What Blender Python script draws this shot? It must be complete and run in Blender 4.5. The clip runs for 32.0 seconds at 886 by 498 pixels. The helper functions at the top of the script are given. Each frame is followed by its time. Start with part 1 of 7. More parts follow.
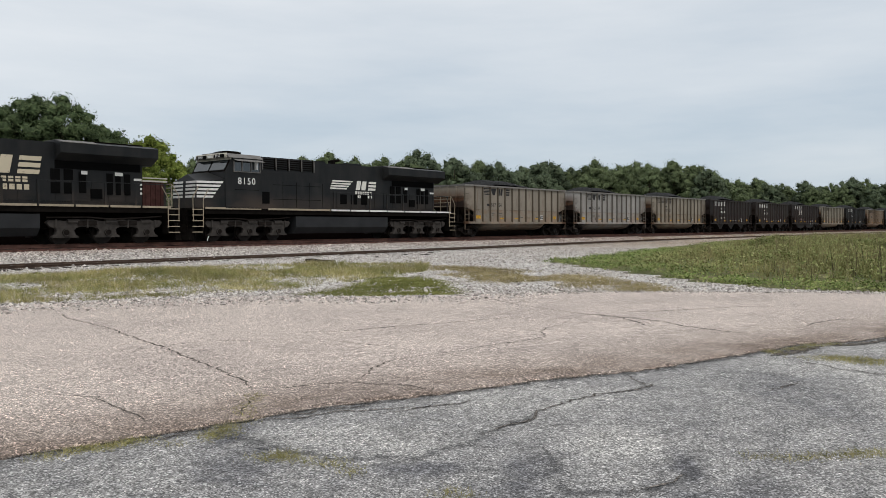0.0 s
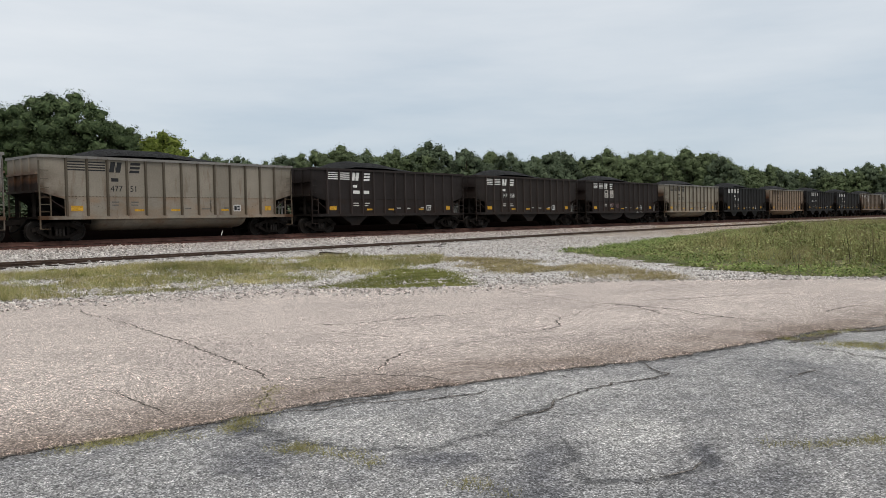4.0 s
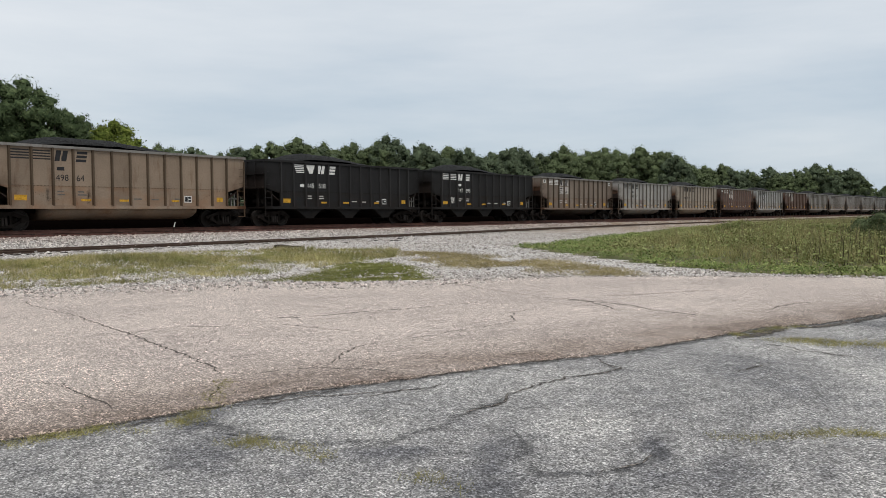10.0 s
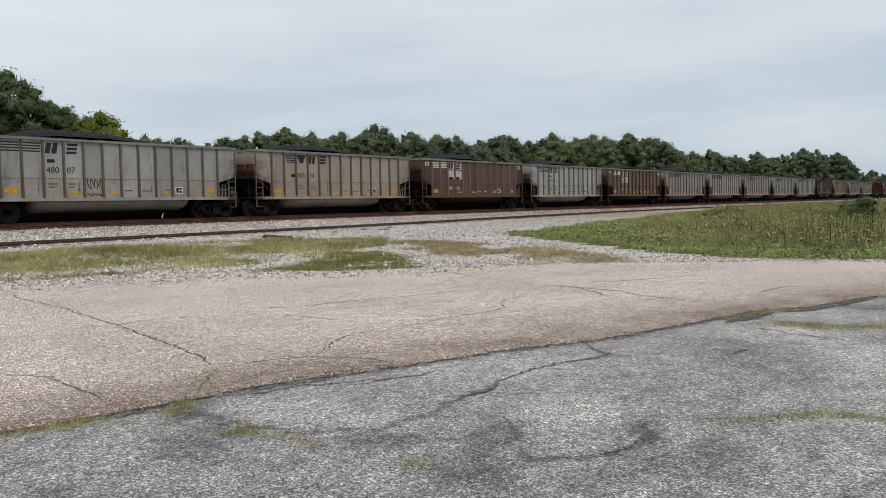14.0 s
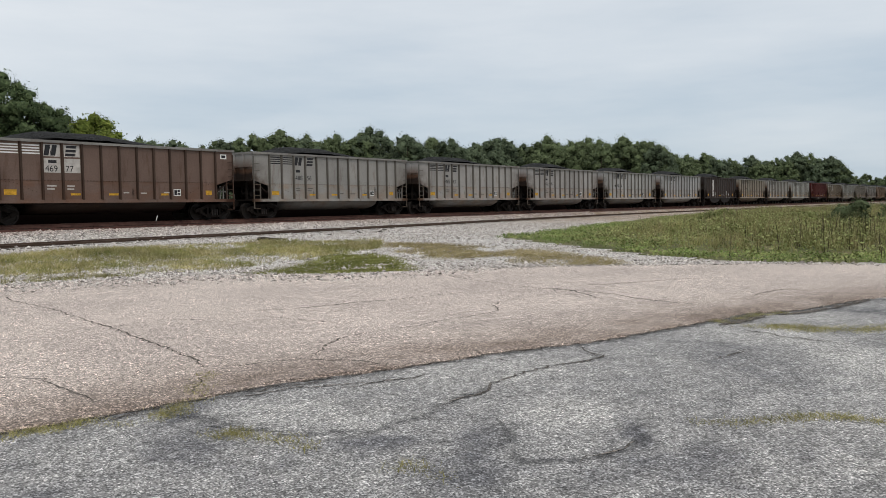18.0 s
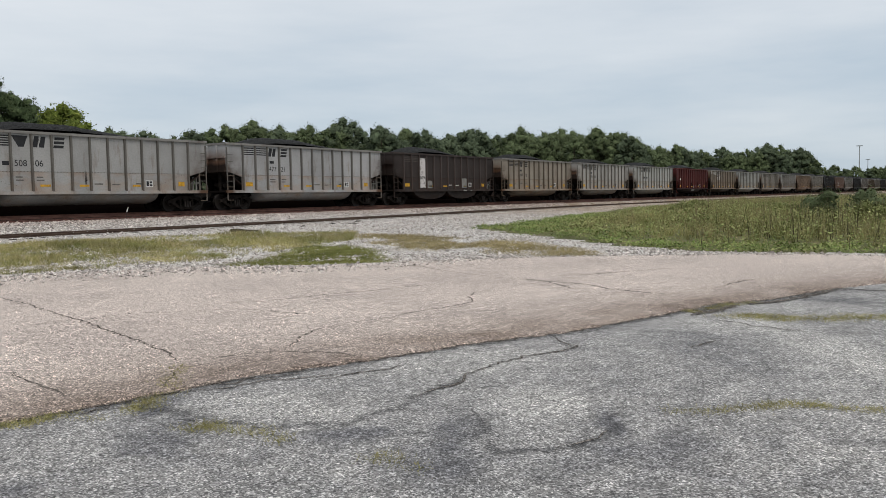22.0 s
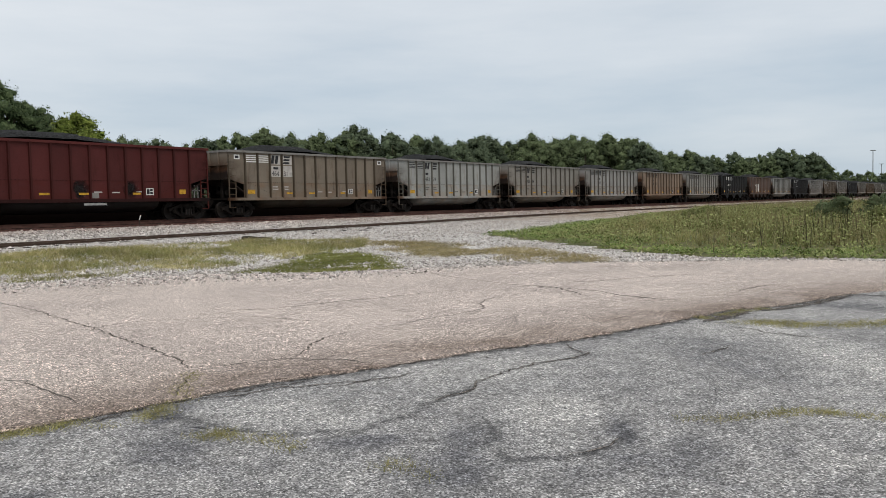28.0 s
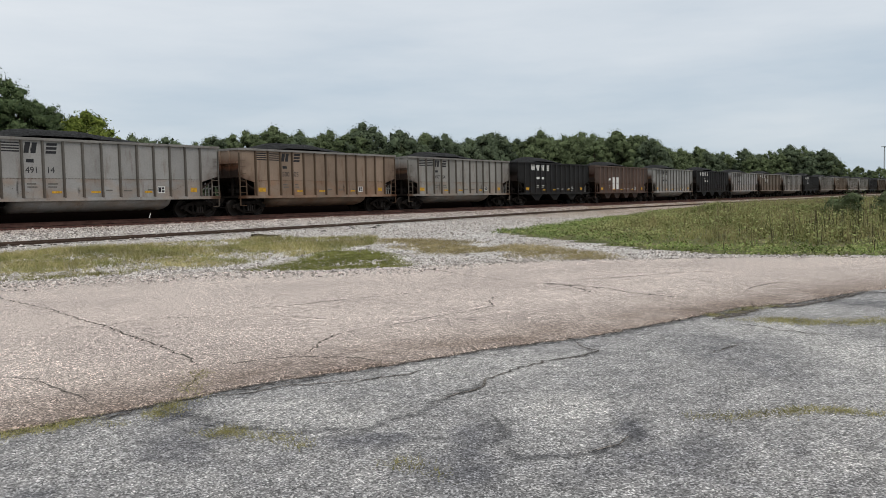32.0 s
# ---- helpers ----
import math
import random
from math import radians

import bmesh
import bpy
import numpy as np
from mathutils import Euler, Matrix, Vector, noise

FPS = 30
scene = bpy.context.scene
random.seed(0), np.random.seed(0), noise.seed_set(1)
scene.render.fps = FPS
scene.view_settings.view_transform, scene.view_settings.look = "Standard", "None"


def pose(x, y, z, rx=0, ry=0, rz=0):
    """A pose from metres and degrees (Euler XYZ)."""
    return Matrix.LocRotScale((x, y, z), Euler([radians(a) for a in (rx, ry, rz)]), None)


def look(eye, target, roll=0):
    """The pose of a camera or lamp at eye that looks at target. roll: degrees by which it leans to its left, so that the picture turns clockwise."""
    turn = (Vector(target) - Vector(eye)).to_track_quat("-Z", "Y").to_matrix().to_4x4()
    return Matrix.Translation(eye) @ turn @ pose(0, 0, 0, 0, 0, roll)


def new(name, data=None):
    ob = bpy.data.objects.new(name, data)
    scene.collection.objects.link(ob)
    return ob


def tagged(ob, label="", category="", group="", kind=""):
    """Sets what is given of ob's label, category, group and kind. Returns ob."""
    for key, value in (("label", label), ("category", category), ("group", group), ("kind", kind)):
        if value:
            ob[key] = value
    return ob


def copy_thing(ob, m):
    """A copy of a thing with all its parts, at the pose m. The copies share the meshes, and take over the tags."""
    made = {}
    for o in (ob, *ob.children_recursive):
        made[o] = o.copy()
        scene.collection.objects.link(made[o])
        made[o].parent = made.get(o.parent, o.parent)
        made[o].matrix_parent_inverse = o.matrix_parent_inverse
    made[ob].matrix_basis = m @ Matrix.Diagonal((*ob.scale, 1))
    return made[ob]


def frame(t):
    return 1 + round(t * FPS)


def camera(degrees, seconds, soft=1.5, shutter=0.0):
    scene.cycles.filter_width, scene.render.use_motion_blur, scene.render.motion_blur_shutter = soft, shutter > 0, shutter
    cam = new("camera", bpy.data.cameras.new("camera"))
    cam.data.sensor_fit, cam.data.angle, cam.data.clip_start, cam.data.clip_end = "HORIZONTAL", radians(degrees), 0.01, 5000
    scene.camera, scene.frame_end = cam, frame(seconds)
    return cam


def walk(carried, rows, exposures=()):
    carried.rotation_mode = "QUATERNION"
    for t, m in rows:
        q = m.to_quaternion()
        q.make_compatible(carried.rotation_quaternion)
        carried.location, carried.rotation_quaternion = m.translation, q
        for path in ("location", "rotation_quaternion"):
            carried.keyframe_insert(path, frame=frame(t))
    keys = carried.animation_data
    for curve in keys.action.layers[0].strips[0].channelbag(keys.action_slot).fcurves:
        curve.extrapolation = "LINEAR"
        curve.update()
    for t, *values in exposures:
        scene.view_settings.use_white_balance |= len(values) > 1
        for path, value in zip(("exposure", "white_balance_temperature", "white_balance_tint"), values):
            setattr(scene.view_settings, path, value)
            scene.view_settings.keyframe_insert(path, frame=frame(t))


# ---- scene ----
cam = camera(56.0, 32.0, soft=0.8)
# seconds, place in metres, turn in degrees
PATH = [
    (0, -0.023, 0.004, 1.621, 88.595, 0.311, -51.004), (0.5, -0.019, 0.006, 1.613, 88.355, 0.389, -50.781),
    (1, -0.025, 0.003, 1.609, 88.264, 0.461, -50.718), (1.5, -0.031, -0.005, 1.615, 88.202, 0.590, -50.630),
    (2, -0.025, -0.000, 1.612, 88.173, 0.710, -50.533), (2.5, -0.021, 0.002, 1.615, 88.099, 0.902, -50.339),
    (3, -0.033, 0.003, 1.609, 88.025, 1.102, -50.122), (3.5, -0.034, 0.013, 1.614, 87.981, 1.230, -49.951),
    (5.5, -0.032, 0.022, 1.617, 88.252, 0.012, -52.103), (6, -0.041, 0.035, 1.616, 88.212, -0.287, -52.824),
    (6.5, -0.025, 0.037, 1.612, 88.109, -0.280, -53.199), (7, -0.025, 0.037, 1.612, 87.895, -0.214, -53.252),
    (7.5, -0.027, 0.028, 1.612, 87.761, -0.072, -53.179), (8, -0.026, 0.028, 1.607, 87.768, 0.025, -53.124),
    (8.5, -0.036, 0.021, 1.611, 87.812, 0.016, -53.162), (9, -0.025, 0.024, 1.606, 87.846, 0.096, -53.180),
    (9.5, -0.021, 0.021, 1.608, 87.768, 0.191, -53.165), (10, -0.011, 0.023, 1.604, 87.617, 0.385, -53.099),
    (10.5, -0.005, 0.028, 1.601, 87.453, 0.641, -52.982), (11, -0.011, 0.019, 1.603, 87.275, 0.923, -52.845),
    (11.5, -0.015, 0.018, 1.605, 87.020, 1.133, -52.760), (12, -0.016, 0.015, 1.601, 86.746, 1.284, -52.786),
    (12.5, -0.014, 0.019, 1.596, 86.544, 1.236, -52.963), (13, -0.012, 0.023, 1.593, 86.514, 1.151, -53.260),
    (13.5, -0.018, 0.017, 1.601, 86.618, 1.013, -53.597), (14, -0.009, 0.011, 1.596, 86.819, 0.990, -53.838),
    (14.5, -0.016, 0.010, 1.594, 86.962, 0.955, -54.023), (16.5, -0.000, -0.003, 1.587, 86.962, 0.853, -54.258),
    (17, -0.003, 0.000, 1.594, 87.049, 0.852, -54.249), (17.5, -0.008, -0.002, 1.594, 87.054, 0.866, -54.197),
    (18, -0.007, -0.000, 1.594, 87.000, 0.890, -54.182), (18.5, -0.015, -0.008, 1.595, 86.923, 0.817, -54.131),
    (19, -0.016, -0.007, 1.591, 86.872, 0.817, -54.087), (19.5, -0.016, -0.006, 1.594, 86.807, 0.832, -54.240),
    (20, -0.025, 0.003, 1.592, 86.749, 0.919, -54.686), (20.5, -0.053, 0.067, 1.599, 86.573, 1.000, -55.311),
    (21, -0.052, 0.063, 1.604, 86.371, 0.982, -55.804), (21.5, -0.007, 0.023, 1.597, 86.264, 0.964, -56.012),
    (22, -0.004, 0.005, 1.594, 86.367, 0.939, -55.960), (22.5, 0.004, 0.011, 1.597, 86.638, 1.006, -55.792),
    (23, -0.004, 0.006, 1.601, 86.893, 1.069, -55.786), (23.5, 0.003, 0.012, 1.600, 87.054, 1.100, -55.819),
    (24, 0.005, 0.015, 1.599, 87.043, 1.166, -55.819), (24.5, 0.012, 0.015, 1.598, 86.930, 1.150, -55.743),
    (25, 0.005, 0.014, 1.598, 86.826, 1.100, -55.636), (25.5, 0.004, 0.013, 1.596, 86.758, 1.168, -55.529),
    (27.5, 0.003, 0.011, 1.599, 86.883, 1.135, -55.262), (28, 0.002, 0.001, 1.599, 86.830, 1.165, -55.200),
    (28.5, 0.000, 0.004, 1.600, 86.775, 1.165, -55.176), (29, 0.013, 0.007, 1.596, 86.756, 1.251, -55.129),
    (29.5, 0.009, 0.013, 1.598, 86.801, 1.255, -55.131), (30, 0.010, 0.008, 1.597, 86.884, 1.202, -55.082),
    (30.5, 0.007, 0.010, 1.598, 86.945, 1.185, -55.050), (31, 0.005, 0.007, 1.599, 86.914, 1.182, -54.921),
    (31.5, 0.012, 0.010, 1.598, 86.789, 1.265, -54.757), (32, 0.015, 0.010, 1.598, 86.673, 1.285, -54.595),
]
walk(cam, [(t, pose(x, y, z, rx, ry, rz)) for t, x, y, z, rx, ry, rz in PATH], [(0, 0.5), (32, 0.5)])

# ---- light: a bright overcast sky with a soft sun behind the clouds ----
SUN_ELEV, SUN_TURN = 58.0, 205.0


def build_world():
    world = bpy.data.worlds.new("overcast_sky")
    scene.world = world
    world.use_nodes = True
    nt = world.node_tree
    nt.nodes.clear()
    out = nt.nodes.new("ShaderNodeOutputWorld")
    bg = nt.nodes.new("ShaderNodeBackground")
    sky = nt.nodes.new("ShaderNodeTexSky")
    sky.sky_type, sky.sun_disc = "NISHITA", False
    sky.sun_elevation, sky.sun_rotation = radians(SUN_ELEV), radians(SUN_TURN)
    coord = nt.nodes.new("ShaderNodeTexCoord")
    mapping = nt.nodes.new("ShaderNodeMapping")
    mapping.inputs["Scale"].default_value = (2.2, 2.2, 13.0)
    noise_a = nt.nodes.new("ShaderNodeTexNoise")
    noise_a.inputs["Scale"].default_value, noise_a.inputs["Detail"].default_value = 1.0, 7.0
    noise_a.inputs["Roughness"].default_value = 0.55
    height = nt.nodes.new("ShaderNodeMath")
    height.operation = "MULTIPLY_ADD"
    height.inputs[1].default_value = 0.55
    # the cloud deck is a little thicker towards one side
    side = nt.nodes.new("ShaderNodeVectorMath")
    side.operation = "DOT_PRODUCT"
    side.inputs[1].default_value = (-0.075, 0.105, 1.0)
    nt.links.new(noise_a.outputs["Fac"], height.inputs[0])
    nt.links.new(side.outputs["Value"], height.inputs[2])
    ramp = nt.nodes.new("ShaderNodeValToRGB")
    els = ramp.color_ramp.elements
    els.new(0.5)
    for el, p, c in zip(els, (0.28, 0.42, 0.62), ((0.445, 0.520, 0.595), (0.565, 0.615, 0.665), (0.70, 0.728, 0.755))):
        el.position, el.color = p, (*c, 1)
    scale = nt.nodes.new("ShaderNodeVectorMath")
    scale.operation = "SCALE"
    scale.inputs["Scale"].default_value = 0.10
    mix = nt.nodes.new("ShaderNodeMix")
    mix.data_type = "RGBA"
    mix.inputs["Factor"].default_value = 0.90
    link = nt.links.new
    link(coord.outputs["Generated"], mapping.inputs["Vector"])
    link(mapping.outputs["Vector"], noise_a.inputs["Vector"])
    link(coord.outputs["Generated"], side.inputs[0])
    link(height.outputs["Value"], ramp.inputs["Fac"])
    link(sky.outputs["Color"], scale.inputs[0])
    link(scale.outputs["Vector"], mix.inputs["A"])
    link(ramp.outputs["Color"], mix.inputs["B"])
    link(mix.outputs["Result"], bg.inputs["Color"])
    link(bg.outputs["Background"], out.inputs["Surface"])
    bg.inputs["Strength"].default_value = 0.82
    lamp = bpy.data.lights.new("sun", "SUN")
    lamp.energy, lamp.angle, lamp.color = 1.05, radians(30), (1.0, 0.96, 0.90)
    sun = new("sun", lamp)
    # the sky's sun stands at SUN_TURN, clockwise from +y
    a, e = radians(SUN_TURN), radians(SUN_ELEV)
    to_sun = Vector((math.sin(a) * math.cos(e), math.cos(a) * math.cos(e), math.sin(e)))
    sun.matrix_world = look(to_sun * 100, (0, 0, 0))


build_world()


# ---- materials ----
class Mat:
    """A node material with a Principled shader and short ways to add nodes."""

    def __init__(self, name, rough=0.8, metal=0.0, spec=0.35):
        self.m = bpy.data.materials.new(name)
        self.m.use_nodes = True
        self.nt = self.m.node_tree
        self.b = self.nt.nodes["Principled BSDF"]
        self.b.inputs["Roughness"].default_value = rough
        self.b.inputs["Metallic"].default_value = metal
        self.b.inputs["Specular IOR Level"].default_value = spec
        self.co = None

    def node(self, kind, **values):
        n = self.nt.nodes.new(kind)
        for key, v in values.items():
            n.inputs[key.replace("_", " ")].default_value = v
        return n

    def link(self, a, b):
        self.nt.links.new(a, b)
        return self

    def coords(self, world=False, scale=(1, 1, 1)):
        if world:
            src = self.node("ShaderNodeNewGeometry").outputs["Position"]
        else:
            src = self.node("ShaderNodeTexCoord").outputs["Object"]
        mp = self.node("ShaderNodeMapping")
        mp.inputs["Scale"].default_value = scale
        self.link(src, mp.inputs["Vector"])
        return mp.outputs["Vector"]

    def noise(self, vec, scale, detail=4.0, rough=0.55):
        n = self.node("ShaderNodeTexNoise", Scale=scale, Detail=detail, Roughness=rough)
        self.link(vec, n.inputs["Vector"])
        return n.outputs["Fac"]

    def voronoi(self, vec, scale, out="Distance", feature="F1"):
        n = self.node("ShaderNodeTexVoronoi", Scale=scale)
        n.feature = feature
        self.link(vec, n.inputs["Vector"])
        return n.outputs[out]

    def ramp(self, fac, stops):
        n = self.node("ShaderNodeValToRGB")
        els = n.color_ramp.elements
        while len(els) < len(stops):
            els.new(0.5)
        for el, (p, c) in zip(els, stops):
            el.position = p
            el.color = (*c, 1) if isinstance(c, tuple) else (c, c, c, 1)
        self.link(fac, n.inputs["Fac"])
        return n.outputs["Color"]

    def mix(self, fac, a, b, kind="MIX"):
        n = self.node("ShaderNodeMix")
        n.data_type, n.blend_type = "RGBA", kind
        for v, key in ((fac, "Factor"), (a, "A"), (b, "B")):
            sock = n.inputs[key] if key == "Factor" else [s for s in n.inputs if s.name == key and s.type == "RGBA"][0]
            if isinstance(v, (int, float)):
                sock.default_value = v if key == "Factor" else (v, v, v, 1)
            elif isinstance(v, tuple):
                sock.default_value = (*v, 1)
            else:
                self.link(v, sock)
        return [s for s in n.outputs if s.type == "RGBA"][0]

    def color(self, sock):
        if isinstance(sock, tuple):
            self.b.inputs["Base Color"].default_value = (*sock, 1)
        else:
            self.link(sock, self.b.inputs["Base Color"])
        return self

    def bump(self, fac, strength=0.4, distance=0.02):
        n = self.node("ShaderNodeBump", Strength=strength, Distance=distance)
        self.link(fac, n.inputs["Height"])
        self.link(n.outputs["Normal"], self.b.inputs["Normal"])
        return self

    def info(self, out):
        return self.node("ShaderNodeObjectInfo").outputs[out]


def rust_steel(name, c, rough=0.75, metal=0.0, vary=0.5, scale=3.0):
    k = Mat(name, rough, metal, 0.0 if max(c) < 0.03 else 0.12)
    v = k.coords()
    n = k.noise(v, scale, 6)
    c2 = tuple(x * (1 - vary) for x in c)
    k.color(k.ramp(n, [(0.3, c2), (0.7, c)]))
    k.bump(k.noise(v, scale * 12), 0.25, 0.01)
    return k.m


def car_paint(name, stained):
    k = Mat(name, 0.65, 0.0, 0.16)
    base = k.info("Color")
    v = k.coords(True, (1, 1, 1))
    ob = k.coords(False, (1.1, 1.1, 0.22))
    streak = k.noise(ob, 2.6, 6, 0.6)
    fine = k.noise(k.coords(False), 14.0, 4)
    blot = k.noise(k.coords(False), 0.8, 5)
    tone = k.mix(1.0, base, k.ramp(blot, [(0.25, 0.78), (0.75, 1.06)]), "MULTIPLY")
    tone = k.mix(1.0, tone, k.ramp(fine, [(0.3, 0.88), (0.7, 1.06)]), "MULTIPLY")
    seam = k.node("ShaderNodeSeparateXYZ")
    k.link(k.node("ShaderNodeTexCoord").outputs["Object"], seam.inputs[0])
    # one sheet between two ribs differs a little from the next
    sheet = k.node("ShaderNodeMath")
    sheet.operation = "MULTIPLY_ADD"
    sheet.inputs[1].default_value, sheet.inputs[2].default_value = 1 / 0.963, -1.267
    k.link(seam.outputs["X"], sheet.inputs[0])
    whole = k.node("ShaderNodeMath")
    whole.operation = "FLOOR"
    k.link(sheet.outputs[0], whole.inputs[0])
    apart = k.node("ShaderNodeMath")
    apart.operation = "MULTIPLY_ADD"
    apart.inputs[1].default_value = 97.0
    k.link(k.info("Random"), apart.inputs[0])
    k.link(whole.outputs[0], apart.inputs[2])
    dice = k.node("ShaderNodeTexWhiteNoise")
    dice.noise_dimensions = "1D"
    k.link(apart.outputs[0], dice.inputs["W"])
    tone = k.mix(1.0, tone, k.ramp(dice.outputs["Value"], [(0.0, 0.86), (0.5, 1.0), (1.0, 1.08)]), "MULTIPLY")
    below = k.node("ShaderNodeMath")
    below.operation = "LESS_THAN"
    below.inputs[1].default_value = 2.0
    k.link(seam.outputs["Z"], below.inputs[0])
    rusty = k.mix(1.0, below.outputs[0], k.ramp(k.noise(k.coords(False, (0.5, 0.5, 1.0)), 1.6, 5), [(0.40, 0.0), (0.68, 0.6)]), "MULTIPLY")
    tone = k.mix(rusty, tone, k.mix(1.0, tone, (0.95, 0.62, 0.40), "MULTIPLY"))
    tone = k.mix(k.ramp(streak, [(0.57, 0.0), (0.76, 0.7)]), tone, k.mix(1.0, tone, (0.50, 0.34, 0.25), "MULTIPLY"))
    if stained:
        # brake dust and soot round the end openings
        far = k.node("ShaderNodeMath")
        far.operation = "ABSOLUTE"
        off = k.node("ShaderNodeMath")
        off.operation = "SUBTRACT"
        off.inputs[1].default_value = 7.0
        k.link(seam.outputs["X"], off.inputs[0])
        k.link(off.outputs[0], far.inputs[0])
        wide = k.node("ShaderNodeMapRange")
        wide.inputs["From Min"].default_value, wide.inputs["From Max"].default_value = 5.3, 7.0
        k.link(far.outputs[0], wide.inputs["Value"])
        tall = k.node("ShaderNodeMapRange")
        tall.inputs["From Min"].default_value, tall.inputs["From Max"].default_value = 3.5, 2.0
        k.link(seam.outputs["Z"], tall.inputs["Value"])
        spot = k.mix(1.0, wide.outputs[0], tall.outputs[0], "MULTIPLY")
        spot = k.mix(1.0, spot, k.ramp(k.noise(k.coords(False), 1.4, 6, 0.6), [(0.28, 0.25), (0.62, 1.5)]), "MULTIPLY")
        tone = k.mix(spot, tone, k.mix(1.0, tone, (0.30, 0.21, 0.16), "MULTIPLY"))
    k.color(tone)
    k.bump(fine, 0.12, 0.01)
    return k.m


def end_paint():
    """The end sheets: paint at the top, rust and brake dust that thicken downwards."""
    k = Mat("end_paint", 0.75, 0.0, 0.2)
    base = k.info("Color")
    sep = k.node("ShaderNodeSeparateXYZ")
    k.link(k.node("ShaderNodeTexCoord").outputs["Object"], sep.inputs[0])
    low = k.node("ShaderNodeMapRange")
    low.inputs["From Min"].default_value, low.inputs["From Max"].default_value = 3.75, 2.10
    k.link(sep.outputs["Z"], low.inputs["Value"])
    rag = k.node("ShaderNodeMath")
    rag.operation = "MULTIPLY_ADD"
    rag.inputs[1].default_value = 0.5
    k.link(k.noise(k.coords(False, (0.6, 0.7, 0.6)), 1.5, 5, 0.6), rag.inputs[0])
    k.link(low.outputs[0], rag.inputs[2])
    rusty = k.mix(1.0, base, (0.42, 0.24, 0.16), "MULTIPLY")
    tone = k.mix(k.ramp(rag.outputs[0], [(0.42, 0.0), (0.80, 1.0)]), base, rusty)
    tone = k.mix(k.ramp(rag.outputs[0], [(0.85, 0.0), (1.20, 0.95)]), tone, (0.022, 0.015, 0.012))
    k.color(tone)
    k.bump(k.noise(k.coords(False), 14.0, 4), 0.12, 0.01)
    return k.m


def asphalt(name, light, dark, tint, grain, stones, patch=0.0, worn=None, fleck=2.0):
    """Aggregate of two sizes with pale flecks, wrinkles and stains; a mesh may carry patches of wear and wear along an edge."""
    k = Mat(name, 0.92, 0.0, 0.2)
    v = k.coords(True)
    blot = k.noise(v, 0.42, 8, 0.66)
    mid = k.noise(k.coords(True, (1.0, 1.5, 1.0)), 2.1, 8, 0.68)
    wrinkle = k.noise(v, 9.0, 7, 0.72)
    if patch:
        at = k.node("ShaderNodeAttribute")
        at.attribute_name = "patch"
        rag = k.node("ShaderNodeMath")
        rag.operation = "MULTIPLY_ADD"
        rag.inputs[1].default_value = 1.0
        k.link(k.noise(v, 3.2, 8, 0.7), rag.inputs[0])
        k.link(at.outputs["Fac"], rag.inputs[2])
        blot = rag.outputs[0]
        tone = k.ramp(blot, [(0.30, dark), (0.60, tuple((a + b) / 2 for a, b in zip(light, dark))), (0.95, light)])
    else:
        tone = k.ramp(blot, [(0.38, dark), (0.56, light)])
    tone = k.mix(0.45 if patch else 0.22, tone, k.ramp(mid, [(0.32, 0.55), (0.47, 0.94), (0.62, 1.22)]), "MULTIPLY")
    tone = k.mix(0.75 if patch else 0.25, tone, k.ramp(wrinkle, [(0.34, 0.55), (0.46, 0.95), (0.66, 1.15)]), "MULTIPLY")
    g = k.ramp(k.voronoi(v, grain, "Color"), [(0.22, 1 - stones), (0.45, 0.93), (0.66, 1.08), (0.78, fleck)])
    g2 = k.ramp(k.voronoi(v, grain * 0.5, "Color"), [(0.25, 0.82), (0.5, 1.0), (0.70, 1.14), (0.78, 1.0 + 0.45 * (fleck - 1))])
    tone = k.mix(1.0, tone, g, "MULTIPLY")
    tone = k.mix(0.8, tone, g2, "MULTIPLY")
    tone = k.mix(0.6, tone, k.ramp(k.noise(v, 60.0, 4, 0.75), [(0.3, 0.68), (0.7, 1.25)]), "MULTIPLY")
    tone = k.mix(1.0, tone, tint, "MULTIPLY")
    if worn:
        at = k.node("ShaderNodeAttribute")
        at.attribute_name = "wear"
        ragged = k.mix(1.0, at.outputs["Color"], k.ramp(k.noise(v, 1.3, 5, 0.6), [(0.25, 0.45), (0.7, 1.25)]), "MULTIPLY")
        tone = k.mix(ragged, tone, k.mix(1.0, tone, worn, "MULTIPLY"))
    k.color(tone)
    k.bump(k.voronoi(v, grain), 0.5, 0.006)
    return k.m


def crack_decal(name, c, scale=22.0, lo=0.19, hi=0.36, most=0.92):
    """Ragged dirt along a line; a mesh carries how far each point is from the line."""
    k = Mat(name, 0.95, 0.0, 0.1)
    v = k.coords(True)
    at = k.node("ShaderNodeAttribute")
    at.attribute_name = "across"
    n = k.noise(v, scale, 6, 0.7)
    sub = k.node("ShaderNodeMath")
    sub.operation = "SUBTRACT"
    k.link(n, sub.inputs[0])
    half = k.node("ShaderNodeMath")
    half.operation = "MULTIPLY"
    half.inputs[1].default_value = 0.42
    k.link(at.outputs["Fac"], half.inputs[0])
    k.link(half.outputs[0], sub.inputs[1])
    k.link(k.ramp(sub.outputs[0], [(lo, 0.0), (hi, most)]), k.b.inputs["Alpha"])
    k.color(k.mix(0.9, c, k.ramp(k.voronoi(v, 70.0, "Color"), [(0.3, 0.4), (0.55, 0.9), (0.75, 2.8)]), "MULTIPLY"))
    return k.m


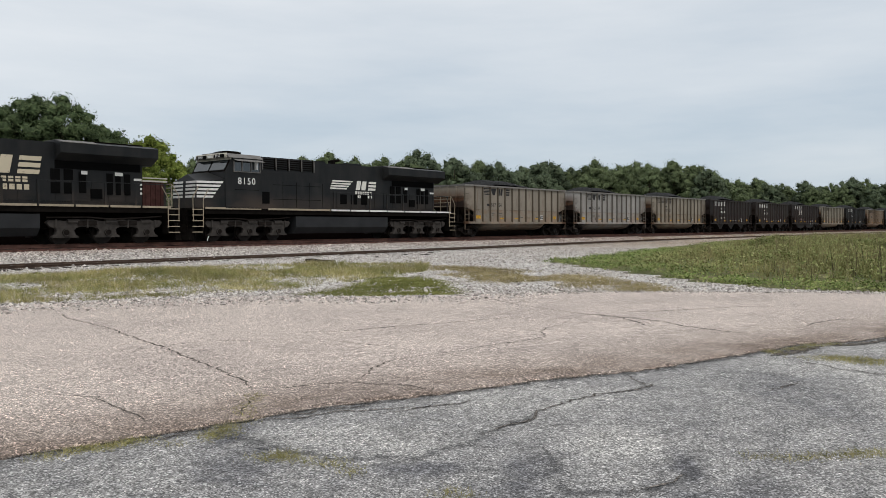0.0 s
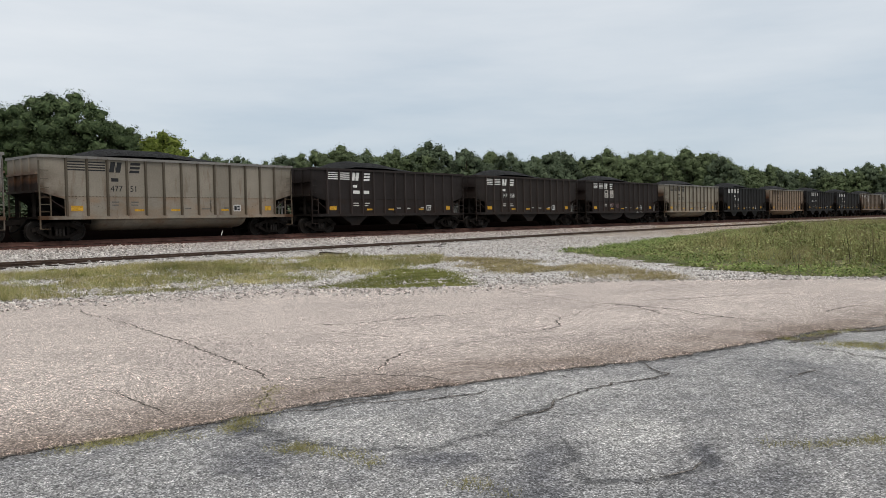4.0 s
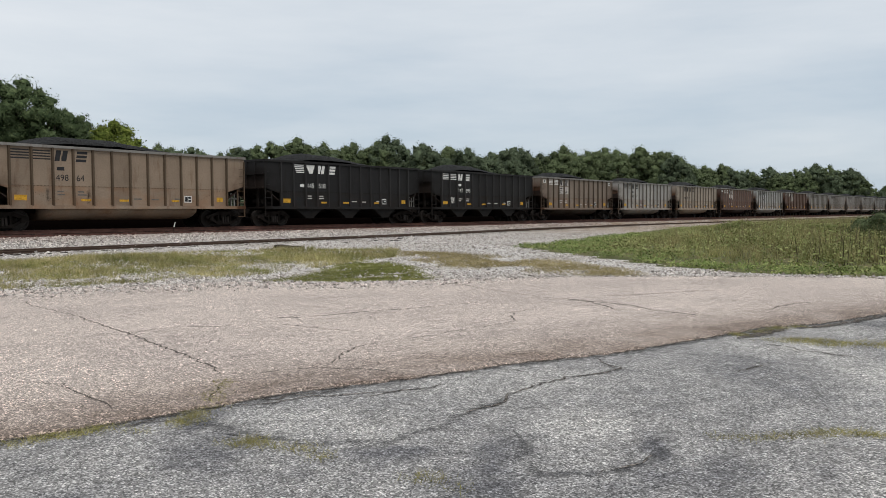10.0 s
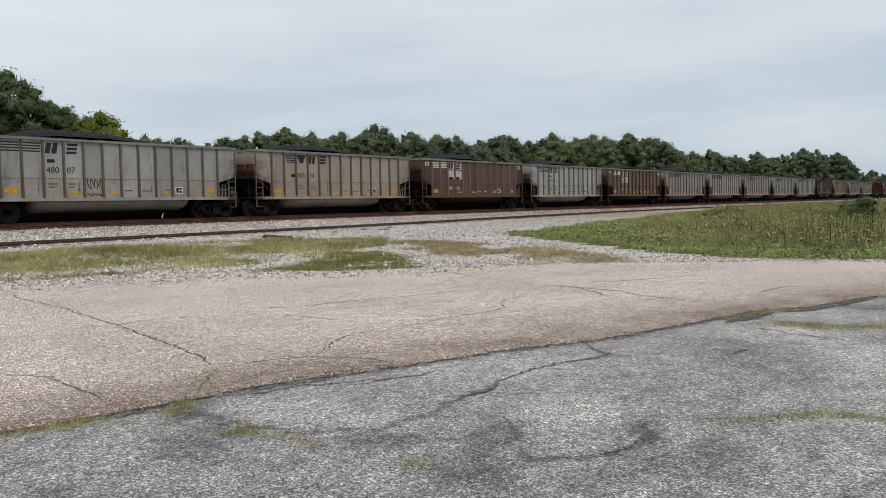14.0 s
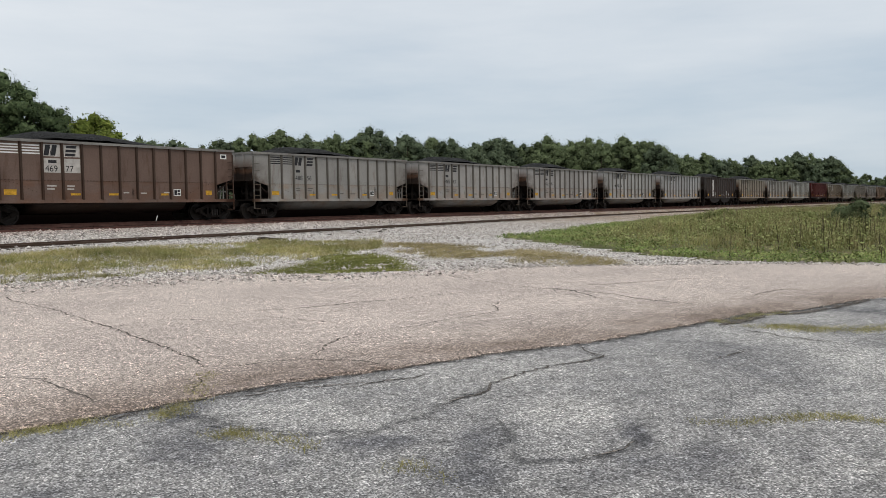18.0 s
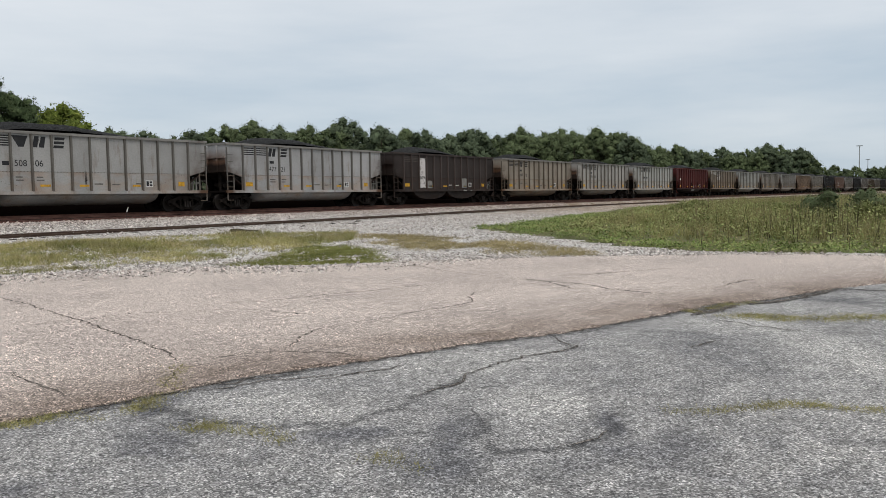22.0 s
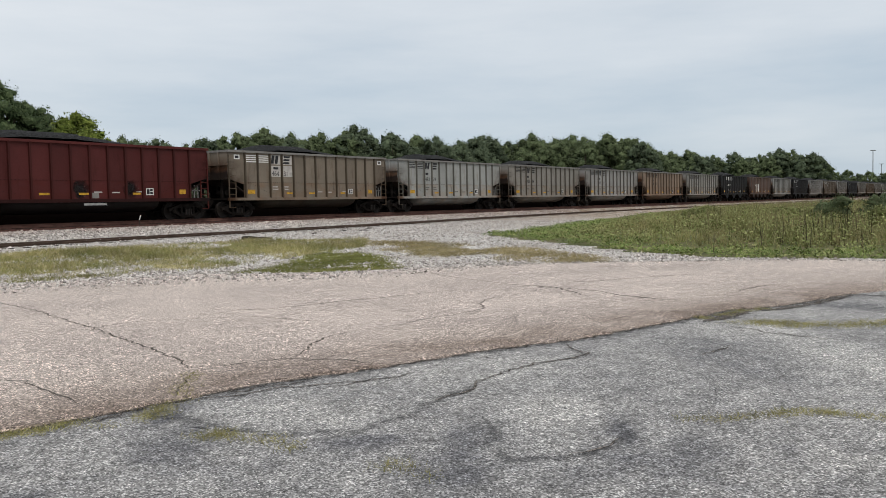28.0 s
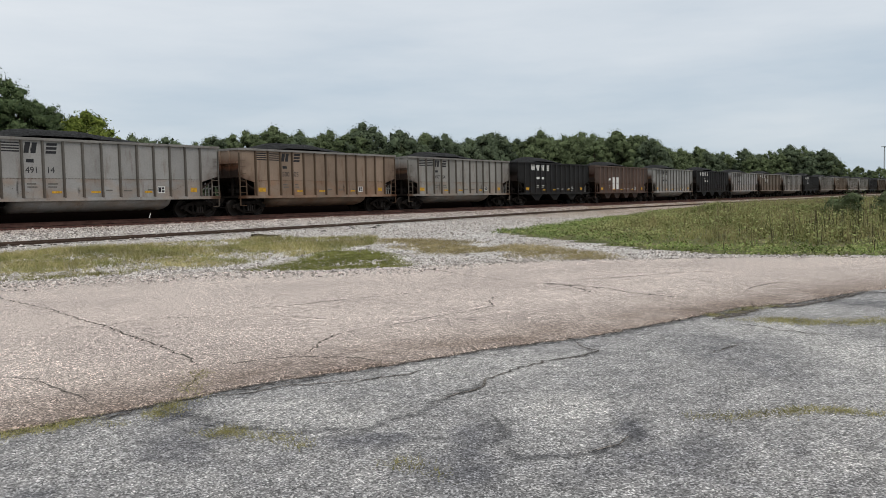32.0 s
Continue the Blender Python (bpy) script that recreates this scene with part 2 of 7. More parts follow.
def gravel_ground():
    k = Mat("gravel_ground", 0.95, 0.0, 0.2)
    v = k.coords(True)
    st = k.voronoi(v, 22.0, "Color")
    tone = k.ramp(st, [(0.22, (0.15, 0.14, 0.13)), (0.5, (0.48, 0.45, 0.42)), (0.75, (0.74, 0.71, 0.67))])
    dirt = k.noise(v, 0.5, 6, 0.6)
    tone = k.mix(k.ramp(dirt, [(0.45, 0.0), (0.72, 0.6)]), tone, (0.23, 0.19, 0.145))
    # the stone thins out to brown earth farther along the siding
    sep = k.node("ShaderNodeSeparateXYZ")
    k.link(k.node("ShaderNodeNewGeometry").outputs["Position"], sep.inputs[0])
    along = k.node("ShaderNodeMapRange")
    along.inputs["From Min"].default_value, along.inputs["From Max"].default_value = 34.0, 62.0
    k.link(sep.outputs["X"], along.inputs["Value"])
    earth = k.mix(1.0, along.outputs[0], k.ramp(k.noise(v, 0.9, 6, 0.6), [(0.3, 0.35), (0.6, 1.0)]), "MULTIPLY")
    tone = k.mix(earth, tone, k.mix(1.0, tone, (0.62, 0.50, 0.40), "MULTIPLY"))
    k.color(tone)
    k.bump(k.voronoi(v, 22.0), 0.9, 0.03)
    return k.m


def soil_ground():
    k = Mat("grassland_soil", 0.95, 0.0, 0.15)
    v = k.coords(True)
    n = k.noise(v, 0.8, 7, 0.65)
    tone = k.ramp(n, [(0.3, (0.055, 0.072, 0.022)), (0.55, (0.12, 0.115, 0.05)), (0.75, (0.19, 0.15, 0.09))])
    k.color(tone)
    k.bump(k.noise(v, 18.0, 6), 0.8, 0.05)
    return k.m


def stones_mat(name, a, b):
    k = Mat(name, 0.9, 0.0, 0.25)
    geo = k.node("ShaderNodeNewGeometry")
    tone = k.ramp(geo.outputs["Random Per Island"], [(0.0, a), (0.6, tuple((x + y) / 2 for x, y in zip(a, b))), (1.0, b)])
    n = k.noise(k.coords(True), 40.0, 3)
    tone = k.mix(0.6, tone, k.ramp(n, [(0.3, 0.75), (0.7, 1.15)]), "MULTIPLY")
    # rust and brake dust close to the running line
    sep = k.node("ShaderNodeSeparateXYZ")
    k.link(k.node("ShaderNodeNewGeometry").outputs["Position"], sep.inputs[0])
    by = k.node("ShaderNodeMapRange")
    by.inputs["From Min"].default_value, by.inputs["From Max"].default_value = 33.5, 37.0
    k.link(sep.outputs["Y"], by.inputs["Value"])
    dust = k.mix(1.0, by.outputs[0], k.ramp(k.noise(k.coords(True), 0.7, 4), [(0.3, 0.3), (0.7, 1.0)]), "MULTIPLY")
    tone = k.mix(dust, tone, k.mix(1.0, tone, (0.80, 0.63, 0.56), "MULTIPLY"))
    k.color(tone)
    return k.m


def leaf_mat(name, stops, big=0.16, other=None):
    k = Mat(name, 0.75, 0.0, 0.08)
    geo = k.node("ShaderNodeNewGeometry")
    tone = k.ramp(geo.outputs["Random Per Island"], stops)
    if other:
        where = k.noise(k.coords(True, (1, 1, 0.2)), 0.75, 5, 0.65)
        tone = k.mix(k.ramp(where, [(0.42, 0.0), (0.62, 1.0)]), tone, k.ramp(geo.outputs["Random Per Island"], other))
    big = k.noise(k.coords(True), big, 4)
    tone = k.mix(0.85, tone, k.ramp(big, [(0.35, 0.68), (0.65, 1.28)]), "MULTIPLY")
    tone = k.mix(0.8, tone, k.ramp(k.noise(k.coords(True), 2.2, 3, 0.6), [(0.36, 0.66), (0.64, 1.25)]), "MULTIPLY")
    k.color(tone)
    k.b.inputs["Transmission Weight"].default_value = 0.0
    return k.m


def coal_mat():
    k = Mat("coal", 0.85, 0.0, 0.18)
    v = k.coords(False)
    n = k.voronoi(v, 9.0, "Color")
    k.color(k.ramp(n, [(0.0, 0.006), (0.8, 0.016), (1.0, 0.036)]))
    k.bump(k.voronoi(v, 9.0), 1.0, 0.08)
    return k.m


def plain(name, c, rough=0.6, metal=0.0, wear=0.25, scale=6.0):
    k = Mat(name, rough, metal, 0.12)
    n = k.noise(k.coords(), scale, 5)
    k.color(k.ramp(n, [(0.35, tuple(x * (1 - wear) for x in c)), (0.65, c)]))
    return k.m


def worn_white(name, c, gone, amount=0.5):
    k = Mat(name, 0.7)
    n = k.noise(k.coords(), 5.0, 7, 0.7)
    k.color(k.mix(k.ramp(n, [(amount, 0.0), (amount + 0.12, 1.0)]), c, gone))
    return k.m


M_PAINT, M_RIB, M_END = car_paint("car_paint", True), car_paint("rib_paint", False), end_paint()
M_LOT = asphalt("old_asphalt", (0.345, 0.338, 0.326), (0.125, 0.125, 0.132), (1.0, 0.985, 0.970), 92.0, 0.62, 1.0, None, 2.2)
M_ROAD = asphalt("pinkish_asphalt", (0.425, 0.375, 0.342), (0.360, 0.316, 0.290), (1.0, 0.970, 0.945), 95.0, 0.60, 0.0, (0.48, 0.44, 0.41), 2.4)
M_GRAVEL, M_SOIL = gravel_ground(), soil_ground()
M_STONE = stones_mat("ballast_stone", (0.185, 0.160, 0.145), (0.75, 0.695, 0.645))
M_OLDRAIL = rust_steel("dull_old_rail", (0.105, 0.072, 0.055), 0.85)
# near-black colour carries the shade under and behind the train
M_UNDERSHADE = rust_steel("shade_black_ballast", (0.0075, 0.0048, 0.0042), 1.0, 0, 0.6, 9.0)
M_RUSTBED = rust_steel("rust_stained_ballast", (0.105, 0.052, 0.042), 0.95, 0, 0.65, 5.0)
M_DECAL = crack_decal("crack_dirt_line", (0.085, 0.074, 0.064), 17.0, 0.23, 0.40, 0.95)
M_HAIR = crack_decal("hairline_crack", (0.10, 0.088, 0.078), 13.0, 0.12, 0.32, 0.92)
M_BROKEN = crack_decal("broken_asphalt_band", (0.080, 0.080, 0.082), 6.0, 0.17, 0.60, 0.55)
M_RAIL = rust_steel("rusty_rail", (0.175, 0.092, 0.072), 0.85)
M_RAILTOP = plain("worn_rail_head", (0.20, 0.12, 0.09), 0.6, 0.3)
M_TIE = rust_steel("weathered_tie", (0.07, 0.058, 0.048), 0.9)
M_STEEL = rust_steel("grimy_truck_steel", (0.022, 0.0185, 0.0165), 0.85)
M_WHEEL = plain("wheel_steel", (0.030, 0.025, 0.022), 0.5, 0.3)
M_GREY = rust_steel("galvanised_top_chord", (0.25, 0.24, 0.22), 0.6, 0.0, 0.35)
M_COAL = coal_mat()
M_LOCO = Mat("black_locomotive_paint", 0.5, 0.0, 0.16)
_n = M_LOCO.noise(M_LOCO.coords(False, (1, 1, 0.3)), 1.5, 6)
M_LOCO.color(M_LOCO.ramp(_n, [(0.35, (0.007, 0.0075, 0.008)), (0.72, (0.019, 0.017, 0.015))]))
_z = M_LOCO.node("ShaderNodeSeparateXYZ")
M_LOCO.link(M_LOCO.node("ShaderNodeTexCoord").outputs["Object"], _z.inputs[0])
_r = M_LOCO.node("ShaderNodeMapRange")
_r.inputs["From Min"].default_value, _r.inputs["From Max"].default_value = 2.7, 1.8
M_LOCO.link(_z.outputs["Z"], _r.inputs["Value"])
_d = M_LOCO.mix(1.0, _r.outputs[0], M_LOCO.ramp(M_LOCO.noise(M_LOCO.coords(False, (0.3, 1, 0.8)), 1.2, 6), [(0.35, 0.0), (0.65, 1.0)]), "MULTIPLY")
M_LOCO.color(M_LOCO.mix(_d, M_LOCO.ramp(_n, [(0.35, (0.0105, 0.0115, 0.0125)), (0.72, (0.022, 0.0215, 0.021))]), (0.058, 0.043, 0.034)))
M_LOCO = M_LOCO.m
M_LOCOGRIME = rust_steel("grimy_underframe", (0.011, 0.0095, 0.0085), 0.9)
M_WHITE = plain("white_marking", (0.72, 0.71, 0.68), 0.6, 0, 0.2)
M_BLACKMARK = plain("black_marking", (0.03, 0.03, 0.032), 0.7)
M_YELLOW = plain("yellow_reflector", (0.62, 0.34, 0.04), 0.6, 0, 0.45, 9.0)
M_GOLD = plain("pale_gold_trim", (0.36, 0.30, 0.22), 0.6)
M_GLASS = Mat("cab_glass", 0.05, 0.0, 1.0).color((0.02, 0.024, 0.026)).m
M_GLASS.node_tree.nodes["Principled BSDF"].inputs["IOR"].default_value = 1.5
M_DARK = Mat("dark_opening", 0.95, 0.0, 0.05).color((0.0035, 0.0035, 0.0035)).m
M_BARK = rust_steel("bark", (0.085, 0.068, 0.052), 0.95)
# far-wood leaf colour raised and made bluish, with haze mixed into it
M_LEAF = leaf_mat("broadleaf_dark", [(0.0, (0.064, 0.086, 0.052)), (0.6, (0.084, 0.108, 0.063)), (1.0, (0.110, 0.134, 0.080))])
M_LEAFNEAR = leaf_mat("broadleaf_deep_green", [(0.0, (0.042, 0.062, 0.029)), (0.6, (0.064, 0.090, 0.040)), (1.0, (0.104, 0.132, 0.062))])
M_LEAFY = leaf_mat("broadleaf_yellowish", [(0.0, (0.06, 0.085, 0.015)), (0.6, (0.13, 0.165, 0.030)), (1.0, (0.22, 0.25, 0.06))])
M_LEAFMID = leaf_mat("broadleaf_mid_green", [(0.0, (0.074, 0.098, 0.048)), (0.6, (0.100, 0.128, 0.060)), (1.0, (0.132, 0.158, 0.080))])
M_GRASSDRY = leaf_mat("dry_grass", [(0.0, (0.19, 0.185, 0.055)), (0.5, (0.37, 0.325, 0.14)), (1.0, (0.56, 0.47, 0.29))], 0.3,
                      [(0.0, (0.13, 0.150, 0.040)), (0.6, (0.235, 0.245, 0.080)), (1.0, (0.36, 0.33, 0.15))])
M_CRACKGRASS = leaf_mat("crack_grass", [(0.0, (0.17, 0.172, 0.05)), (0.5, (0.30, 0.275, 0.10)), (1.0, (0.46, 0.40, 0.22))])
M_STRAW = leaf_mat("straw", [(0.0, (0.20, 0.165, 0.075)), (0.5, (0.34, 0.28, 0.14)), (1.0, (0.48, 0.41, 0.25))])
M_GRASSGREEN = leaf_mat("green_grass", [(0.0, (0.13, 0.15, 0.035)), (0.6, (0.22, 0.235, 0.07)), (1.0, (0.36, 0.33, 0.14))])
M_CREEP = leaf_mat("creeping_leaves", [(0.0, (0.110, 0.155, 0.044)), (0.5, (0.160, 0.208, 0.062)), (0.85, (0.210, 0.255, 0.084)), (1.0, (0.26, 0.29, 0.12))], 0.5)
M_WEED = leaf_mat("weed_leaves", [(0.0, (0.145, 0.165, 0.055)), (0.5, (0.195, 0.222, 0.080)), (0.85, (0.250, 0.265, 0.105)), (1.0, (0.31, 0.30, 0.14))], 0.7)
M_GRASSWEED = leaf_mat("rank_grass", [(0.0, (0.22, 0.198, 0.086)), (0.5, (0.31, 0.272, 0.126)), (1.0, (0.40, 0.340, 0.18))], 0.25,
                       [(0.0, (0.155, 0.172, 0.060)), (0.6, (0.225, 0.238, 0.086)), (1.0, (0.31, 0.29, 0.12))])
M_STEM = leaf_mat("dark_weed_stems", [(0.0, (0.03, 0.028, 0.02)), (1.0, (0.07, 0.06, 0.04))])
M_STALK = leaf_mat("dry_weed_stalks", [(0.0, (0.115, 0.092, 0.058)), (0.6, (0.19, 0.155, 0.092)), (1.0, (0.28, 0.23, 0.13))])


# ---- mesh helpers ----
def box(bm, x0, x1, y0, y1, z0, z1):
    vs = [bm.verts.new((x, y, z)) for x in (x0, x1) for y in (y0, y1) for z in (z0, z1)]
    for f in ((0, 1, 3, 2), (4, 6, 7, 5), (0, 4, 5, 1), (2, 3, 7, 6), (0, 2, 6, 4), (1, 5, 7, 3)):
        bm.faces.new([vs[i] for i in f])


def prism(bm, pts, y0, y1, axis="y"):
    """An outline swept from y0 to y1: (x, z) along y, or (y, z) along x, or (x, y) along z."""
    def at(p, s):
        return {"y": (p[0], s, p[1]), "x": (s, p[0], p[1]), "z": (p[0], p[1], s)}[axis]
    a = [bm.verts.new(at(p, y0)) for p in pts]
    b = [bm.verts.new(at(p, y1)) for p in pts]
    bm.faces.new(a)
    bm.faces.new(b[::-1])
    for i in range(len(pts)):
        j = (i + 1) % len(pts)
        bm.faces.new((a[j], a[i], b[i], b[j]))


def cyl(bm, p, q, r, n=10, r2=None):
    p, q = Vector(p), Vector(q)
    way = (q - p).normalized()
    side = way.orthogonal().normalized()
    up = way.cross(side)
    r2 = r if r2 is None else r2
    a, b = [], []
    for i in range(n):
        w = 2 * math.pi * i / n
        o = side * math.cos(w) + up * math.sin(w)
        a.append(bm.verts.new(p + o * r))
        b.append(bm.verts.new(q + o * r2))
    bm.faces.new(a[::-1])
    bm.faces.new(b)
    for i in range(n):
        j = (i + 1) % n
        bm.faces.new((a[i], a[j], b[j], b[i]))


def tube(bm, pts, r, n=6):
    for p, q in zip(pts, pts[1:]):
        cyl(bm, p, q, r, n)


def mesh_of(bm, name, material, smooth=False):
    bmesh.ops.recalc_face_normals(bm, faces=bm.faces[:])
    me = bpy.data.meshes.new(name)
    bm.to_mesh(me)
    bm.free()
    me.materials.append(material)
    if smooth:
        me.shade_smooth()
    return me


def part(name, bm, material, parent, label="", at=None, smooth=False):
    """One mesh object under a thing or a part; bm may be a ready mesh, to share it."""
    me = bm if isinstance(bm, bpy.types.Mesh) else mesh_of(bm, name, material, smooth)
    ob = new(name, me)
    ob.parent = parent
    if at is not None:
        ob.matrix_basis = at
    return tagged(ob, label)


def thing(name, label, category, group="", kind="", at=None):
    ob = new(name)
    ob.empty_display_size = 0.2
    if at is not None:
        ob.matrix_basis = at
    return tagged(ob, label, category, group, kind)


def solid(name, bm, material, label="", category="", group="", kind="", smooth=False):
    return tagged(new(name, mesh_of(bm, name, material, smooth)), label, category, group, kind)


def boxes(*rows):
    bm = bmesh.new()
    for r in rows:
        box(bm, *r)
    return bm


def raw(name, verts, faces, materials, label="", category="", kind="", group=""):
    me = bpy.data.meshes.new(name)
    me.from_pydata(verts, [], faces)
    for m in materials if isinstance(materials, (list, tuple)) else [materials]:
        me.materials.append(m)
    return tagged(new(name, me), label, category, group, kind)


# ---- plan: x runs along the track, y away from the camera ----
RAIL_Z, TRACK_Y = 1.0, 38.0
PITCH, BODY = 15.44, 14.0
FAR_EDGE = [(-60, 24), (-20, 21.5), (0, 19.6), (8.5, 18.2), (10.4, 17.3), (12.8, 15.9), (14.2, 13.6), (16.2, 11.9), (18.4, 10.0),
            (19.9, 7.7), (21.3, 5.4), (21.8, 3.4), (21.9, 0), (21, -6), (18, -16), (15, -40)]
NEAR_EDGE = [(-60, 20), (-20, 10.5), (-5, 7.6), (0.5, 6.5), (2.8, 6.09), (4.0, 5.8), (5.05, 5.63), (6.1, 5.19), (7.46, 4.76), (8.84, 4.10),
             (9.92, 3.84), (11.16, 3.54), (11.9, 3.40), (12.61, 2.88), (14.61, 2.27), (17, 1.0), (18, -2), (17, -8), (14, -16), (11, -40)]
SIDING = [(-400, 27.3), (-60, 27.4), (0, 27.5), (13, 27.8), (30, 28.5), (40, 29.3), (58, 31.7), (75, 33.0), (100, 33.3), (900, 33.3)]


def siding_y(x):
    return np.interp(x, [p[0] for p in SIDING], [p[1] for p in SIDING])


def beyond(px, py, line=FAR_EDGE):
    """Signed distance past a line of points, positive on its left-hand side."""
    px, py = np.atleast_1d(np.asarray(px, float)), np.atleast_1d(np.asarray(py, float))
    best, sign = np.full(px.shape, 1e9), np.ones(px.shape)
    for (ax, ay), (bx, by) in zip(line, line[1:]):
        dx, dy = bx - ax, by - ay
        t = np.clip(((px - ax) * dx + (py - ay) * dy) / (dx * dx + dy * dy), 0, 1)
        d = np.hypot(px - ax - t * dx, py - ay - t * dy)
        s = np.where(dx * (py - ay) - dy * (px - ax) >= 0, 1.0, -1.0)
        sign = np.where(d < best - 1e-9, s, sign)
        best = np.minimum(d, best)
    return best * sign


def smooth01(t):
    t = np.clip(t, 0, 1)
    return t * t * (3 - 2 * t)


def inside(px, py, poly):
    px, py = np.atleast_1d(np.asarray(px, float)), np.atleast_1d(np.asarray(py, float))
    hit = np.zeros(px.shape, bool)
    for (ax, ay), (bx, by) in zip(poly, poly[1:] + poly[:1]):
        cond = ((ay > py) != (by > py)) & (px < (bx - ax) * (py - ay) / ((by - ay) or 1e-9) + ax)
        hit ^= cond
    return hit


def ground_z(px, py):
    px, py = np.atleast_1d(np.asarray(px, float)), np.atleast_1d(np.asarray(py, float))
    d = beyond(px, py)
    z = np.where(d > 0, 0.02 + 0.30 * smooth01(d / 12.0), -0.06)
    s = siding_y(px) + 2.4
    z = z + 0.37 * smooth01((py - s) / np.maximum(36.3 - s, 0.6)) * (py < 38)
    z = z + 0.10 * np.exp(-((py - siding_y(px) - 0.7) / 2.0) ** 2) * (d > 0)
    # unseen bank added behind the train, blocks the light under the cars
    back = 0.82 + 1.3 * smooth01((py - 40.2) / 2.2) - 1.6 * smooth01((py - 46.0) / 9.0)
    return np.where(py >= 38, back, z)


def lattice(lo, fine_lo, fine_hi, hi, step):
    mid = np.arange(fine_lo, fine_hi + step / 2, step)
    left = fine_lo - np.geomspace(step, fine_lo - lo, 22)[::-1]
    right = fine_hi + np.geomspace(step, hi - fine_hi, 22)
    return np.concatenate([left, mid, right])


def build_ground():
    xs, ys = lattice(-3000, -20, 60, 3000, 0.7), lattice(-3000, -8, 46, 3000, 0.45)
    gx, gy = np.meshgrid(xs, ys, indexing="ij")
    z = ground_z(gx.ravel(), gy.ravel())
    verts = np.c_[gx.ravel(), gy.ravel(), z]
    nx, ny = len(xs), len(ys)
    i, j = np.meshgrid(np.arange(nx - 1), np.arange(ny - 1), indexing="ij")
    a = (i * ny + j).ravel()
    faces = np.c_[a, a + ny, a + ny + 1, a + 1]
    ob = raw("ground", verts.tolist(), faces.tolist(), [M_GRAVEL, M_SOIL, M_UNDERSHADE],
             "pale crushed gravel ground with soil and grass beside the railway", "ground", "structure")
    c = verts[faces].mean(1)
    grassy = (inside(c[:, 0], c[:, 1], WEED_AREA) | (c[:, 1] > 41.5) | (c[:, 1] < -45)).astype(np.int32)
    # strip behind the rails coloured near-black as the train's shade
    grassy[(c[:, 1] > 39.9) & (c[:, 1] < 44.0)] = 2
    ob.data.polygons.foreach_set("material_index", grassy)
    ob.data.polygons.foreach_set("use_smooth", np.ones(len(faces), bool))


WEED_AREA = [(27.2, 16.9), (25.2, 13.7), (22.9, 9.2), (21.9, 6.8), (22.3, 4.2), (22.6, 0), (22, -6), (19, -16), (16, -45), (400, -45), (400, 30.5),
             (98, 30.5), (71, 27.5), (46, 21.2), (36, 18.8), (30.5, 17.4)]


def ribbon_line(line, step, jag, rng, close_at=None):
    """A line of points made dense and slightly ragged."""
    out = []
    for (ax, ay), (bx, by) in zip(line, line[1:]):
        n = max(1, int(math.hypot(bx - ax, by - ay) / step))
        for k in range(n):
            t = k / n
            out.append((ax + (bx - ax) * t + rng.uniform(-jag, jag), ay + (by - ay) * t + rng.uniform(-jag, jag)))
    out.append(line[-1])
    return out


def inward(line, d):
    """A line of points moved d metres to its left."""
    out = []
    for i, (x, y) in enumerate(line):
        ax, ay = line[max(0, i - 2)]
        bx, by = line[min(len(line) - 1, i + 2)]
        m = math.hypot(bx - ax, by - ay) or 1
        out.append((x - (by - ay) / m * d, y + (bx - ax) / m * d))
    return out


